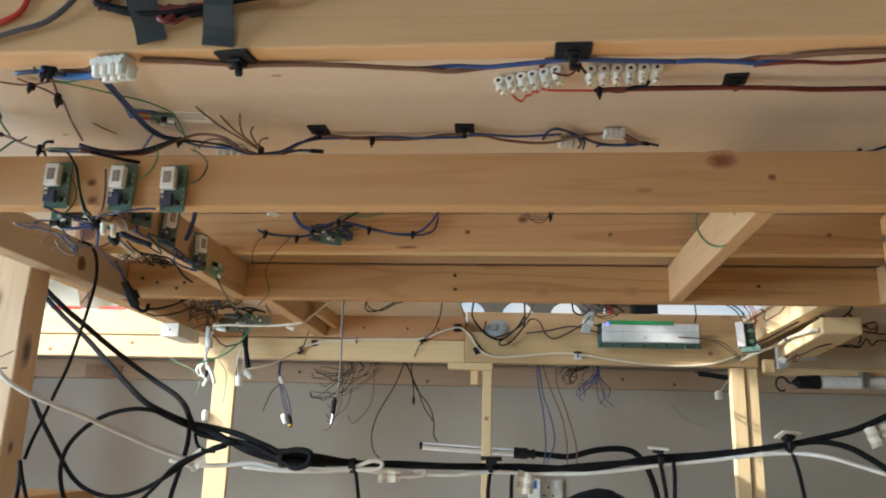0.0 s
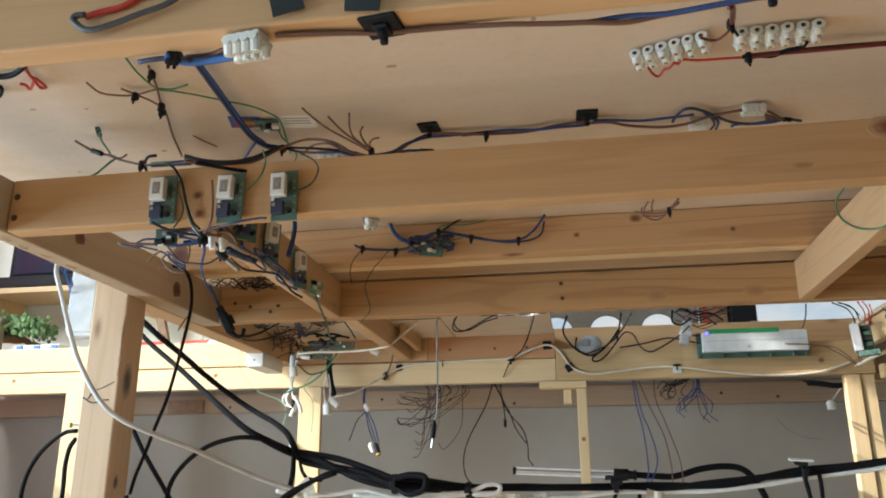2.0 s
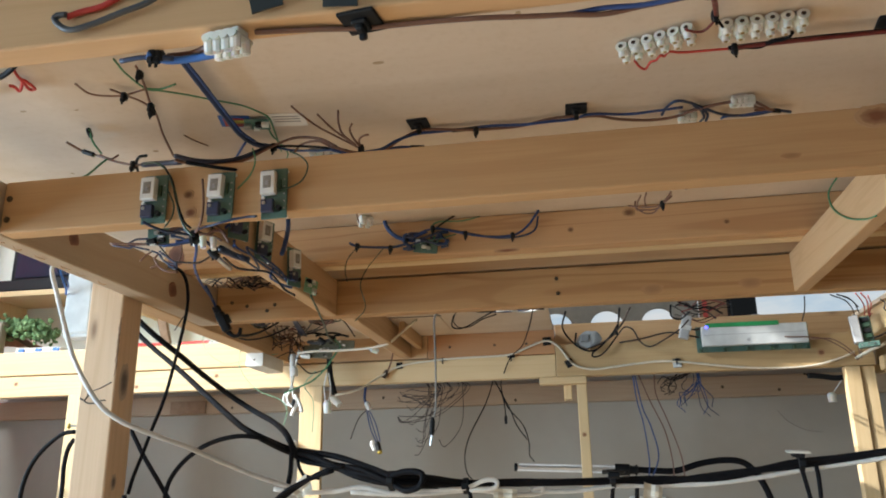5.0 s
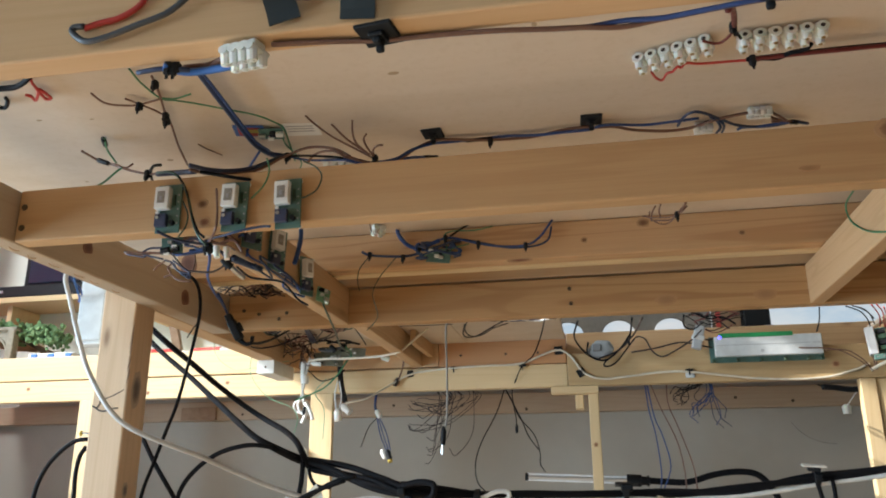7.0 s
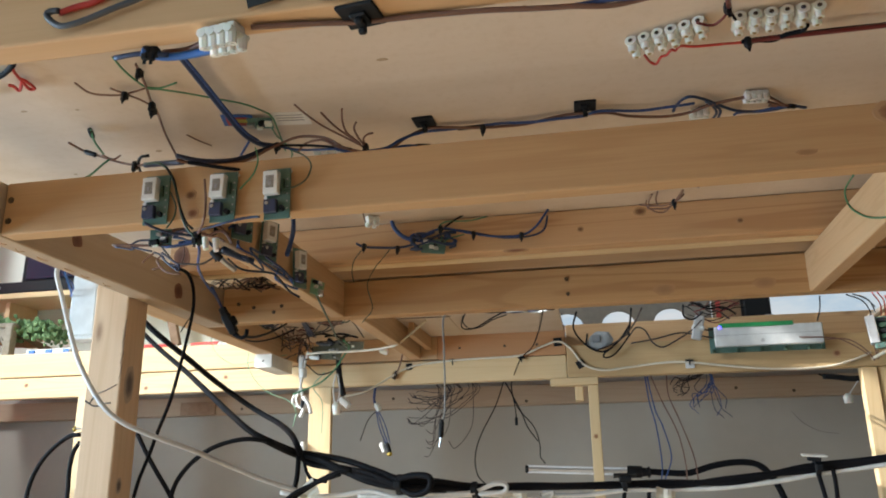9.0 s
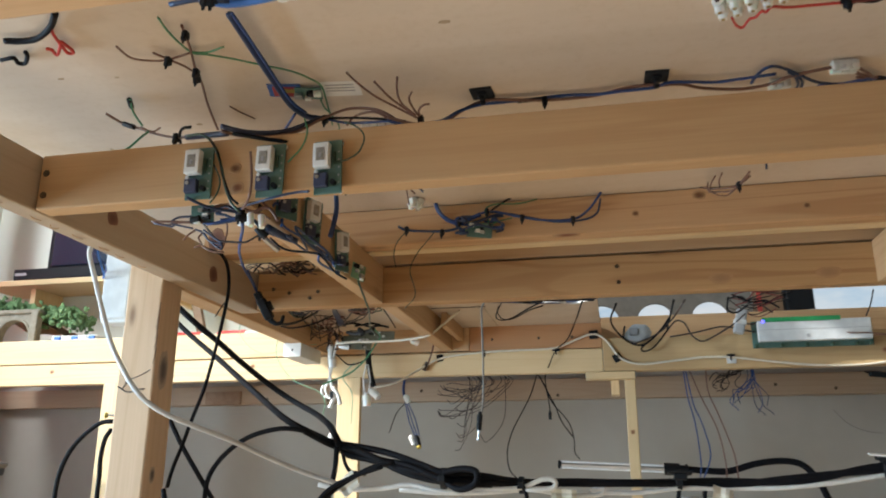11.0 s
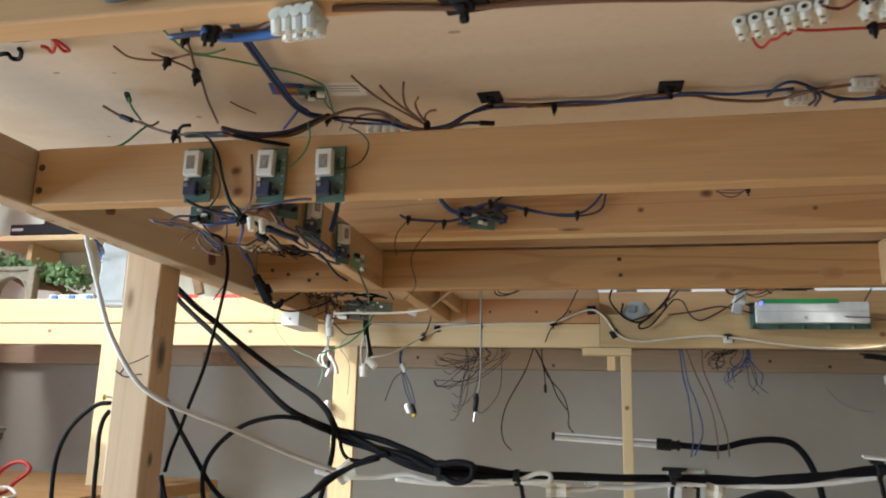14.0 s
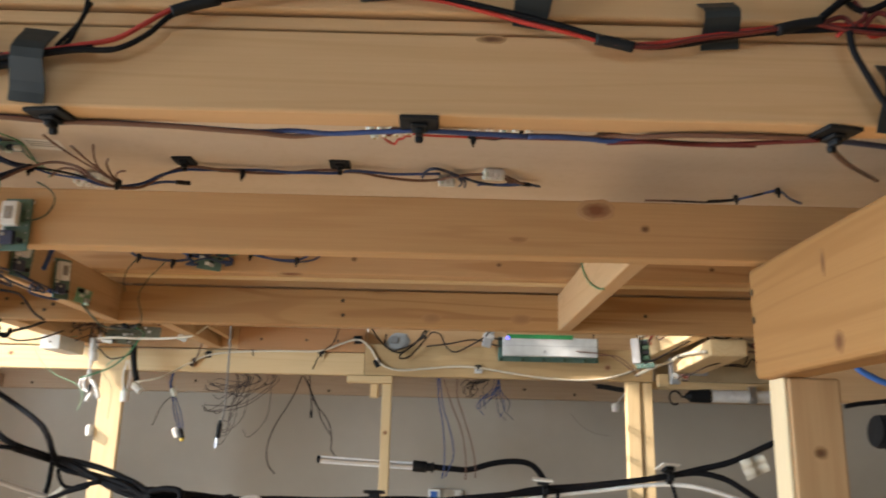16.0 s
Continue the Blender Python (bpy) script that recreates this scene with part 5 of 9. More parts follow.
tube("tape_wrap", [(-0.519, 0.684, 1.1), (-0.512, 0.683, 1.097), (-0.507, 0.683, 1.095)], 0.0024, black_plastic, h)
tube("tape_wrap", [(-0.493, 0.651, 1.105), (-0.499, 0.664, 1.105)], 0.0024, black_plastic, h)
tie(h, (-0.459, 0.675, 1.077), 0.0036, black_plastic)
tube("tie_tail", [(-0.436, 0.658, 1.077), (-0.444, 0.659, 1.077), (-0.454, 0.671, 1.077), (-0.465, 0.693, 1.077)], 0.0014, black_plastic, h)
tube("wire", [(-0.444, 0.666, 1.073), (-0.425, 0.655, 1.068), (-0.415, 0.655, 1.062)], 0.0012, dark_green, h)
tube("sleeve", [(-0.445, 0.668, 1.073), (-0.424, 0.662, 1.07), (-0.4, 0.654, 1.066)], 0.0026, dark_loom, h)
tube("wire", [(-0.414, 0.653, 1.061), (-0.406, 0.653, 1.048), (-0.4, 0.653, 1.028), (-0.392, 0.653, 1.01), (-0.385, 0.653, 1.003)], 0.0011, black_cable, h)

h = thing("thin_wire", "thin green wires looped loosely round the relay boards", "wire")
tube("wire", [(-0.408, 0.652, 1.038), (-0.402, 0.652, 1.025), (-0.403, 0.652, 1.014), (-0.409, 0.652, 1.005)], 0.0007, dark_green, h)
tube("wire", [(-0.332, 0.652, 1.072), (-0.329, 0.652, 1.06), (-0.333, 0.652, 1.047), (-0.344, 0.652, 1.035)], 0.0007, green, h)
tube("wire", [(-0.298, 0.652, 1.066), (-0.287, 0.652, 1.06), (-0.281, 0.652, 1.051), (-0.285, 0.652, 1.039), (-0.295, 0.652, 1.033), (-0.305, 0.652, 1.032)], 0.0007, dark_green, h)
tube("wire", [(-0.332, 0.685, 1.105), (-0.334, 0.699, 1.105), (-0.333, 0.713, 1.105), (-0.334, 0.738, 1.105), (-0.342, 0.755, 1.105)], 0.0007, green, h)

h = thing("wire_loom", "brown and blue wire loom clipped under the plywood", "wire loom")
tube("wire", [(-0.341, 0.538, 1.098), (-0.344, 0.577, 1.098), (-0.349, 0.629, 1.098), (-0.352, 0.67, 1.098), (-0.348, 0.693, 1.098)], 0.0012, blue, h)
tube("sleeve", [(-0.345, 0.542, 1.1), (-0.349, 0.582, 1.1), (-0.354, 0.635, 1.1), (-0.357, 0.679, 1.1), (-0.352, 0.702, 1.1), (-0.342, 0.71, 1.1)], 0.0026, dark_blue, h)
tube("wire", [(-0.396, 0.636, 1.064), (-0.385, 0.651, 1.065), (-0.37, 0.664, 1.068), (-0.357, 0.677, 1.075), (-0.346, 0.693, 1.088), (-0.338, 0.708, 1.1)], 0.0022, dark_loom, h)
tube("wire", [(-0.398, 0.64, 1.062), (-0.386, 0.653, 1.062), (-0.366, 0.667, 1.066), (-0.351, 0.681, 1.075), (-0.337, 0.697, 1.092), (-0.312, 0.697, 1.1), (-0.285, 0.691, 1.094), (-0.267, 0.686, 1.082)], 0.0014, brown, h)
tube("wire", [(-0.391, 0.647, 1.062), (-0.369, 0.652, 1.058), (-0.351, 0.658, 1.056), (-0.333, 0.667, 1.054)], 0.0016, black_cable, h)
tube("wire", [(-0.339, 0.71, 1.1), (-0.319, 0.71, 1.094), (-0.294, 0.702, 1.088), (-0.265, 0.687, 1.08)], 0.0011, blue, h)
tube("wire", [(-0.342, 0.71, 1.1), (-0.317, 0.703, 1.095), (-0.289, 0.695, 1.088), (-0.257, 0.686, 1.078)], 0.0011, black_cable, h)
tube("wire", [(-0.316, 0.708, 1.09), (-0.306, 0.703, 1.096), (-0.284, 0.688, 1.09), (-0.268, 0.689, 1.08)], 0.0011, brown, h)
tube("wire", [(-0.364, 0.706, 1.105), (-0.379, 0.726, 1.105), (-0.393, 0.745, 1.105)], 0.0012, blue, h)
twisted([(-0.273, 0.687, 1.082), (-0.257, 0.688, 1.077), (-0.242, 0.691, 1.076), (-0.229, 0.704, 1.083), (-0.216, 0.713, 1.096), (-0.198, 0.719, 1.105), (-0.18, 0.719, 1.105), (-0.154, 0.722, 1.105), (-0.127, 0.723, 1.105), (-0.101, 0.724, 1.105), (-0.076, 0.719, 1.105), (-0.052, 0.718, 1.105)], 0.0014, brown, blue, h, 2.2)
tube("wire", [(-0.052, 0.718, 1.105), (-0.033, 0.719, 1.105), (-0.014, 0.73, 1.105), (0.016, 0.738, 1.105), (0.037, 0.735, 1.105), (0.051, 0.725, 1.105), (0.066, 0.719, 1.105), (0.085, 0.714, 1.105)], 0.0014, brown, h)
tube("wire", [(-0.052, 0.72, 1.105), (-0.039, 0.714, 1.105), (-0.007, 0.721, 1.105), (0.014, 0.72, 1.105), (0.041, 0.717, 1.105)], 0.0013, blue, h)
tube("wire", [(0.024, 0.729, 1.105), (0.026, 0.717, 1.105), (0.031, 0.706, 1.105), (0.038, 0.704, 1.105), (0.049, 0.712, 1.105), (0.061, 0.724, 1.105), (0.076, 0.738, 1.105), (0.093, 0.745, 1.105), (0.111, 0.745, 1.105), (0.124, 0.741, 1.105), (0.138, 0.747, 1.105)], 0.0014, dark_blue, h)
tube("wire", [(0.078, 0.748, 1.105), (0.082, 0.744, 1.105), (0.098, 0.745, 1.105), (0.113, 0.741, 1.105), (0.124, 0.74, 1.105)], 0.0013, blue, h)
tube("wire", [(0.102, 0.719, 1.105), (0.11, 0.728, 1.105), (0.118, 0.738, 1.105)], 0.0013, brown, h)
tube("wire", [(0.102, 0.727, 1.105), (0.11, 0.734, 1.105), (0.124, 0.741, 1.105)], 0.0013, brown, h)
tube("wire", [(0.105, 0.736, 1.105), (0.112, 0.738, 1.105)], 0.0012, brown, h)
tube("wire", [(0.056, 0.723, 1.105), (0.062, 0.74, 1.105), (0.06, 0.752, 1.105)], 0.0012, dark_blue, h)
tube("wire", [(0.05, 0.716, 1.105), (0.064, 0.734, 1.105), (0.065, 0.754, 1.105)], 0.0012, dark_blue, h)
tube("tape_wrap", [(0.121, 0.741, 1.105), (0.124, 0.741, 1.105), (0.128, 0.743, 1.105)], 0.0022, black_plastic, h)
tube("tape_wrap", [(-0.167, 0.722, 1.105), (-0.156, 0.722, 1.105), (-0.144, 0.722, 1.105)], 0.0019, black_plastic, h)
tube("wire", [(-0.229, 0.706, 1.083), (-0.217, 0.716, 1.09), (-0.207, 0.727, 1.094)], 0.0014, blue, h)
tube("tape_wrap", [(-0.208, 0.727, 1.094), (-0.195, 0.73, 1.094)], 0.0022, black_plastic, h)
tube("wire", [(-0.245, 0.681, 1.077), (-0.26, 0.679, 1.086), (-0.279, 0.672, 1.096), (-0.29, 0.658, 1.102), (-0.296, 0.646, 1.106)], 0.0009, brown, h)
tube("wire", [(-0.246, 0.679, 1.077), (-0.254, 0.677, 1.084), (-0.266, 0.668, 1.092), (-0.275, 0.654, 1.1)], 0.0009, brown, h)
tube("wire", [(-0.246, 0.677, 1.078), (-0.256, 0.669, 1.086), (-0.258, 0.662, 1.094), (-0.255, 0.651, 1.1)], 0.0009, brown, h)
tube("wire", [(-0.243, 0.678, 1.077), (-0.248, 0.674, 1.084), (-0.25, 0.67, 1.09), (-0.246, 0.663, 1.092)], 0.0009, brown, h)
tube("wire", [(-0.243, 0.682, 1.077), (-0.243, 0.676, 1.082), (-0.238, 0.672, 1.084), (-0.233, 0.671, 1.084)], 0.0009, brown, h)
tie(h, (-0.243, 0.683, 1.077), 0.0034, black_plastic)
tie(h, (-0.144, 0.72, 1.102), 0.0034, black_plastic)
tie(h, (-0.336, 0.708, 1.098), 0.0034, black_plastic)
tube("wire", [(0.250, 0.784, 1.1055), (0.277, 0.782, 1.105)], 0.001, brown, h)
tube("wire", [(0.277, 0.782, 1.105), (0.318, 0.783, 1.105), (0.343, 0.773, 1.105)], 0.001, black_cable, h)

h = thing("wire_harness", "short blue and black wires tied up under the plywood", "wire harness")
tube("wire", [(0.338, 0.773, 1.105), (0.354, 0.757, 1.105), (0.368, 0.742, 1.105), (0.39, 0.766, 1.105), (0.408, 0.781, 1.105)], 0.0013, blue, h)
tube("wire", [(0.312, 0.779, 1.105), (0.327, 0.776, 1.105), (0.343, 0.769, 1.105), (0.355, 0.754, 1.105), (0.368, 0.742, 1.105)], 0.0011, black_cable, h)
tie(h, (0.364, 0.734, 1.102), 0.003, black_plastic)
tie(h, (0.333, 0.759, 1.102), 0.003, black_plastic)
tube("wire", [(0.255, 0.422, 1.021), (0.337, 0.555, 1.062), (0.445, 0.707, 1.105)], 0.0018, brown, h)

h = thing("mains_cable", "blue and brown mains wires clipped along the front beam", "cable")
crossing([(-0.2205, 0.4025, 1.0203), (-0.1922, 0.4056, 1.0203), (-0.1638, 0.4098, 1.0203), (-0.1302, 0.4109, 1.0203), (-0.1008, 0.413, 1.0203), (-0.0714, 0.4172, 1.0203), (-0.0451, 0.4193, 1.0203), (-0.0189, 0.4182, 1.0203), (0.0074, 0.414, 1.0203), (0.0305, 0.4109, 1.0203), (0.0578, 0.413, 1.0203), (0.0882, 0.4151, 1.0203)], 0.0014, brown, blue, h, 0.56)
crossing([(0.0882, 0.4151, 1.0203), (0.1050, 0.4145, 1.0203), (0.1281, 0.4161, 1.0203), (0.168, 0.4088, 1.0203), (0.2058, 0.4077, 1.0203), (0.2457, 0.4098, 1.0203)], 0.0014, blue, brown, h, 0.42)
tube("wire", [(0.2457, 0.4098, 1.0203), (0.2660, 0.4135, 1.0203), (0.2898, 0.4193, 1.0203)], 0.0016, dark_blue, h)
tube("wire", [(0.1313, 0.4172, 1.0183), (0.1543, 0.414, 1.0183), (0.1785, 0.4161, 1.0183), (0.2048, 0.413, 1.0183), (0.2268, 0.4088, 1.0183), (0.2415, 0.4067, 1.0183)], 0.0012, dark_red, h)
tube("wire", [(-0.3055, 0.413, 1.019), (-0.2898, 0.4119, 1.019), (-0.2751, 0.4161, 1.019)], 0.0015, dark_blue, h)
tube("wire", [(-0.2877, 0.4098, 1.0188), (-0.2793, 0.4172, 1.0188), (-0.2656, 0.4182, 1.0188), (-0.2478, 0.4161, 1.0188)], 0.0022, bright_blue, h)
tube("wire", [(-0.2814, 0.4203, 1.0232), (-0.2667, 0.4203, 1.0232), (-0.2551, 0.4151, 1.0232), (-0.2467, 0.4098, 1.0232)], 0.002, brown, h)
tie(h, (-0.2856, 0.413, 1.0203), 0.0034, black_plastic)
tie(h, (-0.2825, 0.414, 1.0203), 0.0034, black_plastic)

h = thing("terminal_wiring", "red and black feed wires looped between white terminal blocks", "wire")
tube("wire", [(-0.006, 0.617, 1.1), (-0.002, 0.627, 1.1), (0.003, 0.632, 1.1), (0.006, 0.622, 1.1), (0.01, 0.62, 1.1), (0.013, 0.613, 1.1), (0.016, 0.615, 1.1), (0.019, 0.609, 1.1), (0.03, 0.612, 1.1), (0.054, 0.613, 1.1), (0.067, 0.614, 1.1)], 0.001, red, h)
tube("wire", [(0.027, 0.576, 1.098), (0.035, 0.581, 1.098), (0.041, 0.58, 1.098), (0.046, 0.568, 1.098), (0.045, 0.556, 1.098)], 0.001, dark_red, h)
tube("wire", [(0.053, 0.578, 1.098), (0.048, 0.567, 1.098), (0.045, 0.556, 1.098)], 0.0011, black_cable, h)
tube("wire", [(0.046, 0.56, 1.098), (0.031, 0.489, 1.064), (0.02, 0.445, 1.040), (0.013, 0.418, 1.021)], 0.0019, dark_red, h)
tube("wire", [(0.063, 0.612, 1.1), (0.068, 0.615, 1.1), (0.074, 0.613, 1.1), (0.085, 0.615, 1.1), (0.093, 0.609, 1.1), (0.103, 0.606, 1.1), (0.105, 0.599, 1.1)], 0.0017, black_cable, h)
tube("wire", [(0.064, 0.613, 1.1), (0.094, 0.612, 1.1), (0.131, 0.612, 1.1), (0.176, 0.612, 1.1), (0.213, 0.614, 1.1), (0.245, 0.618, 1.1), (0.297, 0.617, 1.1)], 0.0017, dark_red, h)
tube("wire", [(0.067, 0.615, 1.102), (0.095, 0.614, 1.102), (0.131, 0.613, 1.102), (0.177, 0.614, 1.102), (0.213, 0.616, 1.102), (0.246, 0.619, 1.102), (0.298, 0.619, 1.102)], 0.0015, black_cable, h)
tie(h, (0.046, 0.565, 1.1), 0.0035, black_plastic)
tie(h, (0.067, 0.614, 1.1), 0.0035, black_plastic)

h = thing("taped_loom", "red and black wires taped to the front beam with black tape", "wire loom")
tube("wire", [(-0.2214, 0.388, 1.0435), (-0.201, 0.388, 1.0446), (-0.1838, 0.388, 1.0468), (-0.1677, 0.388, 1.0489), (-0.1472, 0.388, 1.0532), (-0.1278, 0.388, 1.0575), (-0.1127, 0.388, 1.0672), (-0.0998, 0.388, 1.0758), (-0.0826, 0.388, 1.0812), (-0.0622, 0.388, 1.0866), (-0.0352, 0.388, 1.0877), (-0.0062, 0.388, 1.0888), (0.0186, 0.388, 1.0866), (0.0391, 0.388, 1.0844), (0.0607, 0.388, 1.0791), (0.0843, 0.388, 1.0726), (0.108, 0.388, 1.0672), (0.1253, 0.388, 1.0629), (0.1457, 0.388, 1.0618), (0.1672, 0.388, 1.065), (0.1876, 0.388, 1.0693), (0.2092, 0.388, 1.0726), (0.2328, 0.388, 1.0747), (0.2566, 0.388, 1.0758), (0.2867, 0.388, 1.0736)], 0.0014, red, h)
tube("wire", [(-0.2194, 0.3848, 1.0403), (-0.1988, 0.3848, 1.0403), (-0.1816, 0.3848, 1.0435), (-0.1655, 0.3848, 1.0456), (-0.145, 0.3848, 1.0489), (-0.1256, 0.3848, 1.05), (-0.1106, 0.3848, 1.0585), (-0.0987, 0.3848, 1.0704), (-0.0816, 0.3848, 1.0779), (-0.061, 0.3848, 1.0822), (-0.0352, 0.3848, 1.0866), (-0.0051, 0.3848, 1.0877), (0.0186, 0.3848, 1.0866), (0.0391, 0.3848, 1.0844), (0.0595, 0.3848, 1.0801), (0.0832, 0.3848, 1.0747), (0.1069, 0.3848, 1.0683), (0.1253, 0.3848, 1.0629), (0.1446, 0.3848, 1.0585), (0.1662, 0.3848, 1.0607), (0.1866, 0.3848, 1.065), (0.2071, 0.3848, 1.0683), (0.2308, 0.3848, 1.0704), (0.2543, 0.3848, 1.0715), (0.2846, 0.3848, 1.0704)], 0.0015, black_cable, h)
tube("wire", [(0.1295, 0.3827, 1.0585), (0.15, 0.3827, 1.0575), (0.1736, 0.3827, 1.0629), (0.2005, 0.3827, 1.0672), (0.2308, 0.3827, 1.0726), (0.2533, 0.3827, 1.0693), (0.2824, 0.3827, 1.0672)], 0.0013, dark_red, h)
tube("wire", [(0.2372, 0.3837, 1.0769), (0.2501, 0.3837, 1.0877), (0.2629, 0.3837, 1.0941)], 0.002, black_cable, h)
tube("wire", [(0.2501, 0.3816, 1.0683), (0.2512, 0.3816, 1.0575), (0.2566, 0.3816, 1.0446), (0.2619, 0.3816, 1.0327), (0.2652, 0.3816, 1.0263), (0.2662, 0.3816, 1.0145)], 0.0019, black_cable, h)
tube("wire", [(-0.1579, 0.388, 1.0522), (-0.1515, 0.388, 1.0607), (-0.1461, 0.388, 1.0693), (-0.145, 0.388, 1.0791), (-0.1429, 0.388, 1.0877)], 0.0012, black_cable, h)
tube("tape_wrap", [(-0.0987, 0.3837, 1.0715), (-0.0902, 0.3837, 1.0747), (-0.0751, 0.3837, 1.0791)], 0.003, black_plastic, h)
tube("tape_wrap", [(0.1198, 0.3837, 1.0618), (0.1306, 0.3837, 1.0597), (0.1392, 0.3837, 1.0575)], 0.003, black_plastic, h)
tube("tape_wrap", [(0.2135, 0.3837, 1.0693), (0.2253, 0.3837, 1.0726), (0.2372, 0.3837, 1.0747)], 0.0032, black_plastic, h)
tube("wire", [(-0.2462, 0.388, 1.0564), (-0.2419, 0.388, 1.05), (-0.2366, 0.388, 1.0532), (-0.2409, 0.388, 1.0564), (-0.2452, 0.388, 1.0542), (-0.2419, 0.388, 1.0456)], 0.0016, dark_red, h)
tube("wire", [(-0.201, 0.388, 1.0468), (-0.1935, 0.388, 1.0446), (-0.1871, 0.388, 1.0468), (-0.1784, 0.388, 1.0456)], 0.0016, dark_red, h)
tube("wire", [(-0.2, 0.388, 1.037), (-0.1956, 0.388, 1.036), (-0.1902, 0.388, 1.0392), (-0.1827, 0.388, 1.0425), (-0.1773, 0.388, 1.0446)], 0.0014, dark_red, h)
tube("wire", [(-0.2452, 0.388, 1.05), (-0.2366, 0.388, 1.0468), (-0.2268, 0.388, 1.0446), (-0.2194, 0.388, 1.0435), (-0.2107, 0.388, 1.0425), (-0.1978, 0.388, 1.0435), (-0.1871, 0.388, 1.0413), (-0.1773, 0.388, 1.0425)], 0.0024, black_cable, h)
tube("wire", [(-0.2366, 0.388, 1.0672), (-0.2376, 0.388, 1.0618), (-0.2343, 0.388, 1.0564), (-0.2366, 0.388, 1.0522)], 0.0014, dark_red, h)
tube("wire", [(-0.1548, 0.388, 1.0511), (-0.1505, 0.388, 1.0575), (-0.1472, 0.388, 1.0672), (-0.1429, 0.388, 1.0779)], 0.0013, black_cable, h)
tube("wire", [(0.2372, 0.3859, 1.0747), (0.2501, 0.3859, 1.0791), (0.2576, 0.3859, 1.0715), (0.2684, 0.3859, 1.0822), (0.2781, 0.3859, 1.0779)], 0.0014, dark_red, h)
tube("wire", [(0.2458, 0.3859, 1.0683), (0.2566, 0.3859, 1.0758), (0.2641, 0.3859, 1.0683), (0.2748, 0.3859, 1.0726)], 0.0012, red, h)
tube("wire", [(0.2566, 0.3859, 1.0888), (0.2619, 0.3859, 1.0801), (0.2555, 0.3859, 1.0736), (0.2662, 0.3859, 1.0704), (0.2791, 0.3859, 1.0758)], 0.0014, dark_red, h)
tube("wire", [(0.249, 0.3859, 1.0953), (0.2555, 0.3859, 1.0855), (0.2641, 0.3859, 1.0834), (0.277, 0.3859, 1.0898)], 0.0018, black_cable, h)

h = thing("wire_loop", "loose black and red wire loops hanging at the front beam", "wire")
tube("wire", [(-0.2505, 0.3902, 1.0791), (-0.2591, 0.3902, 1.0564), (-0.2742, 0.3902, 1.0403), (-0.2936, 0.3902, 1.0338), (-0.3118, 0.3902, 1.0284), (-0.3237, 0.3902, 1.0274), (-0.3323, 0.3902, 1.0338), (-0.3313, 0.3902, 1.037), (-0.3259, 0.3902, 1.037)], 0.0018, grey_cable, h)
tube("wire", [(-0.3269, 0.3923, 1.037), (-0.3183, 0.3923, 1.0392), (-0.3054, 0.3923, 1.0413), (-0.2936, 0.3923, 1.0489), (-0.2904, 0.3923, 1.0629), (-0.2904, 0.3923, 1.0801)], 0.0018, red, h)
tube("wire", [(-0.2495, 0.3902, 1.0726), (-0.2527, 0.3902, 1.0629), (-0.2484, 0.3902, 1.0542), (-0.2419, 0.3902, 1.0489), (-0.229, 0.3902, 1.0456), (-0.2118, 0.3902, 1.0435)], 0.002, dark_red, h)
tube("wire", [(-0.2387, 0.388, 1.0736), (-0.2387, 0.388, 1.0575), (-0.243, 0.388, 1.05), (-0.2323, 0.388, 1.0446), (-0.2161, 0.388, 1.0413), (-0.1945, 0.388, 1.0403), (-0.1795, 0.388, 1.0425), (-0.1622, 0.388, 1.0489), (-0.1386, 0.388, 1.0522)], 0.0017, black_cable, h)
tube("wire", [(-0.2064, 0.3859, 1.0446), (-0.1967, 0.3859, 1.0413), (-0.2, 0.3859, 1.036), (-0.2043, 0.3859, 1.0381), (-0.2, 0.3859, 1.0435), (-0.1849, 0.3859, 1.0435)], 0.002, dark_red, h)

# Marker writing on the plywood, built as curled tubes.
h = thing("wire_end", "red and dark marker writing on the plywood, built as wire curls", "wire")
tube("wire", [(-0.506, 0.563, 1.105), (-0.503, 0.566, 1.105), (-0.504, 0.573, 1.105), (-0.494, 0.563, 1.105), (-0.489, 0.557, 1.105), (-0.488, 0.563, 1.105), (-0.489, 0.572, 1.105), (-0.494, 0.572, 1.105), (-0.491, 0.56, 1.105), (-0.487, 0.546, 1.105), (-0.481, 0.536, 1.105)], 0.0013, red, h)
tube("wire", [(-0.552, 0.571, 1.105), (-0.54, 0.57, 1.105), (-0.542, 0.577, 1.105), (-0.537, 0.579, 1.105), (-0.527, 0.569, 1.105), (-0.525, 0.564, 1.105)], 0.0017, black_cable, h)
tube("wire", [(-0.529, 0.547, 1.105), (-0.517, 0.55, 1.105), (-0.502, 0.549, 1.105), (-0.482, 0.537, 1.105), (-0.467, 0.522, 1.105)], 0.0024, black_cable, h)

h = thing("wire_loom", "blue wire loom drooping between relay boards below the cross beam", "wire loom")
tube("wire", [(-0.429, 0.65, 1.011), (-0.423, 0.655, 1.008), (-0.415, 0.665, 1.006), (-0.404, 0.675, 1.006), (-0.398, 0.685, 1.007)], 0.0013, dark_blue, h)
tube("wire", [(-0.398, 0.685, 1.011), (-0.385, 0.67, 1.008), (-0.361, 0.655, 1.006), (-0.346, 0.653, 1.008), (-0.332, 0.652, 1.009), (-0.324, 0.65, 1.008)], 0.0011, dark_blue, h)
tube("wire", [(-0.431, 0.69, 1.001), (-0.418, 0.69, 1.002), (-0.403, 0.69, 1.005)], 0.0013, blue, h)
tube("wire", [(-0.484, 0.69, 1.007), (-0.472, 0.69, 1.006), (-0.459, 0.69, 1.005), (-0.446, 0.69, 1.004), (-0.435, 0.69, 1.005)], 0.001, brown, h)
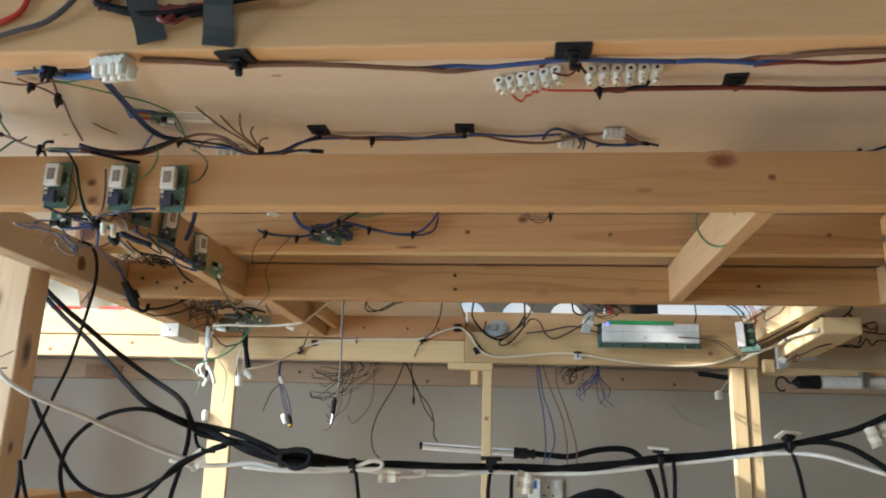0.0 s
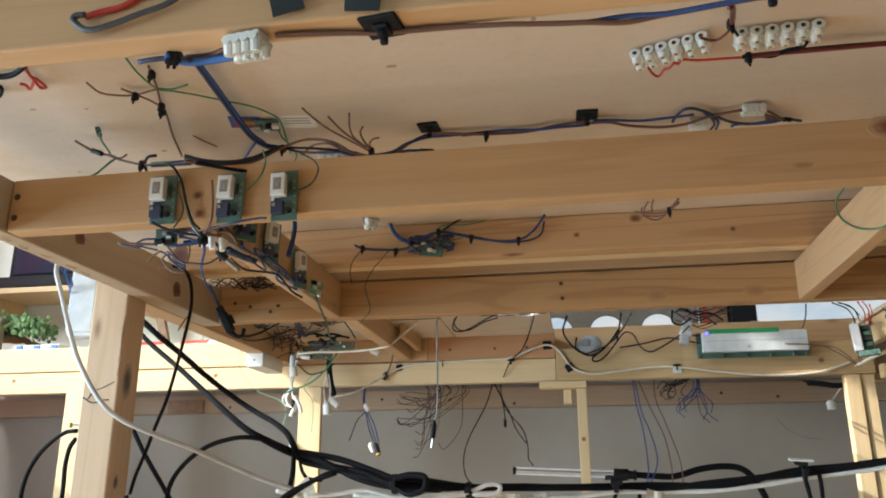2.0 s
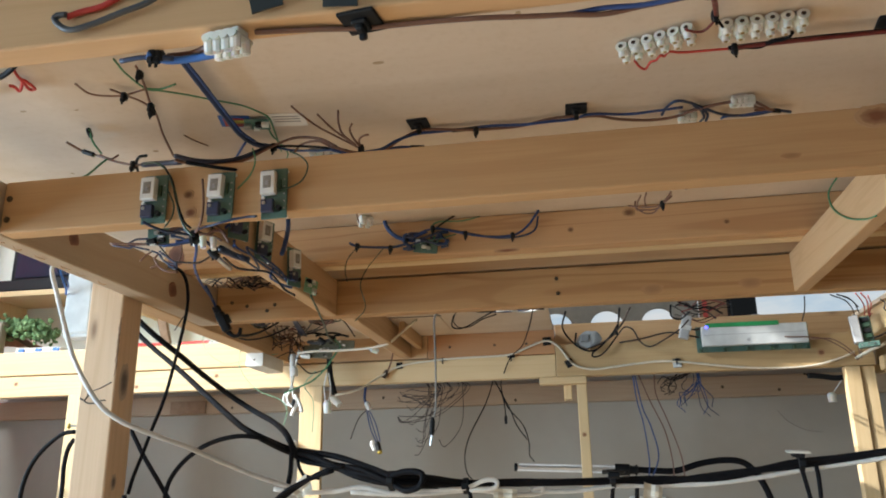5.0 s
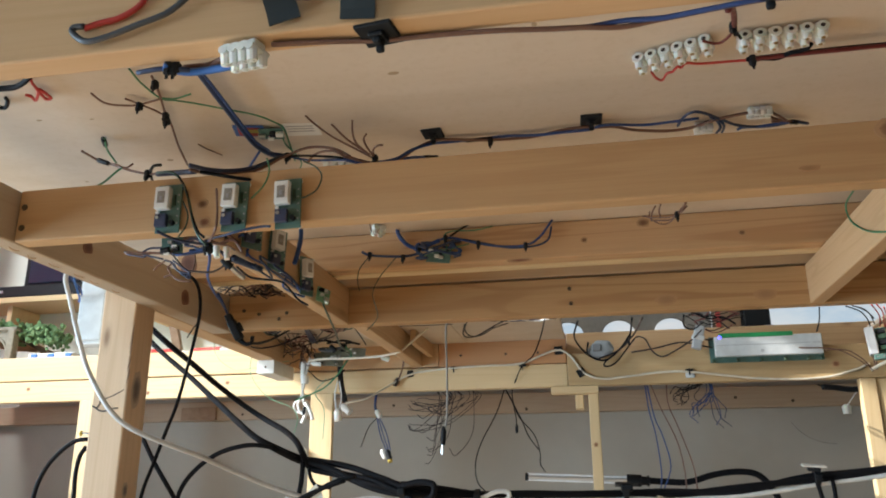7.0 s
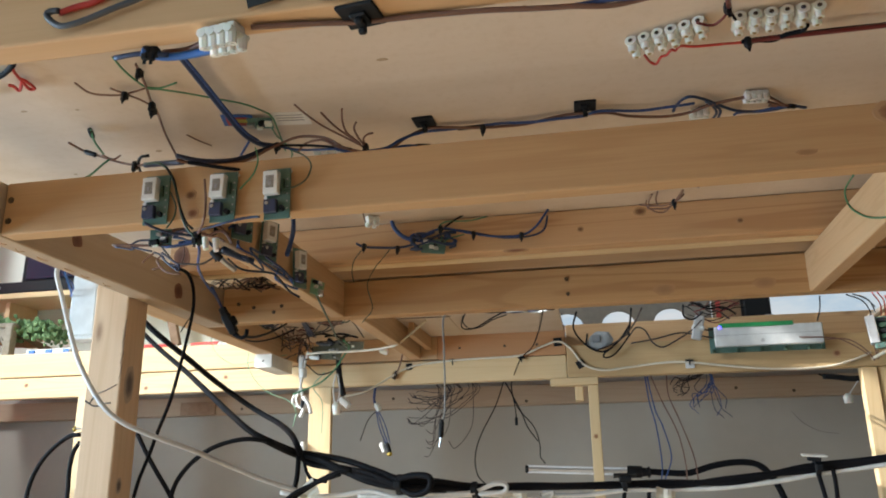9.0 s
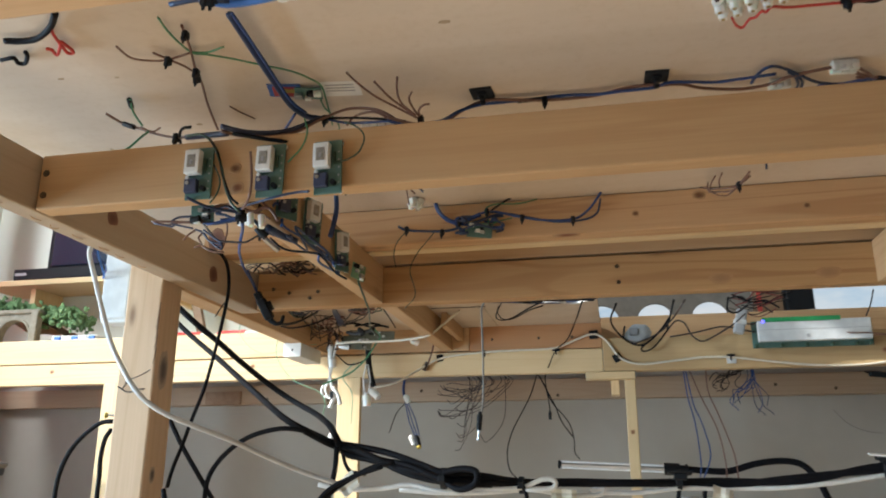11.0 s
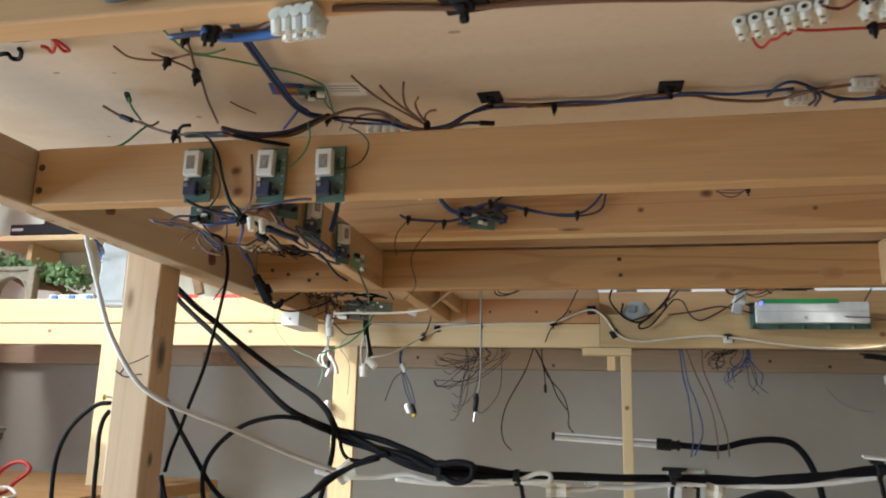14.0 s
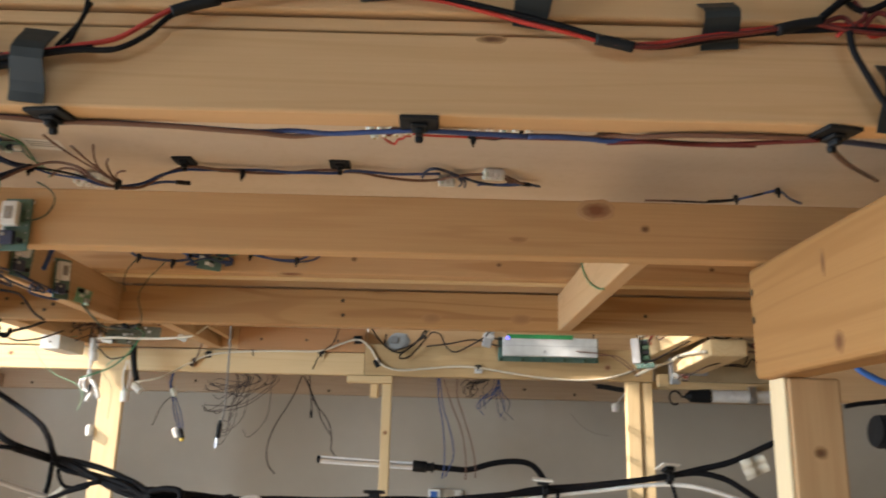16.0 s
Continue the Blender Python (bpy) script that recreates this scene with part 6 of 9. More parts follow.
tube("wire", [(-0.482, 0.69, 1.006), (-0.47, 0.69, 1.003), (-0.456, 0.69, 1.004), (-0.443, 0.69, 1.003), (-0.428, 0.69, 1.002)], 0.0009, brown, h)
tube("wire", [(-0.481, 0.69, 1.005), (-0.468, 0.69, 1.002), (-0.464, 0.69, 1.001), (-0.462, 0.69, 1.002), (-0.465, 0.69, 1.004), (-0.459, 0.69, 1.002), (-0.444, 0.69, 0.998)], 0.0009, dark_loom, h)
tube("wire", [(-0.465, 0.69, 1.006), (-0.458, 0.69, 1.009), (-0.449, 0.69, 1.009), (-0.439, 0.69, 1.01), (-0.427, 0.69, 1.012), (-0.415, 0.69, 1.016), (-0.405, 0.69, 1.01)], 0.001, dark_loom, h)
tube("wire", [(-0.442, 0.69, 0.997), (-0.435, 0.69, 0.994), (-0.43, 0.69, 0.988), (-0.42, 0.69, 0.98), (-0.416, 0.69, 0.978), (-0.416, 0.69, 0.982), (-0.423, 0.69, 0.984), (-0.429, 0.69, 0.987), (-0.433, 0.69, 0.993)], 0.0009, dark_loom, h)
tube("wire", [(-0.452, 0.69, 0.988), (-0.447, 0.69, 0.993), (-0.442, 0.69, 0.996)], 0.0009, brown, h)
tube("wire", [(-0.441, 0.69, 0.981), (-0.437, 0.69, 0.982), (-0.435, 0.69, 0.984), (-0.438, 0.69, 0.989), (-0.435, 0.69, 0.993)], 0.0009, brown, h)
tube("wire", [(-0.435, 0.69, 0.983), (-0.426, 0.69, 0.977), (-0.414, 0.69, 0.975)], 0.001, brown, h)
tube("wire", [(-0.435, 0.69, 1.002), (-0.428, 0.69, 0.994), (-0.42, 0.69, 0.986), (-0.409, 0.69, 0.984), (-0.394, 0.69, 0.983), (-0.382, 0.69, 0.989)], 0.0009, dark_brown, h)
tube("wire", [(-0.413, 0.69, 1.002), (-0.412, 0.69, 0.993), (-0.414, 0.69, 0.984)], 0.0008, brown, h)
tube("wire", [(-0.435, 0.69, 1.002), (-0.423, 0.69, 1.001), (-0.412, 0.69, 1.002), (-0.402, 0.69, 1.003)], 0.0012, dark_blue, h)
tube("wire", [(-0.424, 0.69, 1.01), (-0.415, 0.69, 1.008), (-0.408, 0.69, 1.005), (-0.402, 0.69, 1.005)], 0.0012, dark_blue, h)
tube("wire", [(-0.434, 0.69, 0.996), (-0.423, 0.69, 0.988), (-0.416, 0.69, 0.983), (-0.42, 0.69, 0.98)], 0.001, dark_loom, h)
tube("tape_wrap", [(-0.445, 0.688, 1.005), (-0.441, 0.688, 1.005), (-0.437, 0.688, 1.006)], 0.0032, black_plastic, h)
tube("stand_off", [(-0.403, 0.735, 1.004), (-0.399, 0.745, 0.999), (-0.394, 0.755, 0.994)], 0.0024, steel, h)
tube("sleeve", [(-0.387, 0.715, 1.003), (-0.387, 0.73, 1.004), (-0.388, 0.75, 1.006), (-0.384, 0.77, 1.007)], 0.0032, dark_blue, h)
tube("tape_wrap", [(-0.403, 0.69, 1.008), (-0.4, 0.69, 1.006), (-0.397, 0.69, 1.003)], 0.0042, black_plastic, h)
tube("tape_wrap", [(-0.395, 0.7, 1.017), (-0.391, 0.7, 1.017), (-0.388, 0.7, 1.015)], 0.0034, black_plastic, h)
tube("tape_wrap", [(-0.391, 0.71, 1.002), (-0.39, 0.71, 0.999), (-0.389, 0.71, 0.997)], 0.0034, black_plastic, h)
tube("wire", [(-0.396, 0.69, 1.011), (-0.389, 0.69, 1.009), (-0.382, 0.69, 1.012), (-0.375, 0.69, 1.011), (-0.37, 0.69, 1.005), (-0.367, 0.69, 1)], 0.0014, brown, h)
tube("wire", [(-0.404, 0.69, 1.018), (-0.398, 0.69, 1.013), (-0.391, 0.69, 1.009), (-0.382, 0.69, 1.007), (-0.374, 0.69, 1.002)], 0.0009, brown, h)
tube("wire", [(-0.401, 0.69, 1.007), (-0.403, 0.7, 0.999), (-0.425, 0.74, 0.998), (-0.465, 0.82, 1.012), (-0.509, 0.92, 1.026), (-0.538, 1, 1.032), (-0.547, 1.03, 1.03)], 0.0014, blue, h)
tube("wire", [(-0.377, 0.652, 1.047), (-0.374, 0.651, 1.026), (-0.375, 0.652, 1.009), (-0.389, 0.67, 1.005)], 0.0011, brown, h)
tube("wire", [(-0.409, 0.653, 1.054), (-0.402, 0.653, 1.036), (-0.397, 0.653, 1.018), (-0.391, 0.653, 1.005), (-0.383, 0.653, 0.996)], 0.0011, dark_green, h)
tube("wire", [(-0.401, 0.69, 1.01), (-0.393, 0.7, 1.005), (-0.395, 0.72, 1.004), (-0.4, 0.75, 1.009), (-0.401, 0.78, 1.014), (-0.406, 0.84, 1.026), (-0.403, 0.87, 1.036), (-0.393, 0.87, 1.042)], 0.0015, dark_blue, h)
tube("wire", [(-0.393, 0.72, 1.005), (-0.395, 0.75, 1.009), (-0.398, 0.8, 1.018), (-0.4, 0.85, 1.032), (-0.394, 0.87, 1.045)], 0.0014, blue, h)
tube("wire", [(-0.396, 0.69, 1.018), (-0.391, 0.7, 1.023), (-0.388, 0.71, 1.022), (-0.39, 0.73, 1.022), (-0.391, 0.74, 1.022)], 0.0011, brown, h)
tube("wire", [(-0.405, 0.76, 1.008), (-0.389, 0.76, 0.996), (-0.361, 0.76, 0.991), (-0.352, 0.76, 0.986), (-0.34, 0.76, 0.972), (-0.329, 0.76, 0.965)], 0.0011, black_cable, h)
for k, (x, y, z) in enumerate(((-0.3840, 0.6765, 0.9955), (-0.3750, 0.678, 0.9940))):
    cap = rod(bmesh.new(), (x, y - 0.002, z + 0.006), (x + 0.002, y - 0.004, z - 0.005), 0.0032, 0.0024, 12, True)
    part("wire_cap", cap, milky_plastic, h, "milky push-on wire cap")
tube("tape_wrap", [(-0.381, 0.682, 0.992), (-0.378, 0.684, 0.988), (-0.374, 0.686, 0.985)], 0.0032, black_plastic, h)
tie(h, (-0.401, 0.69, 1.009), 0.0042, black_plastic)
tie(h, (-0.395, 0.72, 1.002), 0.0038, black_plastic)
tie(h, (-0.4, 0.72, 1.027), 0.0038, black_plastic)

h = thing("wire_loom", "dark blue loom running behind the cross beam", "wire loom")
tube("sleeve", [(-0.416, 0.865, 1.102), (-0.401, 0.869, 1.102), (-0.381, 0.875, 1.102), (-0.358, 0.88, 1.102), (-0.339, 0.878, 1.102), (-0.322, 0.875, 1.102), (-0.309, 0.872, 1.102)], 0.0024, black_plastic, h)
tube("wire", [(-0.382, 0.876, 1.1), (-0.362, 0.882, 1.1), (-0.341, 0.877, 1.1), (-0.322, 0.875, 1.1), (-0.3, 0.872, 1.1)], 0.003, dark_blue, h)
tube("wire", [(-0.372, 0.84, 1.081), (-0.372, 0.844, 1.064), (-0.372, 0.837, 1.044), (-0.372, 0.829, 1.029)], 0.0026, blue, h)
tube("wire", [(-0.301, 0.868, 1.104), (-0.28, 0.876, 1.104), (-0.256, 0.882, 1.104), (-0.236, 0.878, 1.104), (-0.216, 0.865, 1.104)], 0.0022, black_cable, h)
tube("wire", [(-0.308, 0.866, 1.1), (-0.3, 0.882, 1.1), (-0.295, 0.908, 1.1)], 0.0012, blue, h)
tube("wire", [(-0.306, 0.869, 1.1), (-0.313, 0.906, 1.1), (-0.321, 0.946, 1.1)], 0.001, brown, h)
tube("wire", [(-0.306, 0.869, 1.1), (-0.307, 0.897, 1.1), (-0.306, 0.913, 1.1)], 0.001, brown, h)
tie(h, (-0.307, 0.865, 1.1), 0.004, black_plastic)
tie(h, (-0.374, 0.879, 1.1), 0.004, black_plastic)
tie(h, (-0.383, 0.869, 1.1), 0.004, black_plastic)
tangle(h, (-0.405, 0.72, 1.018), (0.05, 0.05, 0.02), 5, (dark_blue, blue, dark_loom, brown), 13, 0.0012)
tangle(h, (-0.378, 0.82, 1.010), (0.016, 0.16, 0.016), 6, (dark_blue, blue, dark_loom, dark_blue), 14, 0.0012)

h = thing("wire_harness", "blue and green wires tied along the stiffening batten", "wire harness")
tube("sleeve", [(-0.297, 0.978, 1.113), (-0.293, 0.978, 1.101), (-0.282, 0.978, 1.089), (-0.268, 0.978, 1.084), (-0.255, 0.978, 1.088), (-0.242, 0.978, 1.093)], 0.0026, blue, h)
tube("wire", [(-0.242, 0.978, 1.094), (-0.226, 0.978, 1.095), (-0.194, 0.978, 1.086), (-0.163, 0.978, 1.08), (-0.134, 0.978, 1.08), (-0.118, 0.978, 1.089), (-0.106, 0.978, 1.104), (-0.102, 0.978, 1.11)], 0.0014, blue, h)
tube("wire", [(-0.233, 0.978, 1.095), (-0.212, 0.978, 1.092), (-0.184, 0.978, 1.085), (-0.156, 0.978, 1.078), (-0.125, 0.978, 1.078), (-0.108, 0.978, 1.085), (-0.103, 0.978, 1.102)], 0.0012, dark_blue, h)
tube("wire", [(-0.229, 0.978, 1.097), (-0.215, 0.978, 1.106), (-0.203, 0.978, 1.112)], 0.0011, black_cable, h)
tube("wire", [(-0.342, 0.978, 1.084), (-0.331, 0.978, 1.079), (-0.306, 0.978, 1.076), (-0.284, 0.978, 1.075), (-0.266, 0.978, 1.078)], 0.0016, dark_blue, h)
tube("wire", [(-0.266, 0.978, 1.077), (-0.248, 0.978, 1.071), (-0.233, 0.978, 1.082), (-0.237, 0.978, 1.097), (-0.226, 0.978, 1.104), (-0.198, 0.978, 1.103), (-0.175, 0.978, 1.107)], 0.0008, green, h)
tube("wire", [(-0.233, 0.978, 1.071), (-0.226, 0.978, 1.081), (-0.205, 0.978, 1.086)], 0.0008, green, h)
tube("wire", [(-0.333, 0.978, 1.077), (-0.344, 0.978, 1.063), (-0.347, 0.978, 1.048), (-0.344, 0.978, 1.034)], 0.0006, dark_green, h)
tube("wire", [(-0.298, 0.978, 1.074), (-0.309, 0.978, 1.061), (-0.318, 0.978, 1.05), (-0.327, 0.978, 1.029), (-0.32, 0.978, 1), (-0.333, 0.978, 0.983)], 0.0006, dark_green, h)
tie(h, (-0.331, 0.976, 1.079), 0.0035, black_plastic)
tie(h, (-0.288, 0.976, 1.073), 0.0035, black_plastic)
tie(h, (-0.193, 0.976, 1.085), 0.0035, black_plastic)
tie(h, (-0.135, 0.976, 1.079), 0.0035, black_plastic)
tie(h, (-0.267, 0.976, 1.085), 0.0035, black_plastic)
tie(h, (-0.234, 0.976, 1.095), 0.0035, black_plastic)
tangle(h, (-0.243, 0.975, 1.080), (0.055, 0.010, 0.020), 9, (dark_blue, blue, dark_loom), 31, 0.0012)

h = thing("wire_harness", "short brown wires tied together at the stiffening batten", "wire harness")
tube("wire", [(0.004, 0.955, 1.099), (0.012, 0.949, 1.095), (0.02, 0.943, 1.092), (0.031, 0.935, 1.089), (0.039, 0.925, 1.088)], 0.0009, brown, h)
tube("wire", [(0.012, 0.956, 1.096), (0.017, 0.946, 1.088), (0.023, 0.946, 1.085), (0.031, 0.944, 1.085), (0.039, 0.922, 1.087)], 0.0009, brown, h)
tube("wire", [(0.013, 0.957, 1.094), (0.022, 0.945, 1.089), (0.032, 0.939, 1.087), (0.039, 0.927, 1.088)], 0.0009, brown, h)
tube("wire", [(0.021, 0.907, 1.096), (0.02, 0.925, 1.094), (0.022, 0.937, 1.091)], 0.0009, brown, h)
tube("wire", [(0.016, 0.92, 1.098), (0.013, 0.932, 1.095), (0.013, 0.948, 1.094)], 0.0009, brown, h)
tube("wire", [(0.011, 0.941, 1.099), (0.011, 0.949, 1.096), (0.014, 0.95, 1.093)], 0.0009, brown, h)
tube("wire", [(0.039, 0.925, 1.088), (0.044, 0.915, 1.091), (0.047, 0.904, 1.094)], 0.0012, brown, h)
tube("wire", [(0.039, 0.925, 1.088), (0.045, 0.916, 1.09), (0.049, 0.913, 1.093)], 0.0012, brown, h)
tube("wire", [(0.039, 0.929, 1.088), (0.043, 0.921, 1.092), (0.047, 0.908, 1.094)], 0.0012, brown, h)
tie(h, (0.039, 0.925, 1.088), 0.0036, black_plastic)

h = thing("wire_end", "dark taped wires lying against the plywood", "wire")
tube("tape_wrap", [(0.053, 0.881, 1.099), (0.053, 0.871, 1.099), (0.06, 0.867, 1.099), (0.071, 0.866, 1.099), (0.083, 0.867, 1.099)], 0.0026, dark_brown, h)
tube("wire", [(0.067, 0.887, 1.099), (0.069, 0.881, 1.099), (0.075, 0.876, 1.099), (0.085, 0.874, 1.099)], 0.0026, black_cable, h)
tube("wire", [(0.059, 0.867, 1.098), (0.06, 0.884, 1.098), (0.063, 0.901, 1.095)], 0.0012, dark_loom, h)

h = thing("wire_end", "green wire looped over the joist", "wire")
tube("wire", [(0.204, 0.858, 1.08), (0.204, 0.891, 1.075), (0.204, 0.884, 1.055), (0.203, 0.845, 1.032), (0.204, 0.804, 1.017), (0.204, 0.776, 1.011)], 0.0009, green, h)

h = thing("power_lead", "black power lead with moulded plug hanging at the side rail", "power lead")
tube("wire", [(-0.567, 0.942, 1.058), (-0.563, 0.964, 1.058), (-0.56, 0.977, 1.045), (-0.56, 0.984, 1.018), (-0.565, 0.985, 0.982), (-0.57, 0.98, 0.939), (-0.575, 0.973, 0.898), (-0.58, 0.961, 0.863), (-0.585, 0.95, 0.828), (-0.59, 0.944, 0.804), (-0.59, 0.936, 0.784)], 0.0021, black_cable, h)

tube("tie_tail", [(-0.5605, 0.981, 1.003), (-0.5655, 0.981, 0.997), (-0.5735, 0.981, 0.984)], 0.0008, black_plastic, h)

h = thing("power_adapter", "black moulded inline connector hanging on blue wires", "connector")
tube("wire", [(-0.545, 1, 1.046), (-0.545, 1.02, 1.034), (-0.544, 1.035, 1.021), (-0.538, 1.035, 1.011)], 0.0018, blue, h)
tube("wire", [(-0.527, 1.035, 0.993), (-0.518, 1.035, 0.984), (-0.51, 1.035, 0.985), (-0.508, 1.035, 0.994)], 0.0026, black_cable, h)
tube("wire", [(-0.517, 1.05, 0.983), (-0.501, 1.05, 0.98), (-0.474, 1.05, 0.984), (-0.447, 1.05, 0.994)], 0.0011, black_cable, h)
tube("wire", [(-0.566, 1.06, 1.06), (-0.555, 1.06, 1.071), (-0.541, 1.06, 1.071), (-0.526, 1.06, 1.058), (-0.519, 1.06, 1.054)], 0.0012, black_cable, h)

bundle = thing("cable_bundle", "thick bundle of black and white mains cables tied together", "cable bundle")
tube("cable", [(-0.645, 1.008, 1.008), (-0.615, 1.013, 0.982), (-0.594, 1.038, 0.961), (-0.583, 1.085, 0.941), (-0.561, 1.13, 0.916), (-0.527, 1.137, 0.894), (-0.482, 1.097, 0.875), (-0.444, 1.045, 0.857), (-0.426, 1.022, 0.841), (-0.419, 1.035, 0.823), (-0.383, 1.025, 0.815), (-0.337, 1, 0.804), (-0.302, 0.99, 0.798), (-0.272, 0.99, 0.793), (-0.239, 1.01, 0.791)], 0.0039, black_cable, bundle)
tube("cable", [(-0.77, 1.198, 1.039), (-0.723, 1.188, 1.002), (-0.659, 1.153, 0.962), (-0.581, 1.082, 0.918), (-0.517, 1.023, 0.882), (-0.475, 0.988, 0.859), (-0.451, 0.988, 0.847), (-0.432, 1.03, 0.835), (-0.387, 1.02, 0.821), (-0.337, 1, 0.801), (-0.298, 0.99, 0.792), (-0.262, 0.99, 0.789), (-0.239, 1.01, 0.788)], 0.0039, black_cable, bundle)
tube("cable", [(-0.437, 1.04, 0.835), (-0.394, 1.03, 0.829), (-0.359, 1.02, 0.822), (-0.314, 1, 0.808), (-0.286, 0.98, 0.8), (-0.249, 1, 0.797), (-0.211, 1.027, 0.791), (-0.155, 1.04, 0.789), (-0.097, 1.05, 0.789), (-0.033, 1.072, 0.789), (0.026, 1.08, 0.788), (0.077, 1.08, 0.794), (0.135, 1.08, 0.8), (0.193, 1.083, 0.805), (0.25, 1.08, 0.813), (0.303, 1.065, 0.822), (0.342, 1.056, 0.829), (0.374, 1.05, 0.833), (0.403, 1.04, 0.827), (0.424, 1.03, 0.814), (0.456, 1.02, 0.79)], 0.0038, black_cable, bundle)
tube("cable", [(-0.441, 0.96, 0.845), (-0.433, 1.03, 0.832), (-0.385, 1.03, 0.817), (-0.329, 1, 0.807), (-0.286, 0.98, 0.793), (-0.248, 1, 0.79), (-0.211, 1.027, 0.789), (-0.155, 1.04, 0.791), (-0.097, 1.05, 0.79), (-0.033, 1.072, 0.791), (0.011, 1.08, 0.792), (0.063, 1.08, 0.791), (0.106, 1.08, 0.793), (0.172, 1.083, 0.807), (0.236, 1.08, 0.813), (0.296, 1.065, 0.821), (0.338, 1.056, 0.828), (0.375, 1.05, 0.837), (0.412, 1.04, 0.847), (0.448, 1.03, 0.864), (0.479, 1.02, 0.88)], 0.0039, black_cable, bundle)
tube("cable", [(-0.285, 0.98, 0.791), (-0.268, 0.97, 0.783), (-0.25, 0.965, 0.788), (-0.248, 0.965, 0.801), (-0.266, 0.97, 0.804), (-0.286, 0.975, 0.8)], 0.0036, black_cable, bundle)
tube("cable", [(-0.437, 1, 0.787), (-0.407, 1, 0.782), (-0.363, 1, 0.783), (-0.327, 1, 0.787), (-0.29, 1, 0.78), (-0.25, 1.01, 0.783), (-0.209, 1.02, 0.784), (-0.184, 1.02, 0.793), (-0.17, 1.02, 0.792), (-0.173, 1.02, 0.784), (-0.202, 1.02, 0.782)], 0.0027, white_cable, bundle)
tube("cable", [(-0.341, 1, 0.782), (-0.298, 1, 0.779), (-0.25, 1.01, 0.779), (-0.196, 1.03, 0.782), (-0.154, 1.04, 0.776), (-0.123, 1.05, 0.777), (-0.118, 1.05, 0.784), (-0.13, 1.05, 0.78), (-0.083, 1.06, 0.779), (-0.033, 1.07, 0.784), (0.019, 1.08, 0.784), (0.077, 1.08, 0.785), (0.135, 1.08, 0.791), (0.193, 1.083, 0.8), (0.25, 1.08, 0.807), (0.302, 1.065, 0.815), (0.341, 1.055, 0.818), (0.376, 1.04, 0.815), (0.411, 1.03, 0.805), (0.456, 1.02, 0.79)], 0.0027, white_cable, bundle)
strap(bundle, (-0.287, 0.985, 0.794), 0.0115)
strap(bundle, (-0.207, 1.027, 0.787), 0.0095)
strap(bundle, (-0.034, 1.072, 0.791), 0.0095)
strap(bundle, (0.185, 1.083, 0.806), 0.0095)
strap(bundle, (0.339, 1.056, 0.827), 0.0095)

h = thing("mains_cable", "black mains cable hanging in a wide loop below the layout", "cable")
tube("wire", [(-0.44, 0.96, 0.845), (-0.466, 0.95, 0.847), (-0.501, 0.95, 0.839), (-0.528, 0.95, 0.822), (-0.546, 0.95, 0.8), (-0.551, 0.95, 0.777), (-0.547, 0.95, 0.754), (-0.537, 0.95, 0.735), (-0.511, 0.95, 0.71)], 0.0027, black_cable, h)
tube("wire", [(-0.623, 0.98, 0.864), (-0.596, 0.97, 0.83), (-0.566, 0.96, 0.797), (-0.54, 0.955, 0.767), (-0.516, 0.955, 0.75), (-0.483, 0.955, 0.743), (-0.448, 0.955, 0.752), (-0.416, 0.955, 0.771), (-0.393, 0.955, 0.788), (-0.363, 0.955, 0.804), (-0.336, 0.955, 0.811)], 0.0027, black_cable, h)
tube("wire", [(-0.508, 0.95, 0.691), (-0.463, 0.95, 0.724), (-0.432, 0.95, 0.754), (-0.408, 0.95, 0.781), (-0.381, 0.95, 0.795), (-0.347, 0.95, 0.806)], 0.0024, black_cable, h)
tube("wire", [(-0.424, 1.02, 0.83), (-0.425, 1.02, 0.805), (-0.431, 1.02, 0.776), (-0.438, 1.02, 0.748), (-0.44, 1.02, 0.728), (-0.441, 1.02, 0.687)], 0.0031, black_cable, h)
tube("wire", [(-0.416, 1.02, 0.821), (-0.412, 1.02, 0.809), (-0.404, 1.02, 0.801), (-0.387, 1.02, 0.799)], 0.0024, black_cable, h)
tube("wire", [(-0.573, 0.9, 0.783), (-0.57, 0.9, 0.767), (-0.57, 0.9, 0.749), (-0.571, 0.9, 0.73), (-0.567, 0.9, 0.694)], 0.0026, black_cable, h)
tube("wire", [(-0.572, 0.9, 0.78), (-0.566, 0.9, 0.761), (-0.556, 0.9, 0.737), (-0.542, 0.9, 0.701)], 0.0024, black_cable, h)

h = thing("mains_cable", "grey flat cable running from the wall box past the post", "cable")
tube("wire", [(-0.6735, 0.87, 1.053), (-0.6762, 0.87, 1.045), (-0.6755, 0.87, 1.035), (-0.666, 0.87, 1.011), (-0.65, 0.87, 0.97), (-0.632, 0.87, 0.93), (-0.601, 0.87, 0.886), (-0.577, 0.88, 0.864), (-0.548, 0.9, 0.849), (-0.518, 0.93, 0.835), (-0.491, 0.97, 0.818), (-0.457, 1, 0.801), (-0.418, 1.02, 0.787)], 0.0028, grey_white_cable, h)

h = thing("mains_cable", "black cables clipped behind the post by a yellow nail clip", "cable")
tube("wire", [(-0.68, 0.955, 0.858), (-0.696, 0.955, 0.856), (-0.715, 0.955, 0.843), (-0.731, 0.955, 0.825), (-0.741, 0.955, 0.802), (-0.744, 0.955, 0.776), (-0.742, 0.955, 0.735)], 0.0027, black_cable, h)
tube("wire", [(-0.68, 0.955, 0.849), (-0.687, 0.955, 0.838), (-0.69, 0.955, 0.818), (-0.689, 0.955, 0.795), (-0.689, 0.955, 0.773), (-0.687, 0.955, 0.735)], 0.0027, black_cable, h)

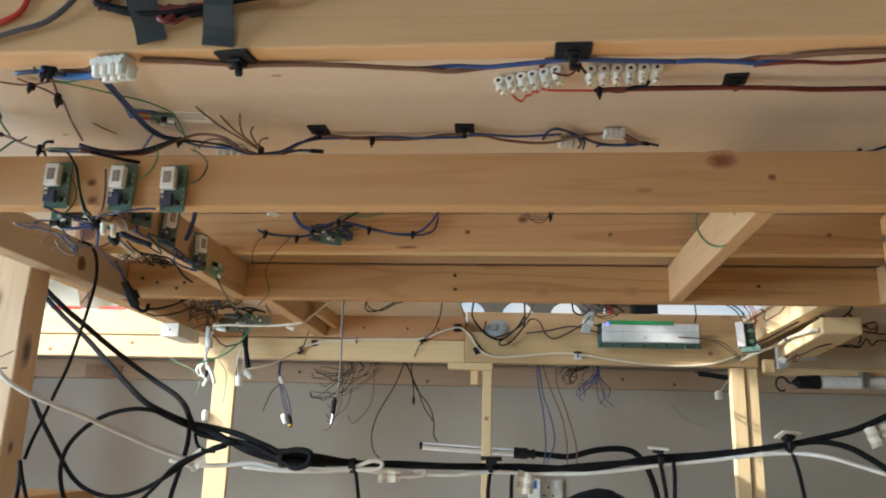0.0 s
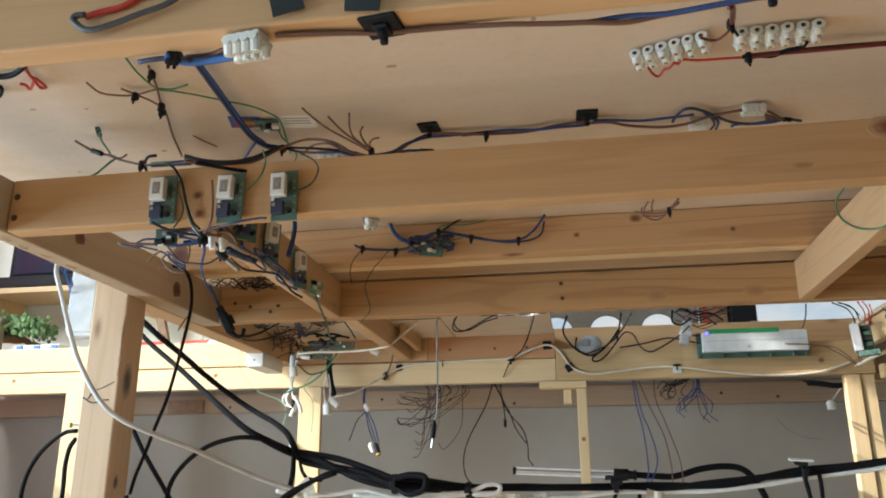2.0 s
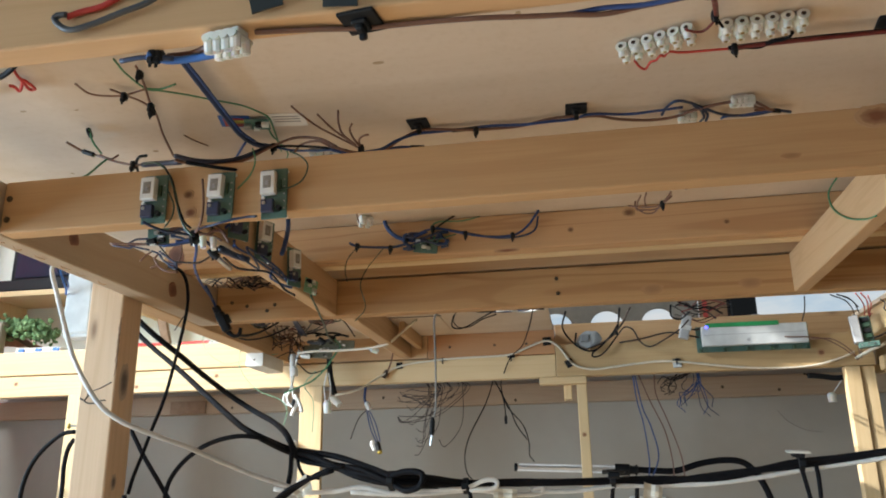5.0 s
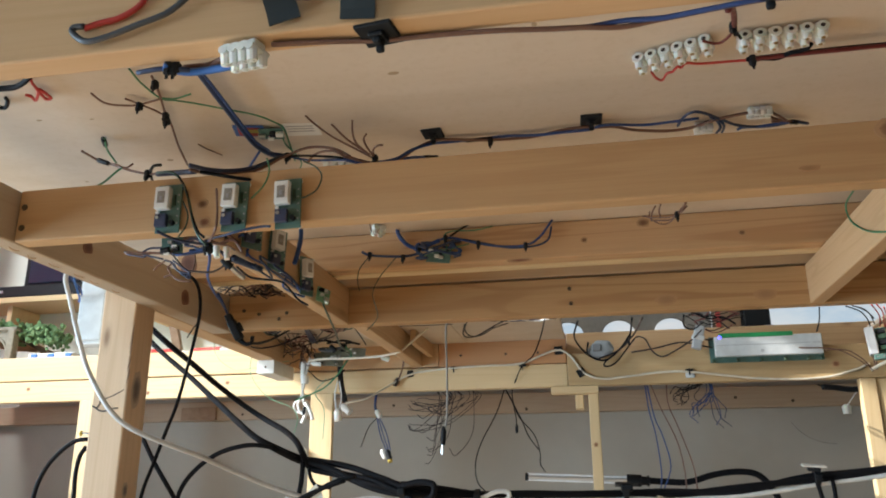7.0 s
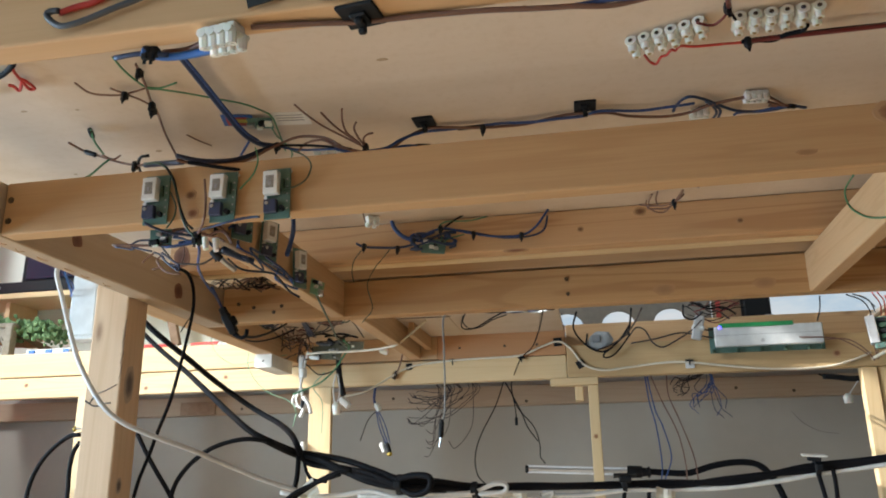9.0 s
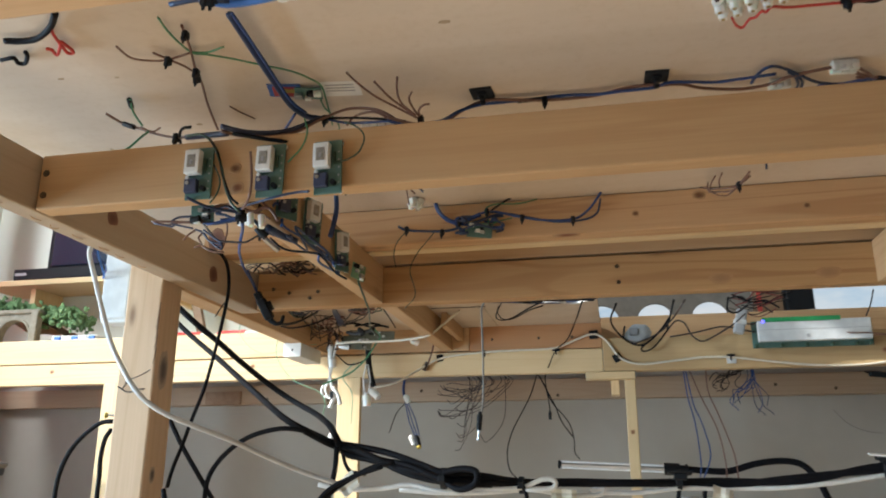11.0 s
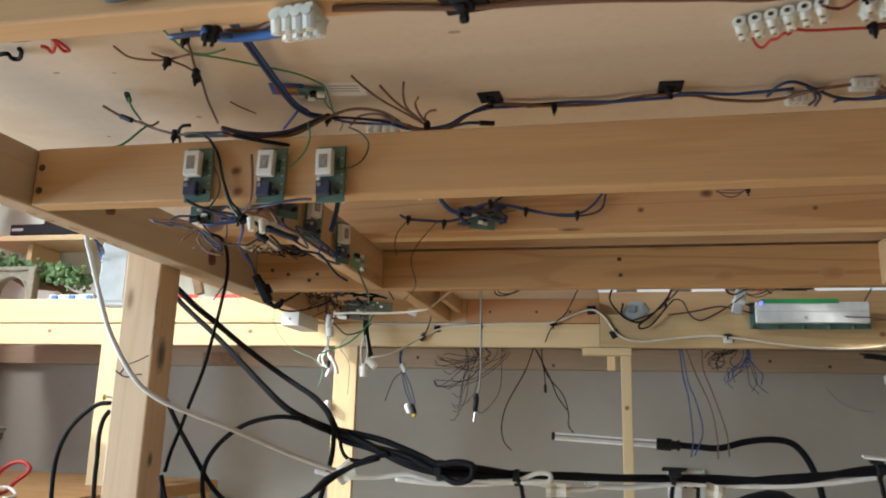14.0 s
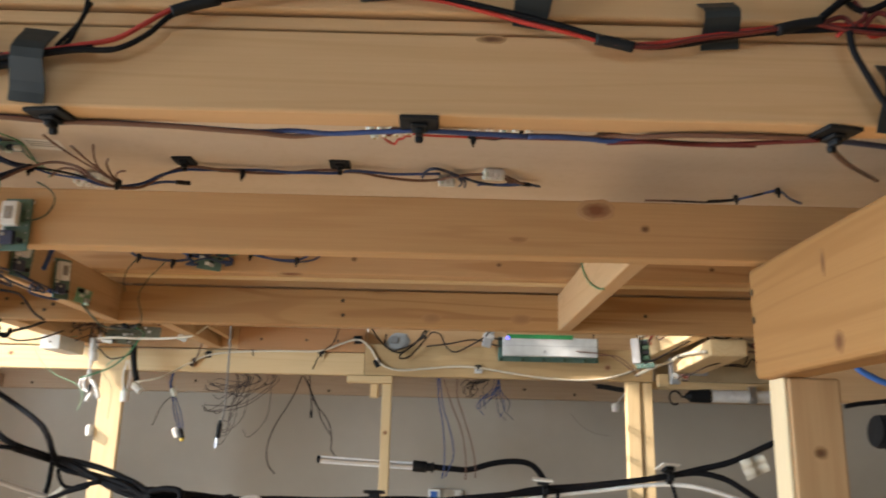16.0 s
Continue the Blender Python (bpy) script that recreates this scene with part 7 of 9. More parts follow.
h = thing("cable_drop", "short black leads dropping from the cable bundle", "cable")
tube("wire", [(-0.203, 1.02, 0.786), (-0.199, 1.02, 0.763), (-0.195, 1.02, 0.736), (-0.19, 1.02, 0.697)], 0.0025, black_cable, h)
tube("wire", [(-0.034, 1.07, 0.788), (-0.037, 1.07, 0.76), (-0.037, 1.07, 0.698)], 0.0025, black_cable, h)
tube("wire", [(-0.005, 1.08, 0.79), (-0.007, 1.08, 0.767), (-0.007, 1.08, 0.698)], 0.0025, black_cable, h)
tube("wire", [(0.184, 1.08, 0.805), (0.188, 1.08, 0.78), (0.191, 1.08, 0.753), (0.191, 1.08, 0.705)], 0.0025, black_cable, h)
tube("wire", [(0.201, 1.08, 0.806), (0.202, 1.08, 0.781), (0.198, 1.08, 0.706)], 0.0025, black_cable, h)
tube("wire", [(0.341, 1.055, 0.823), (0.346, 1.05, 0.799), (0.351, 1.05, 0.766), (0.357, 1.05, 0.714)], 0.0025, black_cable, h)

h = thing("lamp_lead", "thick black flexible lead of the tube lamp", "cable")
tube("cable", [(0.035, 1.87, 0.815), (0.077, 1.87, 0.812), (0.121, 1.87, 0.811), (0.172, 1.87, 0.825), (0.222, 1.87, 0.831), (0.26, 1.87, 0.825), (0.284, 1.87, 0.801), (0.301, 1.87, 0.765), (0.312, 1.87, 0.718), (0.317, 1.87, 0.635)], 0.0066, black_cable, h)

h = thing("bell_wire", "cream bell wire clipped along the rear beam", "cable")
tube("wire", [(-0.587, 1.7, 0.977), (-0.544, 1.72, 0.989), (-0.506, 1.76, 1.02), (-0.458, 1.772, 1.045), (-0.38, 1.772, 1.054), (-0.302, 1.772, 1.057), (-0.218, 1.772, 1.059), (-0.173, 1.772, 1.075), (-0.135, 1.772, 1.086), (-0.109, 1.772, 1.071), (-0.083, 1.772, 1.035), (-0.045, 1.772, 1.021), (0.005, 1.772, 1.024), (0.08, 1.772, 1.031), (0.132, 1.772, 1.03), (0.204, 1.772, 1.02), (0.276, 1.772, 1.011), (0.349, 1.772, 1.008), (0.409, 1.772, 1.012), (0.458, 1.772, 1.025), (0.482, 1.772, 1.035)], 0.0024, cream, h)
tube("wire", [(-0.640, 1.605, 1.055), (-0.600, 1.6, 1.0565), (-0.560, 1.6, 1.0555), (-0.505, 1.6, 1.0565), (-0.465, 1.592, 1.0590), (-0.442, 1.588, 1.0635), (-0.420, 1.59, 1.0810), (-0.400, 1.59, 1.0970), (-0.384, 1.585, 1.1075)], 0.0024, cream, h)

h = thing("video_lead", "thin grey lead with a black jack plug hanging down", "cable")
tube("wire", [(-0.318, 1.484, 1.105), (-0.306, 1.42, 1.090), (-0.297, 1.33, 1.062), (-0.295, 1.302, 1.045), (-0.294, 1.3, 1.016), (-0.293, 1.3, 0.95), (-0.294, 1.3, 0.903), (-0.2985, 1.30, 0.884)], 0.0016, mid_grey_cable, h)

h = thing("wire_drop", "thin dark wires hanging loose below the rear beam", "wire")
tube("wire", [(-0.146, 1.506, 1.1), (-0.165, 1.673, 1.1), (-0.188, 1.765, 1.077), (-0.213, 1.765, 1.054), (-0.228, 1.77, 1.026), (-0.242, 1.81, 0.999), (-0.231, 1.81, 0.954), (-0.197, 1.81, 0.911), (-0.186, 1.81, 0.874), (-0.186, 1.81, 0.849), (-0.176, 1.81, 0.834)], 0.0012, black_cable, h)
tube("wire", [(-0.258, 1.81, 1.012), (-0.277, 1.81, 0.96), (-0.313, 1.81, 0.895), (-0.326, 1.81, 0.851), (-0.322, 1.81, 0.814), (-0.305, 1.81, 0.794)], 0.0012, black_cable, h)
tube("wire", [(-0.253, 1.81, 1.005), (-0.241, 1.81, 0.98), (-0.235, 1.81, 0.948), (-0.234, 1.81, 0.929)], 0.0012, black_cable, h)
tube("wire", [(-0.256, 1.81, 1.009), (-0.225, 1.81, 0.948), (-0.21, 1.81, 0.91), (-0.189, 1.81, 0.88)], 0.0012, black_cable, h)
tube("wire", [(-0.299, 1.525, 1.1), (-0.315, 1.6, 1.096), (-0.305, 1.6, 1.089), (-0.285, 1.6, 1.092), (-0.249, 1.558, 1.1), (-0.222, 1.51, 1.1)], 0.0013, black_cable, h)

h = thing("wire_drop", "blue and brown wires hanging loose below the rear beam", "wire")
tube("wire", [(0.044, 1.83, 1.016), (0.049, 1.83, 0.956), (0.059, 1.83, 0.905), (0.064, 1.83, 0.831), (0.059, 1.83, 0.792)], 0.0014, blue, h)
tube("wire", [(0.048, 1.83, 1.016), (0.059, 1.83, 0.943), (0.072, 1.83, 0.906), (0.084, 1.83, 0.844), (0.066, 1.83, 0.795)], 0.0014, blue, h)
tube("wire", [(0.055, 1.83, 1.016), (0.076, 1.83, 0.956), (0.101, 1.83, 0.894), (0.111, 1.83, 0.833), (0.111, 1.83, 0.79)], 0.0014, brown, h)
tube("wire", [(0.089, 1.83, 1.014), (0.09, 1.83, 0.969), (0.107, 1.83, 0.919), (0.129, 1.83, 0.845), (0.133, 1.83, 0.795)], 0.0014, brown, h)

h = thing("wire_drop", "blue connector tails hanging below the rear beam", "wire")
tube("wire", [(-0.562, 1.85, 1.011), (-0.564, 1.85, 0.984), (-0.556, 1.85, 0.957)], 0.003, blue, h)
tube("wire", [(-0.556, 1.85, 0.957), (-0.543, 1.85, 0.918), (-0.531, 1.85, 0.886)], 0.0013, blue, h)
tube("wire", [(-0.559, 1.85, 0.957), (-0.55, 1.85, 0.918), (-0.536, 1.85, 0.886)], 0.0013, blue, h)
tube("wire", [(-0.553, 1.85, 0.958), (-0.537, 1.85, 0.925), (-0.526, 1.85, 0.886)], 0.0013, blue, h)
tube("wire", [(-0.56, 1.85, 0.957), (-0.579, 1.85, 0.937), (-0.596, 1.85, 0.893)], 0.001, black_cable, h)

h = thing("wire_drop", "splayed bunch of dark brown wires below the rear beam", "wire")
tube("wire", [(-0.392, 1.82, 1.01), (-0.381, 1.82, 0.992), (-0.429, 1.82, 0.975), (-0.466, 1.82, 0.97), (-0.479, 1.82, 0.974)], 0.0008, dark_brown, h)
tube("wire", [(-0.364, 1.82, 1.011), (-0.354, 1.82, 0.993), (-0.41, 1.82, 0.98), (-0.455, 1.82, 0.987), (-0.468, 1.82, 0.982)], 0.0008, dark_brown, h)
tube("wire", [(-0.385, 1.82, 1.01), (-0.378, 1.82, 0.992), (-0.387, 1.82, 0.914), (-0.424, 1.82, 0.88), (-0.437, 1.82, 0.89)], 0.0008, dark_brown, h)
tube("wire", [(-0.37, 1.82, 1.011), (-0.359, 1.82, 0.993), (-0.401, 1.82, 0.943), (-0.463, 1.82, 0.925), (-0.478, 1.82, 0.936)], 0.0008, dark_brown, h)
tube("wire", [(-0.366, 1.82, 1.011), (-0.357, 1.82, 0.993), (-0.412, 1.82, 0.973), (-0.443, 1.82, 0.952), (-0.457, 1.82, 0.961)], 0.0008, dark_brown, h)
tube("wire", [(-0.388, 1.82, 1.01), (-0.384, 1.82, 0.992), (-0.41, 1.82, 0.921), (-0.422, 1.82, 0.903), (-0.436, 1.82, 0.911)], 0.0008, dark_brown, h)
tube("wire", [(-0.381, 1.82, 1.01), (-0.381, 1.82, 0.992), (-0.4, 1.82, 0.959), (-0.421, 1.82, 0.973), (-0.435, 1.82, 0.986)], 0.0008, dark_brown, h)
tube("wire", [(-0.392, 1.82, 1.01), (-0.381, 1.82, 0.992), (-0.41, 1.82, 0.984), (-0.451, 1.82, 0.981), (-0.464, 1.82, 0.985)], 0.0008, dark_brown, h)
tube("wire", [(-0.412, 1.82, 1.01), (-0.405, 1.82, 0.992), (-0.403, 1.82, 0.916), (-0.427, 1.82, 0.859), (-0.44, 1.82, 0.854)], 0.0008, dark_brown, h)
tube("wire", [(-0.372, 1.82, 1.011), (-0.373, 1.82, 0.992), (-0.408, 1.82, 0.969), (-0.463, 1.82, 0.97), (-0.478, 1.82, 0.983)], 0.0008, dark_brown, h)
tube("wire", [(-0.387, 1.82, 1.01), (-0.388, 1.82, 0.992), (-0.429, 1.82, 0.951), (-0.463, 1.82, 0.927), (-0.477, 1.82, 0.937)], 0.0008, dark_brown, h)
tube("wire", [(-0.41, 1.82, 1.01), (-0.401, 1.82, 0.992), (-0.411, 1.82, 0.948), (-0.442, 1.82, 0.921), (-0.456, 1.82, 0.925)], 0.0008, dark_brown, h)
tube("wire", [(-0.391, 1.82, 1.01), (-0.382, 1.82, 0.992), (-0.417, 1.82, 0.992), (-0.446, 1.82, 0.997), (-0.459, 1.82, 0.993)], 0.0008, dark_brown, h)
tube("wire", [(-0.391, 1.82, 1.01), (-0.38, 1.82, 0.992), (-0.41, 1.82, 0.977), (-0.459, 1.82, 0.981), (-0.473, 1.82, 0.993)], 0.0008, dark_brown, h)
tube("wire", [(-0.33, 1.82, 1.011), (-0.329, 1.82, 0.993), (-0.333, 1.82, 0.917), (-0.37, 1.82, 0.871), (-0.385, 1.82, 0.886)], 0.0008, dark_brown, h)
tube("wire", [(-0.382, 1.82, 1.01), (-0.375, 1.82, 0.992), (-0.392, 1.82, 0.948), (-0.425, 1.82, 0.935), (-0.439, 1.82, 0.943)], 0.0008, dark_brown, h)
tube("wire", [(-0.325, 1.82, 1.011), (-0.315, 1.82, 0.993), (-0.385, 1.82, 0.938), (-0.464, 1.82, 0.924), (-0.479, 1.82, 0.938)], 0.0008, dark_brown, h)
tube("wire", [(-0.408, 1.82, 1.01), (-0.407, 1.82, 0.992), (-0.415, 1.82, 0.916), (-0.417, 1.82, 0.89), (-0.43, 1.82, 0.884)], 0.0008, dark_brown, h)
tube("wire", [(-0.332, 1.82, 1.011), (-0.322, 1.82, 0.993), (-0.391, 1.82, 0.942), (-0.463, 1.82, 0.938), (-0.476, 1.82, 0.941)], 0.0008, dark_brown, h)
tube("wire", [(-0.331, 1.82, 1.011), (-0.325, 1.82, 0.993), (-0.371, 1.82, 0.973), (-0.419, 1.82, 0.962), (-0.433, 1.82, 0.976)], 0.0008, dark_brown, h)
tube("wire", [(-0.401, 1.82, 1.01), (-0.391, 1.82, 0.992), (-0.415, 1.82, 0.931), (-0.422, 1.82, 0.876), (-0.435, 1.82, 0.873)], 0.0008, dark_brown, h)
tube("wire", [(-0.34, 1.82, 1.011), (-0.341, 1.82, 0.993), (-0.389, 1.82, 0.959), (-0.452, 1.82, 0.98), (-0.466, 1.82, 0.992)], 0.0008, dark_brown, h)

h = thing("wire_drop", "frayed black and blue wire tails below the rear beam", "wire")
tube("wire", [(0.157, 1.86, 1.019), (0.151, 1.86, 1.005), (0.123, 1.86, 1.009), (0.117, 1.86, 0.998), (0.129, 1.86, 0.993)], 0.0009, dark_brown, h)
tube("wire", [(0.177, 1.86, 1.019), (0.146, 1.86, 1.005), (0.113, 1.86, 0.992), (0.104, 1.86, 0.982), (0.112, 1.86, 0.977)], 0.0009, black_cable, h)
tube("wire", [(0.168, 1.86, 1.019), (0.136, 1.86, 1.005), (0.137, 1.86, 0.986), (0.126, 1.86, 0.975), (0.119, 1.86, 0.97)], 0.0009, black_cable, h)
tube("wire", [(0.159, 1.86, 1.019), (0.161, 1.86, 1.006), (0.149, 1.86, 0.992), (0.151, 1.86, 0.981), (0.163, 1.86, 0.976)], 0.0009, dark_brown, h)
tube("wire", [(0.141, 1.86, 1.018), (0.136, 1.86, 1.005), (0.121, 1.86, 0.988), (0.123, 1.86, 0.977), (0.11, 1.86, 0.972)], 0.0009, black_cable, h)
tube("wire", [(0.148, 1.86, 1.018), (0.141, 1.86, 1.005), (0.116, 1.86, 1.003), (0.114, 1.86, 0.992), (0.136, 1.86, 0.988)], 0.0009, black_cable, h)
tube("wire", [(0.176, 1.86, 1.019), (0.141, 1.86, 1.005), (0.114, 1.86, 0.999), (0.103, 1.86, 0.988), (0.112, 1.86, 0.983)], 0.0009, dark_brown, h)
tube("wire", [(0.177, 1.86, 1.019), (0.132, 1.86, 1.005), (0.122, 1.86, 0.991), (0.119, 1.86, 0.98), (0.132, 1.86, 0.975)], 0.0009, black_cable, h)
tube("wire", [(0.145, 1.86, 1.018), (0.126, 1.86, 1.005), (0.111, 1.86, 1.011), (0.1, 1.86, 1), (0.098, 1.86, 0.995)], 0.0009, black_cable, h)
tube("wire", [(0.182, 1.86, 1.019), (0.181, 1.86, 0.997), (0.165, 1.86, 0.976), (0.151, 1.86, 0.965), (0.154, 1.86, 0.95), (0.155, 1.86, 0.945)], 0.0009, dark_blue, h)
tube("wire", [(0.185, 1.86, 1.019), (0.18, 1.86, 0.997), (0.155, 1.86, 0.976), (0.135, 1.86, 0.952), (0.147, 1.86, 0.937), (0.151, 1.86, 0.932)], 0.0009, blue, h)
tube("wire", [(0.189, 1.86, 1.019), (0.184, 1.86, 0.997), (0.189, 1.86, 0.976), (0.199, 1.86, 0.943), (0.214, 1.86, 0.928), (0.219, 1.86, 0.923)], 0.0009, dark_blue, h)
tube("wire", [(0.183, 1.86, 1.019), (0.186, 1.86, 0.997), (0.194, 1.86, 0.977), (0.199, 1.86, 0.947), (0.191, 1.86, 0.932), (0.188, 1.86, 0.927)], 0.0009, blue, h)
tube("wire", [(0.186, 1.86, 1.019), (0.181, 1.86, 0.997), (0.181, 1.86, 0.976), (0.185, 1.86, 0.941), (0.198, 1.86, 0.926), (0.202, 1.86, 0.921)], 0.0009, dark_blue, h)
tube("wire", [(0.186, 1.86, 1.019), (0.185, 1.86, 0.997), (0.169, 1.86, 0.976), (0.154, 1.86, 0.976), (0.153, 1.86, 0.961), (0.153, 1.86, 0.956)], 0.0009, blue, h)
tube("wire", [(0.186, 1.86, 1.019), (0.186, 1.86, 0.997), (0.199, 1.86, 0.977), (0.211, 1.86, 0.962), (0.208, 1.86, 0.947), (0.207, 1.86, 0.941)], 0.0009, dark_blue, h)
tube("wire", [(0.185, 1.86, 1.019), (0.189, 1.86, 0.997), (0.184, 1.86, 0.976), (0.175, 1.86, 0.979), (0.162, 1.86, 0.963), (0.157, 1.86, 0.958)], 0.0009, blue, h)
tube("wire", [(0.18, 1.86, 1.019), (0.186, 1.86, 0.997), (0.178, 1.86, 0.976), (0.165, 1.86, 0.966), (0.147, 1.86, 0.95), (0.142, 1.86, 0.945)], 0.0009, dark_blue, h)
tube("wire", [(0.184, 1.86, 1.019), (0.184, 1.86, 0.997), (0.165, 1.86, 0.976), (0.146, 1.86, 0.967), (0.142, 1.86, 0.951), (0.14, 1.86, 0.946)], 0.0009, blue, h)
tube("wire", [(0.175, 1.86, 1.019), (0.174, 1.86, 0.997), (0.157, 1.86, 0.976), (0.142, 1.86, 0.974), (0.144, 1.86, 0.959), (0.144, 1.86, 0.953)], 0.0009, dark_blue, h)

h = thing("wire_harness", "dark wires looped along the rear beam", "wire harness")
tube("wire", [(-0.087, 1.542, 1.1), (-0.098, 1.703, 1.1), (-0.083, 1.76, 1.082), (-0.058, 1.76, 1.062), (-0.032, 1.76, 1.06), (-0.001, 1.76, 1.086), (0.015, 1.695, 1.1)], 0.0019, black_cable, h)
tube("wire", [(0.013, 1.536, 1.1), (0.015, 1.661, 1.1), (0.014, 1.76, 1.099), (-0.014, 1.76, 1.073), (-0.039, 1.76, 1.053), (-0.035, 1.76, 1.045), (-0.014, 1.76, 1.054), (0.018, 1.76, 1.092)], 0.0019, black_cable, h)
tube("wire", [(0.032, 1.535, 1.1), (0.023, 1.694, 1.1), (0.011, 1.76, 1.096), (-0.014, 1.76, 1.073)], 0.0017, dark_brown, h)
tube("wire", [(0.018, 1.76, 1.092), (0.03, 1.729, 1.1), (0.049, 1.76, 1.099), (0.061, 1.76, 1.074), (0.08, 1.76, 1.062), (0.105, 1.76, 1.072), (0.142, 1.76, 1.094), (0.154, 1.685, 1.1)], 0.0017, dark_brown, h)
tube("wire", [(0.018, 1.76, 1.073), (0.068, 1.76, 1.08), (0.117, 1.76, 1.09), (0.148, 1.76, 1.085), (0.182, 1.76, 1.076)], 0.0017, dark_brown, h)
tube("wire", [(0.105, 1.531, 1.1), (0.116, 1.634, 1.1), (0.136, 1.672, 1.1), (0.147, 1.606, 1.1)], 0.0019, black_cable, h)
tube("wire", [(0.011, 1.76, 1.092), (-0.02, 1.76, 1.073), (-0.058, 1.76, 1.06)], 0.0017, dark_brown, h)
tube("wire", [(0.152, 1.76, 1.101), (0.173, 1.76, 1.093), (0.187, 1.76, 1.095)], 0.0017, dark_brown, h)
tube("wire", [(-0.071, 1.76, 1.098), (-0.073, 1.76, 1.072), (-0.051, 1.76, 1.06)], 0.0019, black_cable, h)
tie(h, (0.014, 1.757, 1.096), 0.004, black_plastic)

h = thing("wire_harness", "dark red and brown wires bunched above the display board", "wire harness")
tube("wire", [(0.154, 1.79, 1.139), (0.184, 1.79, 1.145), (0.209, 1.79, 1.137), (0.235, 1.79, 1.149), (0.249, 1.79, 1.152)], 0.0014, dark_red, h)
tube("wire", [(0.166, 1.79, 1.139), (0.19, 1.79, 1.131), (0.216, 1.79, 1.142), (0.239, 1.79, 1.153), (0.267, 1.79, 1.162)], 0.001, black_cable, h)
tube("wire", [(0.149, 1.79, 1.16), (0.175, 1.79, 1.167), (0.196, 1.79, 1.166), (0.222, 1.79, 1.16), (0.245, 1.79, 1.153)], 0.0014, dark_red, h)
tube("wire", [(0.137, 1.79, 1.153), (0.151, 1.79, 1.144), (0.168, 1.79, 1.128), (0.187, 1.79, 1.118), (0.215, 1.79, 1.125)], 0.001, black_cable, h)
tube("wire", [(0.171, 1.79, 1.147), (0.191, 1.79, 1.154), (0.218, 1.79, 1.163), (0.241, 1.79, 1.16), (0.263, 1.79, 1.163)], 0.0014, dark_brown, h)
tube("wire", [(0.148, 1.79, 1.154), (0.177, 1.79, 1.15), (0.196, 1.79, 1.166), (0.222, 1.79, 1.165), (0.242, 1.79, 1.164)], 0.001, dark_red, h)
tube("wire", [(0.149, 1.79, 1.162), (0.177, 1.79, 1.147), (0.191, 1.79, 1.144), (0.215, 1.79, 1.146), (0.239, 1.79, 1.13)], 0.0019, black_cable, h)
tube("wire", [(0.141, 1.79, 1.134), (0.17, 1.79, 1.126), (0.2, 1.79, 1.14), (0.23, 1.79, 1.146), (0.258, 1.79, 1.15)], 0.001, dark_brown, h)
tube("wire", [(0.142, 1.79, 1.152), (0.168, 1.79, 1.157), (0.184, 1.79, 1.139), (0.205, 1.79, 1.137), (0.225, 1.79, 1.12)], 0.0017, dark_brown, h)
tube("wire", [(0.156, 1.79, 1.139), (0.169, 1.79, 1.125), (0.191, 1.79, 1.114), (0.208, 1.79, 1.116), (0.233, 1.79, 1.129)], 0.001, dark_red, h)
tube("wire", [(0.145, 1.79, 1.155), (0.162, 1.79, 1.158), (0.175, 1.79, 1.15), (0.198, 1.79, 1.151), (0.226, 1.79, 1.156)], 0.001, black_cable, h)
tube("wire", [(0.17, 1.79, 1.146), (0.194, 1.79, 1.149), (0.222, 1.79, 1.14), (0.241, 1.79, 1.144), (0.263, 1.79, 1.142)], 0.001, black_cable, h)

h = thing("wire_harness", "tangle of wires at the end of the display board", "wire harness")
tube("wire", [(0.418, 1.513, 1.1), (0.46, 1.61, 1.1), (0.498, 1.728, 1.1)], 0.0012, red, h)
tube("wire", [(0.426, 1.512, 1.1), (0.459, 1.586, 1.1), (0.506, 1.728, 1.1)], 0.0012, red, h)
tube("wire", [(0.446, 1.539, 1.1), (0.479, 1.628, 1.1), (0.508, 1.74, 1.096)], 0.0012, red, h)
tube("wire", [(0.377, 1.515, 1.1), (0.417, 1.57, 1.1), (0.457, 1.662, 1.1), (0.484, 1.74, 1.096)], 0.0012, black_cable, h)
tube("wire", [(0.387, 1.514, 1.1), (0.418, 1.552, 1.1), (0.459, 1.636, 1.1)], 0.0012, black_cable, h)
tube("wire", [(0.402, 1.53, 1.1), (0.436, 1.587, 1.1), (0.478, 1.695, 1.1)], 0.0012, black_cable, h)
tube("wire", [(0.345, 1.74, 1.067), (0.393, 1.74, 1.064), (0.422, 1.74, 1.058), (0.451, 1.74, 1.04), (0.467, 1.74, 1.026)], 0.0012, brown, h)
tube("wire", [(0.393, 1.74, 1.06), (0.434, 1.74, 1.058), (0.462, 1.74, 1.038), (0.475, 1.74, 1.017)], 0.0012, brown, h)
tube("wire", [(0.481, 1.74, 1.05), (0.481, 1.74, 1.031), (0.484, 1.74, 1.017)], 0.0012, brown, h)
tube("wire", [(0.489, 1.74, 1.051), (0.483, 1.74, 1.026), (0.475, 1.74, 1.014)], 0.0012, brown, h)
tube("wire", [(0.334, 1.517, 1.1), (0.363, 1.636, 1.1), (0.383, 1.74, 1.098)], 0.0012, black_cable, h)

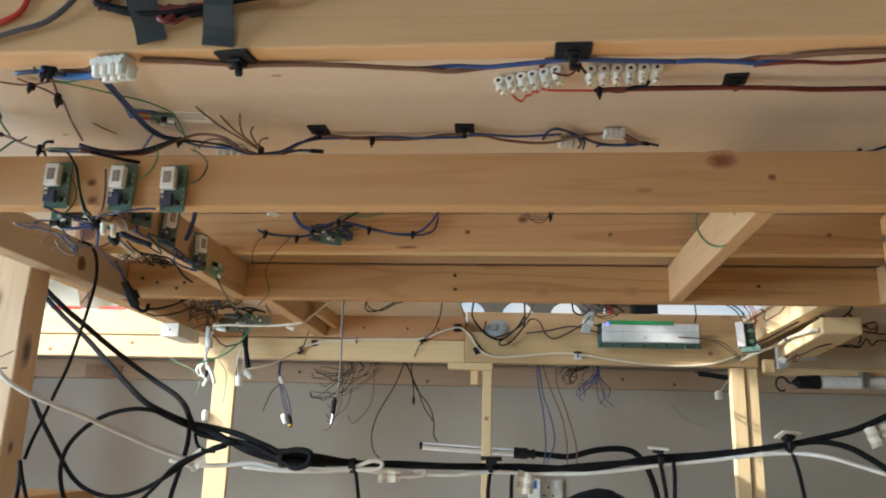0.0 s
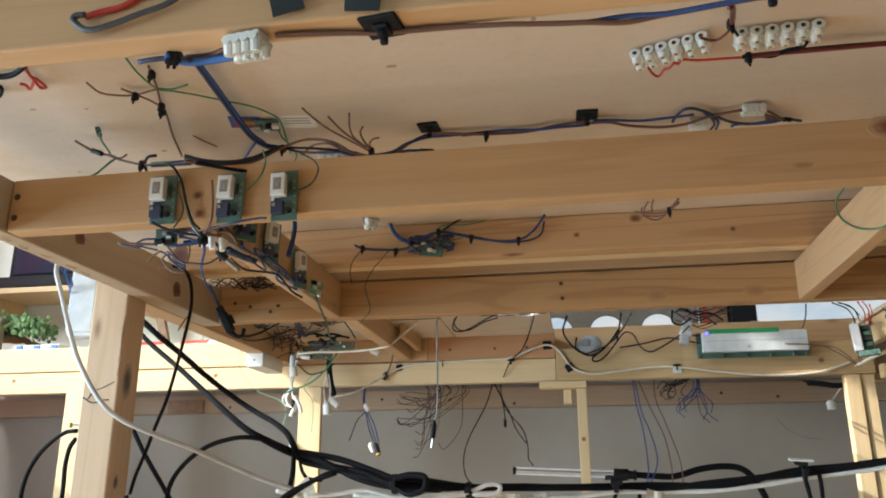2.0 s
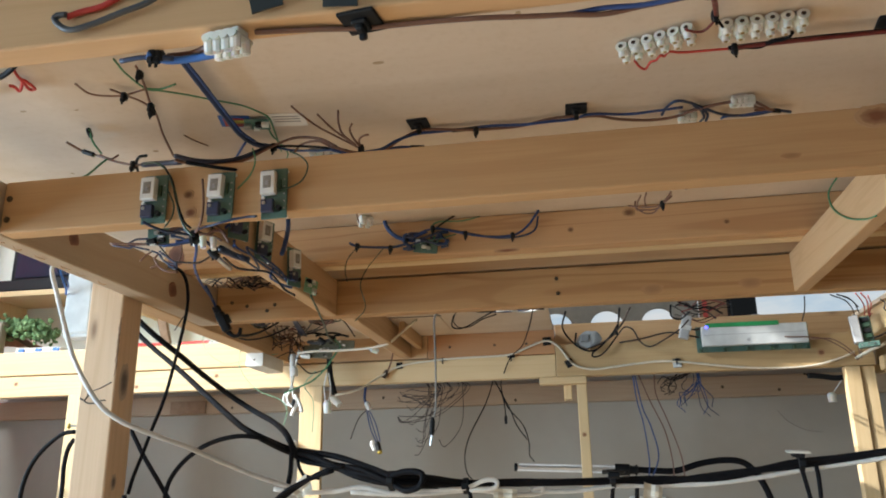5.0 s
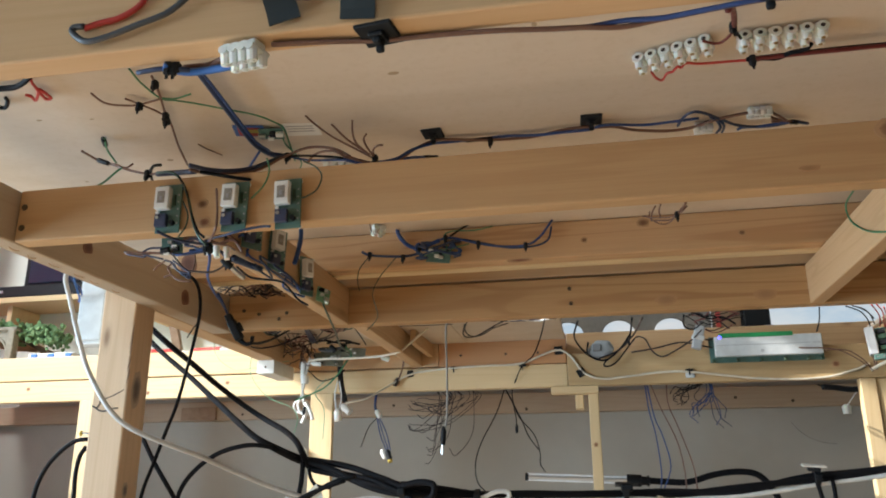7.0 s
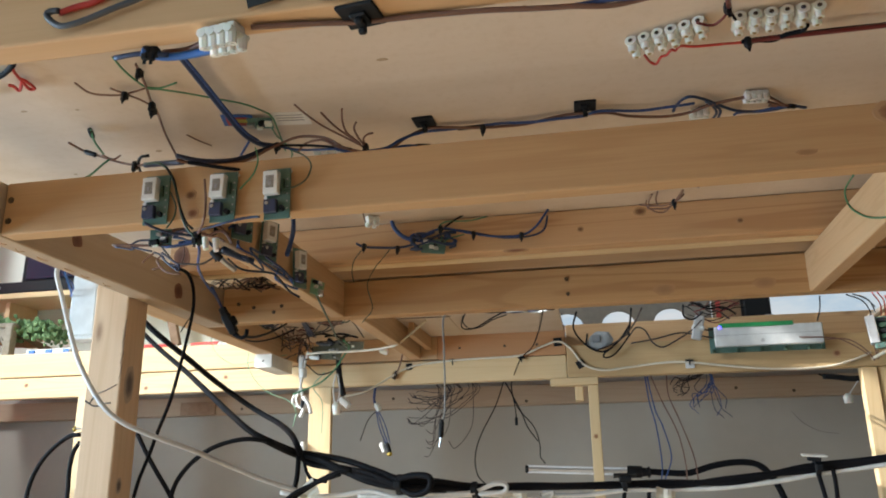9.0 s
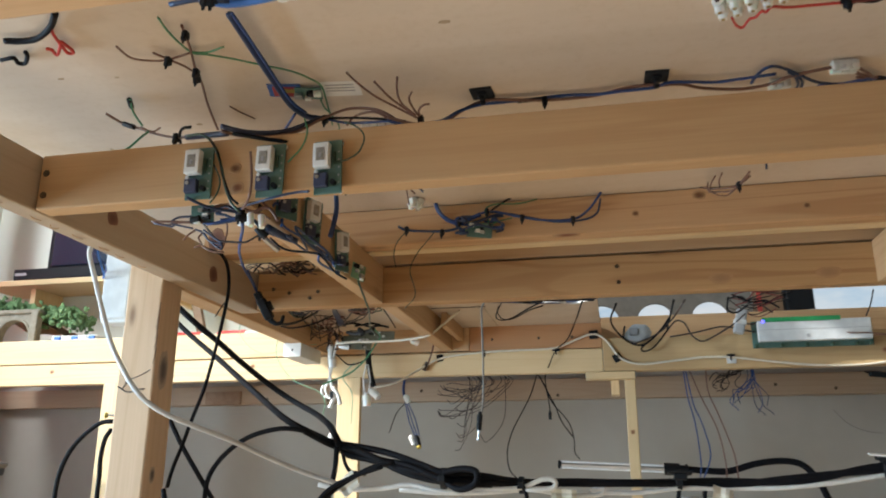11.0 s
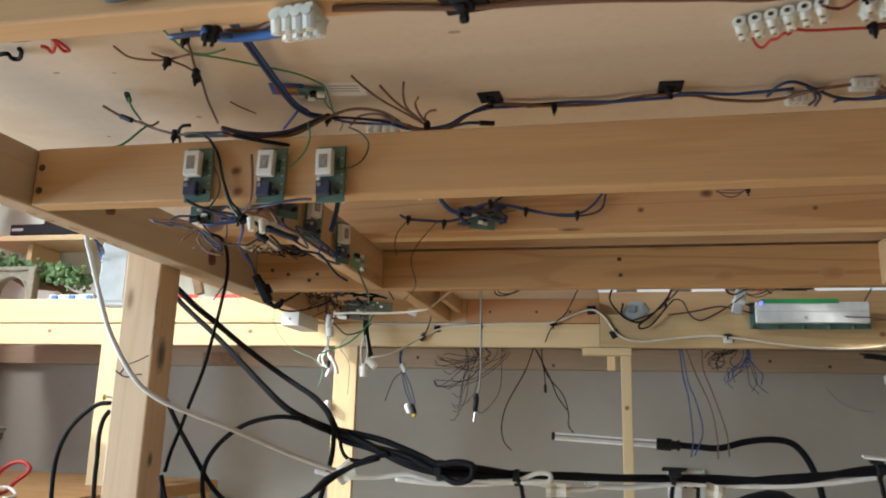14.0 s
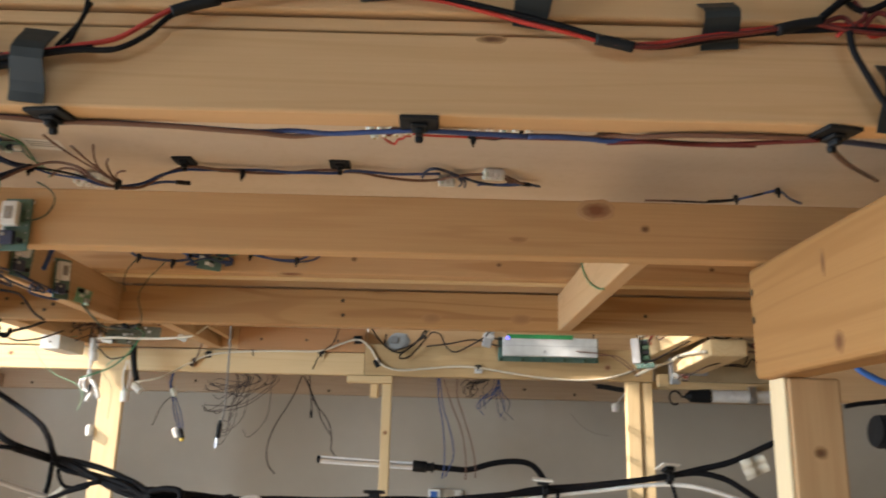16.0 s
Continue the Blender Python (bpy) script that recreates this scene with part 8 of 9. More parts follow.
h = thing("wire_harness", "black and red leads running along the side beam", "wire harness")
tube("wire", [(0.545, 1.5, 1.088), (0.555, 1.5, 1.076), (0.571, 1.5, 1.069), (0.591, 1.5, 1.07), (0.607, 1.5, 1.079), (0.615, 1.5, 1.091)], 0.0018, black_cable, h)
tube("wire", [(0.608, 1.5, 1.077), (0.616, 1.5, 1.068), (0.623, 1.5, 1.062), (0.636, 1.5, 1.053)], 0.0022, dark_brown, h)
tube("wire", [(0.631, 1.5, 1.053), (0.636, 1.5, 1.059), (0.653, 1.5, 1.062), (0.652, 1.5, 1.045), (0.635, 1.5, 1.043)], 0.0018, dark_red, h)
tube("wire", [(0.633, 1.5, 1.058), (0.642, 1.5, 1.049), (0.654, 1.5, 1.053)], 0.0018, dark_red, h)
tube("wire", [(0.596, 1.5, 1.04), (0.608, 1.5, 1.042), (0.623, 1.5, 1.045)], 0.0032, dark_brown, h)
tube("wire", [(0.495, 1.5, 0.995), (0.519, 1.5, 1.002), (0.546, 1.5, 1.015), (0.577, 1.5, 1.024), (0.601, 1.5, 1.035), (0.63, 1.5, 1.045), (0.651, 1.5, 1.042), (0.671, 1.5, 1.041)], 0.0016, dark_brown, h)
tube("wire", [(0.59, 1.5, 1.019), (0.606, 1.5, 1.02), (0.621, 1.5, 1.018), (0.634, 1.5, 1.032), (0.642, 1.5, 1.02), (0.653, 1.5, 1.029), (0.669, 1.5, 1.029)], 0.0014, black_cable, h)
tube("wire", [(0.579, 1.5, 1.017), (0.599, 1.5, 1.017), (0.619, 1.5, 1.016), (0.628, 1.5, 1.025)], 0.0012, black_cable, h)
tube("wire", [(0.491, 1.5, 0.99), (0.5, 1.5, 0.997), (0.512, 1.5, 1.001), (0.508, 1.5, 0.989), (0.499, 1.5, 0.99)], 0.0018, dark_brown, h)
tube("wire", [(0.498, 1.5, 0.999), (0.505, 1.5, 0.994), (0.511, 1.5, 0.995)], 0.0016, dark_red, h)
tube("wire", [(0.43, 1.5, 1.018), (0.457, 1.5, 1.029), (0.489, 1.5, 1.047), (0.517, 1.5, 1.062), (0.539, 1.5, 1.071), (0.551, 1.5, 1.069), (0.557, 1.5, 1.057), (0.562, 1.5, 1.059)], 0.0016, black_cable, h)
tube("wire", [(0.46, 1.5, 1.063), (0.47, 1.5, 1.07), (0.485, 1.5, 1.079), (0.494, 1.5, 1.09)], 0.0014, brown, h)
tube("wire", [(0.451, 1.5, 1.085), (0.458, 1.5, 1.078), (0.455, 1.5, 1.068), (0.46, 1.5, 1.063)], 0.0014, dark_brown, h)
tube("wire", [(0.621, 1.5, 1.042), (0.624, 1.5, 1.032), (0.618, 1.5, 1.021)], 0.0014, black_cable, h)
tube("wire", [(0.475, 1.745, 1.019), (0.496, 1.70, 1.030), (0.5305, 1.672, 1.043), (0.5325, 1.62, 1.048), (0.5245, 1.52, 1.042), (0.5150, 1.43, 1.034), (0.5130, 1.40, 1.030)], 0.0032, cream, h)
tube("tape_wrap", [(0.5340, 1.628, 1.0485), (0.5332, 1.618, 1.048), (0.5325, 1.608, 1.047)], 0.0042, black_plastic, h)
for k in range(3):
    tube("wire", [(0.497 + 0.004 * k, 1.735, 1.085), (0.503 + 0.004 * k, 1.724, 1.098), (0.508 + 0.003 * k, 1.712, 1.101 - 0.002 * k), (0.514 + 0.003 * k, 1.70, 1.094)], 0.0014, (red, dark_red, red)[k], h)
for x, y, z in ((0.519, 1.696, 1.0955), (0.531, 1.694, 1.0965), (0.541, 1.690, 1.0940)):
    part("wire_cap", rod(bmesh.new(), (x - 0.005, y, z + 0.002), (x + 0.005, y - 0.003, z - 0.002), 0.0042, 0.0036, 10), white_plastic, h, "white push-on wire cap")

h = thing("blue_cable", "bright blue cable hanging behind the bearer", "cable")
tube("wire", [(0.444, 0.8, 0.958), (0.452, 0.8, 0.95), (0.462, 0.8, 0.939), (0.485, 0.8, 0.928), (0.513, 0.8, 0.922)], 0.0032, bright_blue, h)
tube("wire", [(0.488, 0.89, 0.91), (0.503, 0.89, 0.913), (0.528, 0.89, 0.916), (0.56, 0.89, 0.92)], 0.0026, black_cable, h)

h = thing("taped_cable", "black taped cable end beside the rear post", "cable")
tube("tape_wrap", [(0.42, 1.9, 1.006), (0.444, 1.9, 1.004), (0.475, 1.9, 0.999), (0.501, 1.9, 1)], 0.006, black_plastic, h)
tube("wire", [(0.412, 1.9, 1.011), (0.425, 1.9, 1.005), (0.437, 1.9, 1.002)], 0.0016, black_cable, h)
tube("wire", [(0.488, 1.9, 0.994), (0.471, 1.9, 0.973), (0.463, 1.9, 0.96)], 0.0012, white_cable, h)

h = thing("wire_end", "thin stray wire on the back wall", "wire")
tube("wire", [(0.395, 2.113, 0.95), (0.417, 2.113, 0.923), (0.452, 2.113, 0.903), (0.491, 2.113, 0.897)], 0.0004, grey_cable, h)

h = thing("wire_tangle", "tangle of dark wires and small boards under the rear baseboard", "wire tangle")
tube("wire", [(-0.656, 1.472, 1.1), (-0.627, 1.453, 1.1), (-0.61, 1.454, 1.1), (-0.599, 1.457, 1.1), (-0.616, 1.516, 1.1), (-0.633, 1.582, 1.1), (-0.648, 1.64, 1.099)], 0.0022, dark_blue, h)
tube("wire", [(-0.661, 1.476, 1.1), (-0.632, 1.465, 1.1), (-0.613, 1.463, 1.1), (-0.6, 1.464, 1.1), (-0.615, 1.522, 1.1), (-0.631, 1.583, 1.1), (-0.644, 1.64, 1.098)], 0.0022, dark_blue, h)
tube("wire", [(-0.667, 1.481, 1.1), (-0.637, 1.477, 1.1), (-0.617, 1.473, 1.1), (-0.602, 1.473, 1.1), (-0.614, 1.528, 1.1), (-0.628, 1.585, 1.1), (-0.639, 1.64, 1.098)], 0.0022, dark_loom, h)
tube("wire", [(-0.672, 1.486, 1.1), (-0.642, 1.489, 1.1), (-0.621, 1.482, 1.1), (-0.603, 1.48, 1.1), (-0.613, 1.533, 1.1), (-0.625, 1.586, 1.1), (-0.635, 1.64, 1.097)], 0.0022, dark_loom, h)
tube("wire", [(-0.529, 1.04, 0.989), (-0.539, 1.08, 0.992), (-0.562, 1.15, 1.007), (-0.594, 1.25, 1.026), (-0.638, 1.4, 1.061), (-0.676, 1.543, 1.1), (-0.646, 1.507, 1.1)], 0.0022, black_cable, h)
tube("wire", [(-0.666, 1.513, 1.1), (-0.678, 1.53, 1.1), (-0.687, 1.535, 1.1), (-0.691, 1.525, 1.1), (-0.688, 1.506, 1.1), (-0.679, 1.483, 1.1), (-0.668, 1.465, 1.1), (-0.658, 1.458, 1.1), (-0.653, 1.463, 1.1), (-0.654, 1.48, 1.1)], 0.001, dark_loom, h)
tube("wire", [(-0.676, 1.512, 1.1), (-0.687, 1.517, 1.1), (-0.695, 1.512, 1.1), (-0.697, 1.498, 1.1), (-0.693, 1.481, 1.1), (-0.684, 1.466, 1.1), (-0.673, 1.459, 1.1), (-0.664, 1.461, 1.1), (-0.66, 1.473, 1.1), (-0.662, 1.489, 1.1)], 0.001, black_cable, h)
tube("wire", [(-0.674, 1.509, 1.1), (-0.686, 1.506, 1.1), (-0.692, 1.494, 1.1), (-0.69, 1.477, 1.1), (-0.682, 1.461, 1.1), (-0.671, 1.452, 1.1), (-0.66, 1.452, 1.1), (-0.652, 1.462, 1.1), (-0.651, 1.478, 1.1), (-0.657, 1.495, 1.1)], 0.0014, dark_loom, h)
tube("wire", [(-0.675, 1.513, 1.1), (-0.683, 1.514, 1.1), (-0.685, 1.504, 1.1), (-0.681, 1.487, 1.1), (-0.673, 1.469, 1.1), (-0.664, 1.457, 1.1), (-0.656, 1.454, 1.1), (-0.653, 1.461, 1.1), (-0.655, 1.476, 1.1), (-0.661, 1.494, 1.1)], 0.001, dark_green, h)
tube("wire", [(-0.684, 1.532, 1.1), (-0.697, 1.546, 1.1), (-0.704, 1.546, 1.1), (-0.705, 1.53, 1.1), (-0.698, 1.506, 1.1), (-0.687, 1.483, 1.1), (-0.675, 1.467, 1.1), (-0.666, 1.465, 1.1), (-0.664, 1.476, 1.1), (-0.668, 1.497, 1.1)], 0.0014, dark_green, h)
tube("wire", [(-0.675, 1.519, 1.1), (-0.686, 1.53, 1.1), (-0.696, 1.531, 1.1), (-0.702, 1.522, 1.1), (-0.702, 1.506, 1.1), (-0.696, 1.489, 1.1), (-0.685, 1.477, 1.1), (-0.675, 1.474, 1.1), (-0.668, 1.48, 1.1), (-0.666, 1.494, 1.1)], 0.001, dark_brown, h)
tube("wire", [(-0.684, 1.55, 1.1), (-0.696, 1.552, 1.1), (-0.701, 1.538, 1.1), (-0.698, 1.515, 1.1), (-0.688, 1.491, 1.1), (-0.674, 1.473, 1.1), (-0.662, 1.469, 1.1), (-0.655, 1.478, 1.1), (-0.655, 1.498, 1.1), (-0.663, 1.523, 1.1)], 0.001, black_cable, h)
tube("wire", [(-0.662, 1.506, 1.1), (-0.675, 1.522, 1.1), (-0.686, 1.526, 1.1), (-0.693, 1.517, 1.1), (-0.693, 1.499, 1.1), (-0.686, 1.477, 1.1), (-0.674, 1.461, 1.1), (-0.662, 1.454, 1.1), (-0.654, 1.46, 1.1), (-0.653, 1.475, 1.1)], 0.0014, dark_loom, h)
tube("wire", [(-0.677, 1.531, 1.1), (-0.689, 1.543, 1.1), (-0.698, 1.542, 1.1), (-0.701, 1.53, 1.1), (-0.697, 1.51, 1.1), (-0.688, 1.491, 1.1), (-0.677, 1.478, 1.1), (-0.667, 1.476, 1.1), (-0.663, 1.485, 1.1), (-0.664, 1.502, 1.1)], 0.001, black_cable, h)
tube("wire", [(-0.669, 1.65, 1.064), (-0.684, 1.665, 1.068), (-0.689, 1.657, 1.063), (-0.698, 1.657, 1.06), (-0.692, 1.63, 1.052), (-0.714, 1.676, 1.06)], 0.0012, dark_brown, h)
tube("wire", [(-0.65, 1.63, 1.097), (-0.638, 1.608, 1.1), (-0.622, 1.564, 1.1), (-0.621, 1.559, 1.1), (-0.625, 1.557, 1.1), (-0.631, 1.553, 1.1)], 0.0009, dark_brown, h)
tube("wire", [(-0.674, 1.635, 1.093), (-0.668, 1.624, 1.101), (-0.649, 1.591, 1.1), (-0.632, 1.561, 1.1), (-0.63, 1.554, 1.1), (-0.633, 1.552, 1.1)], 0.0009, brown, h)
tube("wire", [(-0.699, 1.648, 1.1), (-0.691, 1.649, 1.096), (-0.689, 1.667, 1.1), (-0.679, 1.664, 1.099), (-0.661, 1.633, 1.1), (-0.649, 1.623, 1.1)], 0.0012, brown, h)
tube("wire", [(-0.675, 1.674, 1.094), (-0.674, 1.655, 1.084), (-0.679, 1.663, 1.076), (-0.665, 1.628, 1.059), (-0.671, 1.636, 1.051), (-0.67, 1.635, 1.05)], 0.0016, dark_brown, h)
tube("wire", [(-0.698, 1.669, 1.1), (-0.678, 1.626, 1.1), (-0.665, 1.582, 1.1), (-0.653, 1.543, 1.1), (-0.651, 1.541, 1.1), (-0.655, 1.54, 1.1)], 0.0012, brown, h)
tube("wire", [(-0.671, 1.63, 1.1), (-0.679, 1.663, 1.098), (-0.659, 1.623, 1.081), (-0.677, 1.672, 1.081), (-0.678, 1.667, 1.071), (-0.666, 1.648, 1.058)], 0.0009, brown, h)
tube("wire", [(-0.657, 1.626, 1.1), (-0.665, 1.639, 1.094), (-0.663, 1.643, 1.085), (-0.668, 1.674, 1.084), (-0.651, 1.65, 1.074), (-0.653, 1.677, 1.074)], 0.0009, brown, h)
tube("wire", [(-0.679, 1.664, 1.092), (-0.671, 1.662, 1.096), (-0.66, 1.654, 1.099), (-0.643, 1.617, 1.1), (-0.63, 1.602, 1.1), (-0.614, 1.575, 1.1)], 0.0009, dark_brown, h)
tube("wire", [(-0.679, 1.668, 1.087), (-0.673, 1.677, 1.089), (-0.659, 1.662, 1.083), (-0.646, 1.651, 1.079), (-0.634, 1.624, 1.066), (-0.646, 1.66, 1.073)], 0.0009, black_cable, h)
tube("wire", [(-0.688, 1.644, 1.086), (-0.697, 1.644, 1.087), (-0.702, 1.634, 1.084), (-0.716, 1.659, 1.094), (-0.704, 1.63, 1.085), (-0.715, 1.656, 1.085)], 0.0009, dark_brown, h)
tube("wire", [(-0.677, 1.66, 1.078), (-0.669, 1.661, 1.083), (-0.669, 1.675, 1.094), (-0.659, 1.657, 1.099), (-0.644, 1.637, 1.1), (-0.631, 1.62, 1.093)], 0.0012, brown, h)
tube("wire", [(-0.68, 1.629, 1.092), (-0.692, 1.638, 1.091), (-0.711, 1.665, 1.101), (-0.702, 1.626, 1.097), (-0.692, 1.601, 1.1), (-0.682, 1.576, 1.1)], 0.0016, dark_brown, h)
tube("wire", [(-0.668, 1.644, 1.1), (-0.678, 1.671, 1.095), (-0.669, 1.661, 1.085), (-0.659, 1.656, 1.079), (-0.646, 1.643, 1.075), (-0.642, 1.648, 1.068)], 0.0012, dark_brown, h)
tube("wire", [(-0.666, 1.63, 1.096), (-0.67, 1.631, 1.088), (-0.675, 1.622, 1.084), (-0.705, 1.676, 1.098), (-0.69, 1.621, 1.094), (-0.698, 1.622, 1.1)], 0.0016, brown, h)
tube("wire", [(-0.658, 1.62, 1.096), (-0.673, 1.639, 1.096), (-0.694, 1.674, 1.099), (-0.683, 1.628, 1.083), (-0.708, 1.669, 1.09), (-0.699, 1.623, 1.08)], 0.0009, brown, h)
tube("wire", [(-0.678, 1.634, 1.085), (-0.686, 1.676, 1.098), (-0.657, 1.621, 1.086), (-0.649, 1.625, 1.083), (-0.659, 1.665, 1.083), (-0.646, 1.631, 1.066)], 0.0009, brown, h)
tube("wire", [(-0.666, 1.657, 1.085), (-0.668, 1.64, 1.086), (-0.678, 1.641, 1.086), (-0.692, 1.658, 1.086), (-0.688, 1.624, 1.083), (-0.707, 1.651, 1.084)], 0.0016, brown, h)
tube("wire", [(-0.678, 1.63, 1.094), (-0.694, 1.648, 1.1), (-0.693, 1.622, 1.095), (-0.708, 1.642, 1.095), (-0.705, 1.632, 1.084), (-0.724, 1.677, 1.083)], 0.0012, dark_brown, h)
tube("wire", [(-0.678, 1.626, 1.1), (-0.66, 1.581, 1.1), (-0.643, 1.546, 1.1), (-0.643, 1.546, 1.1), (-0.638, 1.549, 1.1), (-0.639, 1.548, 1.1)], 0.0009, black_cable, h)
tube("wire", [(-0.673, 1.657, 1.083), (-0.675, 1.639, 1.08), (-0.686, 1.648, 1.077), (-0.693, 1.642, 1.075), (-0.696, 1.63, 1.078), (-0.701, 1.622, 1.078)], 0.0012, dark_brown, h)
tube("wire", [(-0.658, 1.627, 1.1), (-0.669, 1.634, 1.101), (-0.679, 1.637, 1.101), (-0.688, 1.638, 1.1), (-0.684, 1.608, 1.1), (-0.689, 1.598, 1.1)], 0.0012, dark_red, h)
tube("wire", [(-0.673, 1.654, 1.072), (-0.675, 1.677, 1.069), (-0.672, 1.679, 1.059), (-0.667, 1.665, 1.054), (-0.658, 1.652, 1.052), (-0.662, 1.679, 1.056)], 0.0012, dark_brown, h)
tube("wire", [(-0.699, 1.657, 1.085), (-0.697, 1.631, 1.078), (-0.704, 1.631, 1.072), (-0.706, 1.633, 1.071), (-0.701, 1.622, 1.067), (-0.705, 1.632, 1.073)], 0.0012, black_cable, h)
tube("wire", [(-0.673, 1.628, 1.096), (-0.667, 1.629, 1.088), (-0.673, 1.667, 1.096), (-0.655, 1.638, 1.084), (-0.655, 1.647, 1.076), (-0.661, 1.672, 1.071)], 0.0016, dark_brown, h)
tube("wire", [(-0.648, 1.591, 1.1), (-0.65, 1.617, 1.1), (-0.654, 1.647, 1.1), (-0.642, 1.624, 1.086), (-0.635, 1.626, 1.08), (-0.648, 1.664, 1.08)], 0.0012, brown, h)
tube("wire", [(-0.652, 1.635, 1.1), (-0.635, 1.591, 1.1), (-0.62, 1.56, 1.1), (-0.614, 1.563, 1.1), (-0.611, 1.565, 1.1), (-0.611, 1.565, 1.1)], 0.0012, black_cable, h)
tube("wire", [(-0.655, 1.588, 1.1), (-0.641, 1.572, 1.1), (-0.637, 1.583, 1.1), (-0.626, 1.576, 1.1), (-0.616, 1.562, 1.1), (-0.612, 1.564, 1.1)], 0.0016, dark_red, h)
tube("wire", [(-0.674, 1.65, 1.092), (-0.669, 1.658, 1.098), (-0.654, 1.642, 1.096), (-0.647, 1.643, 1.1), (-0.636, 1.635, 1.1), (-0.632, 1.624, 1.1)], 0.0009, dark_brown, h)
tube("wire", [(-0.67, 1.671, 1.072), (-0.661, 1.665, 1.077), (-0.643, 1.629, 1.078), (-0.647, 1.636, 1.089), (-0.647, 1.638, 1.099), (-0.632, 1.617, 1.1)], 0.0009, black_cable, h)
tube("wire", [(-0.685, 1.605, 1.1), (-0.697, 1.613, 1.1), (-0.698, 1.616, 1.1), (-0.711, 1.647, 1.1), (-0.7, 1.621, 1.085), (-0.705, 1.633, 1.081)], 0.0016, dark_brown, h)
tube("wire", [(-0.698, 1.667, 1.098), (-0.69, 1.669, 1.099), (-0.68, 1.666, 1.1), (-0.669, 1.661, 1.095), (-0.659, 1.645, 1.083), (-0.647, 1.623, 1.07)], 0.0012, black_cable, h)
tube("wire", [(-0.656, 1.589, 1.1), (-0.642, 1.547, 1.1), (-0.646, 1.545, 1.1), (-0.652, 1.541, 1.1), (-0.658, 1.538, 1.1), (-0.66, 1.536, 1.1)], 0.0009, dark_brown, h)
tube("wire", [(-0.682, 1.669, 1.094), (-0.668, 1.639, 1.078), (-0.663, 1.636, 1.069), (-0.676, 1.674, 1.066), (-0.665, 1.665, 1.058), (-0.657, 1.651, 1.051)], 0.0009, brown, h)
tube("wire", [(-0.564, 1.475, 1.1), (-0.549, 1.462, 1.1), (-0.545, 1.494, 1.1), (-0.532, 1.502, 1.1)], 0.0016, black_cable, h)
tube("wire", [(-0.576, 1.486, 1.1), (-0.556, 1.482, 1.1), (-0.545, 1.493, 1.1), (-0.518, 1.475, 1.1)], 0.0012, dark_red, h)
tube("wire", [(-0.586, 1.518, 1.1), (-0.568, 1.518, 1.1), (-0.564, 1.549, 1.1), (-0.544, 1.519, 1.1)], 0.0016, brown, h)
tube("wire", [(-0.583, 1.505, 1.1), (-0.564, 1.507, 1.1), (-0.56, 1.539, 1.1), (-0.528, 1.492, 1.1)], 0.0016, brown, h)
tube("wire", [(-0.581, 1.523, 1.1), (-0.568, 1.518, 1.1), (-0.561, 1.541, 1.1), (-0.538, 1.53, 1.1)], 0.0012, dark_red, h)
tube("wire", [(-0.557, 1.463, 1.1), (-0.546, 1.454, 1.1), (-0.545, 1.492, 1.1), (-0.526, 1.489, 1.1)], 0.0016, black_cable, h)
tube("wire", [(-0.58, 1.523, 1.1), (-0.577, 1.543, 1.1), (-0.56, 1.538, 1.1), (-0.533, 1.509, 1.1)], 0.0012, dark_red, h)
tube("wire", [(-0.58, 1.504, 1.1), (-0.57, 1.524, 1.1), (-0.558, 1.531, 1.1), (-0.525, 1.474, 1.1)], 0.0016, brown, h)
tube("wire", [(-0.581, 1.512, 1.1), (-0.571, 1.526, 1.1), (-0.552, 1.513, 1.1), (-0.525, 1.479, 1.1)], 0.0012, dark_red, h)
tube("wire", [(-0.579, 1.504, 1.1), (-0.563, 1.505, 1.1), (-0.557, 1.53, 1.1), (-0.536, 1.493, 1.1)], 0.0016, dark_brown, h)
tube("wire", [(-0.583, 1.518, 1.1), (-0.575, 1.537, 1.1), (-0.564, 1.549, 1.1), (-0.535, 1.494, 1.1)], 0.0016, black_cable, h)
tube("wire", [(-0.582, 1.503, 1.1), (-0.561, 1.496, 1.1), (-0.55, 1.507, 1.1), (-0.524, 1.484, 1.1)], 0.0016, dark_brown, h)
tube("wire", [(-0.564, 1.465, 1.1), (-0.583, 1.524, 1.1), (-0.617, 1.591, 1.1), (-0.635, 1.62, 1.098)], 0.0014, dark_brown, h)
tube("wire", [(-0.571, 1.549, 1.1), (-0.598, 1.592, 1.1), (-0.627, 1.62, 1.101)], 0.0014, dark_brown, h)
tube("wire", [(-0.549, 1.525, 1.1), (-0.579, 1.583, 1.1), (-0.611, 1.62, 1.101), (-0.631, 1.62, 1.095)], 0.0014, dark_brown, h)
tube("wire", [(-0.568, 1.497, 1.1), (-0.605, 1.568, 1.1), (-0.633, 1.62, 1.099)], 0.0014, dark_brown, h)
tube("wire", [(-0.527, 1.469, 1.1), (-0.514, 1.463, 1.1), (-0.507, 1.483, 1.1), (-0.501, 1.483, 1.1)], 0.0012, dark_green, h)
tube("wire", [(-0.537, 1.497, 1.1), (-0.537, 1.523, 1.1), (-0.52, 1.515, 1.1), (-0.52, 1.481, 1.1), (-0.532, 1.491, 1.1)], 0.0012, dark_green, h)
tube("wire", [(-0.547, 1.544, 1.1), (-0.519, 1.49, 1.1), (-0.502, 1.467, 1.1)], 0.0012, dark_green, h)
tube("wire", [(-0.515, 1.509, 1.1), (-0.524, 1.576, 1.1), (-0.516, 1.6, 1.082)], 0.0012, black_cable, h)
tube("wire", [(-0.696, 1.555, 1.1), (-0.702, 1.6, 1.095), (-0.682, 1.6, 1.08)], 0.0011, dark_brown, h)
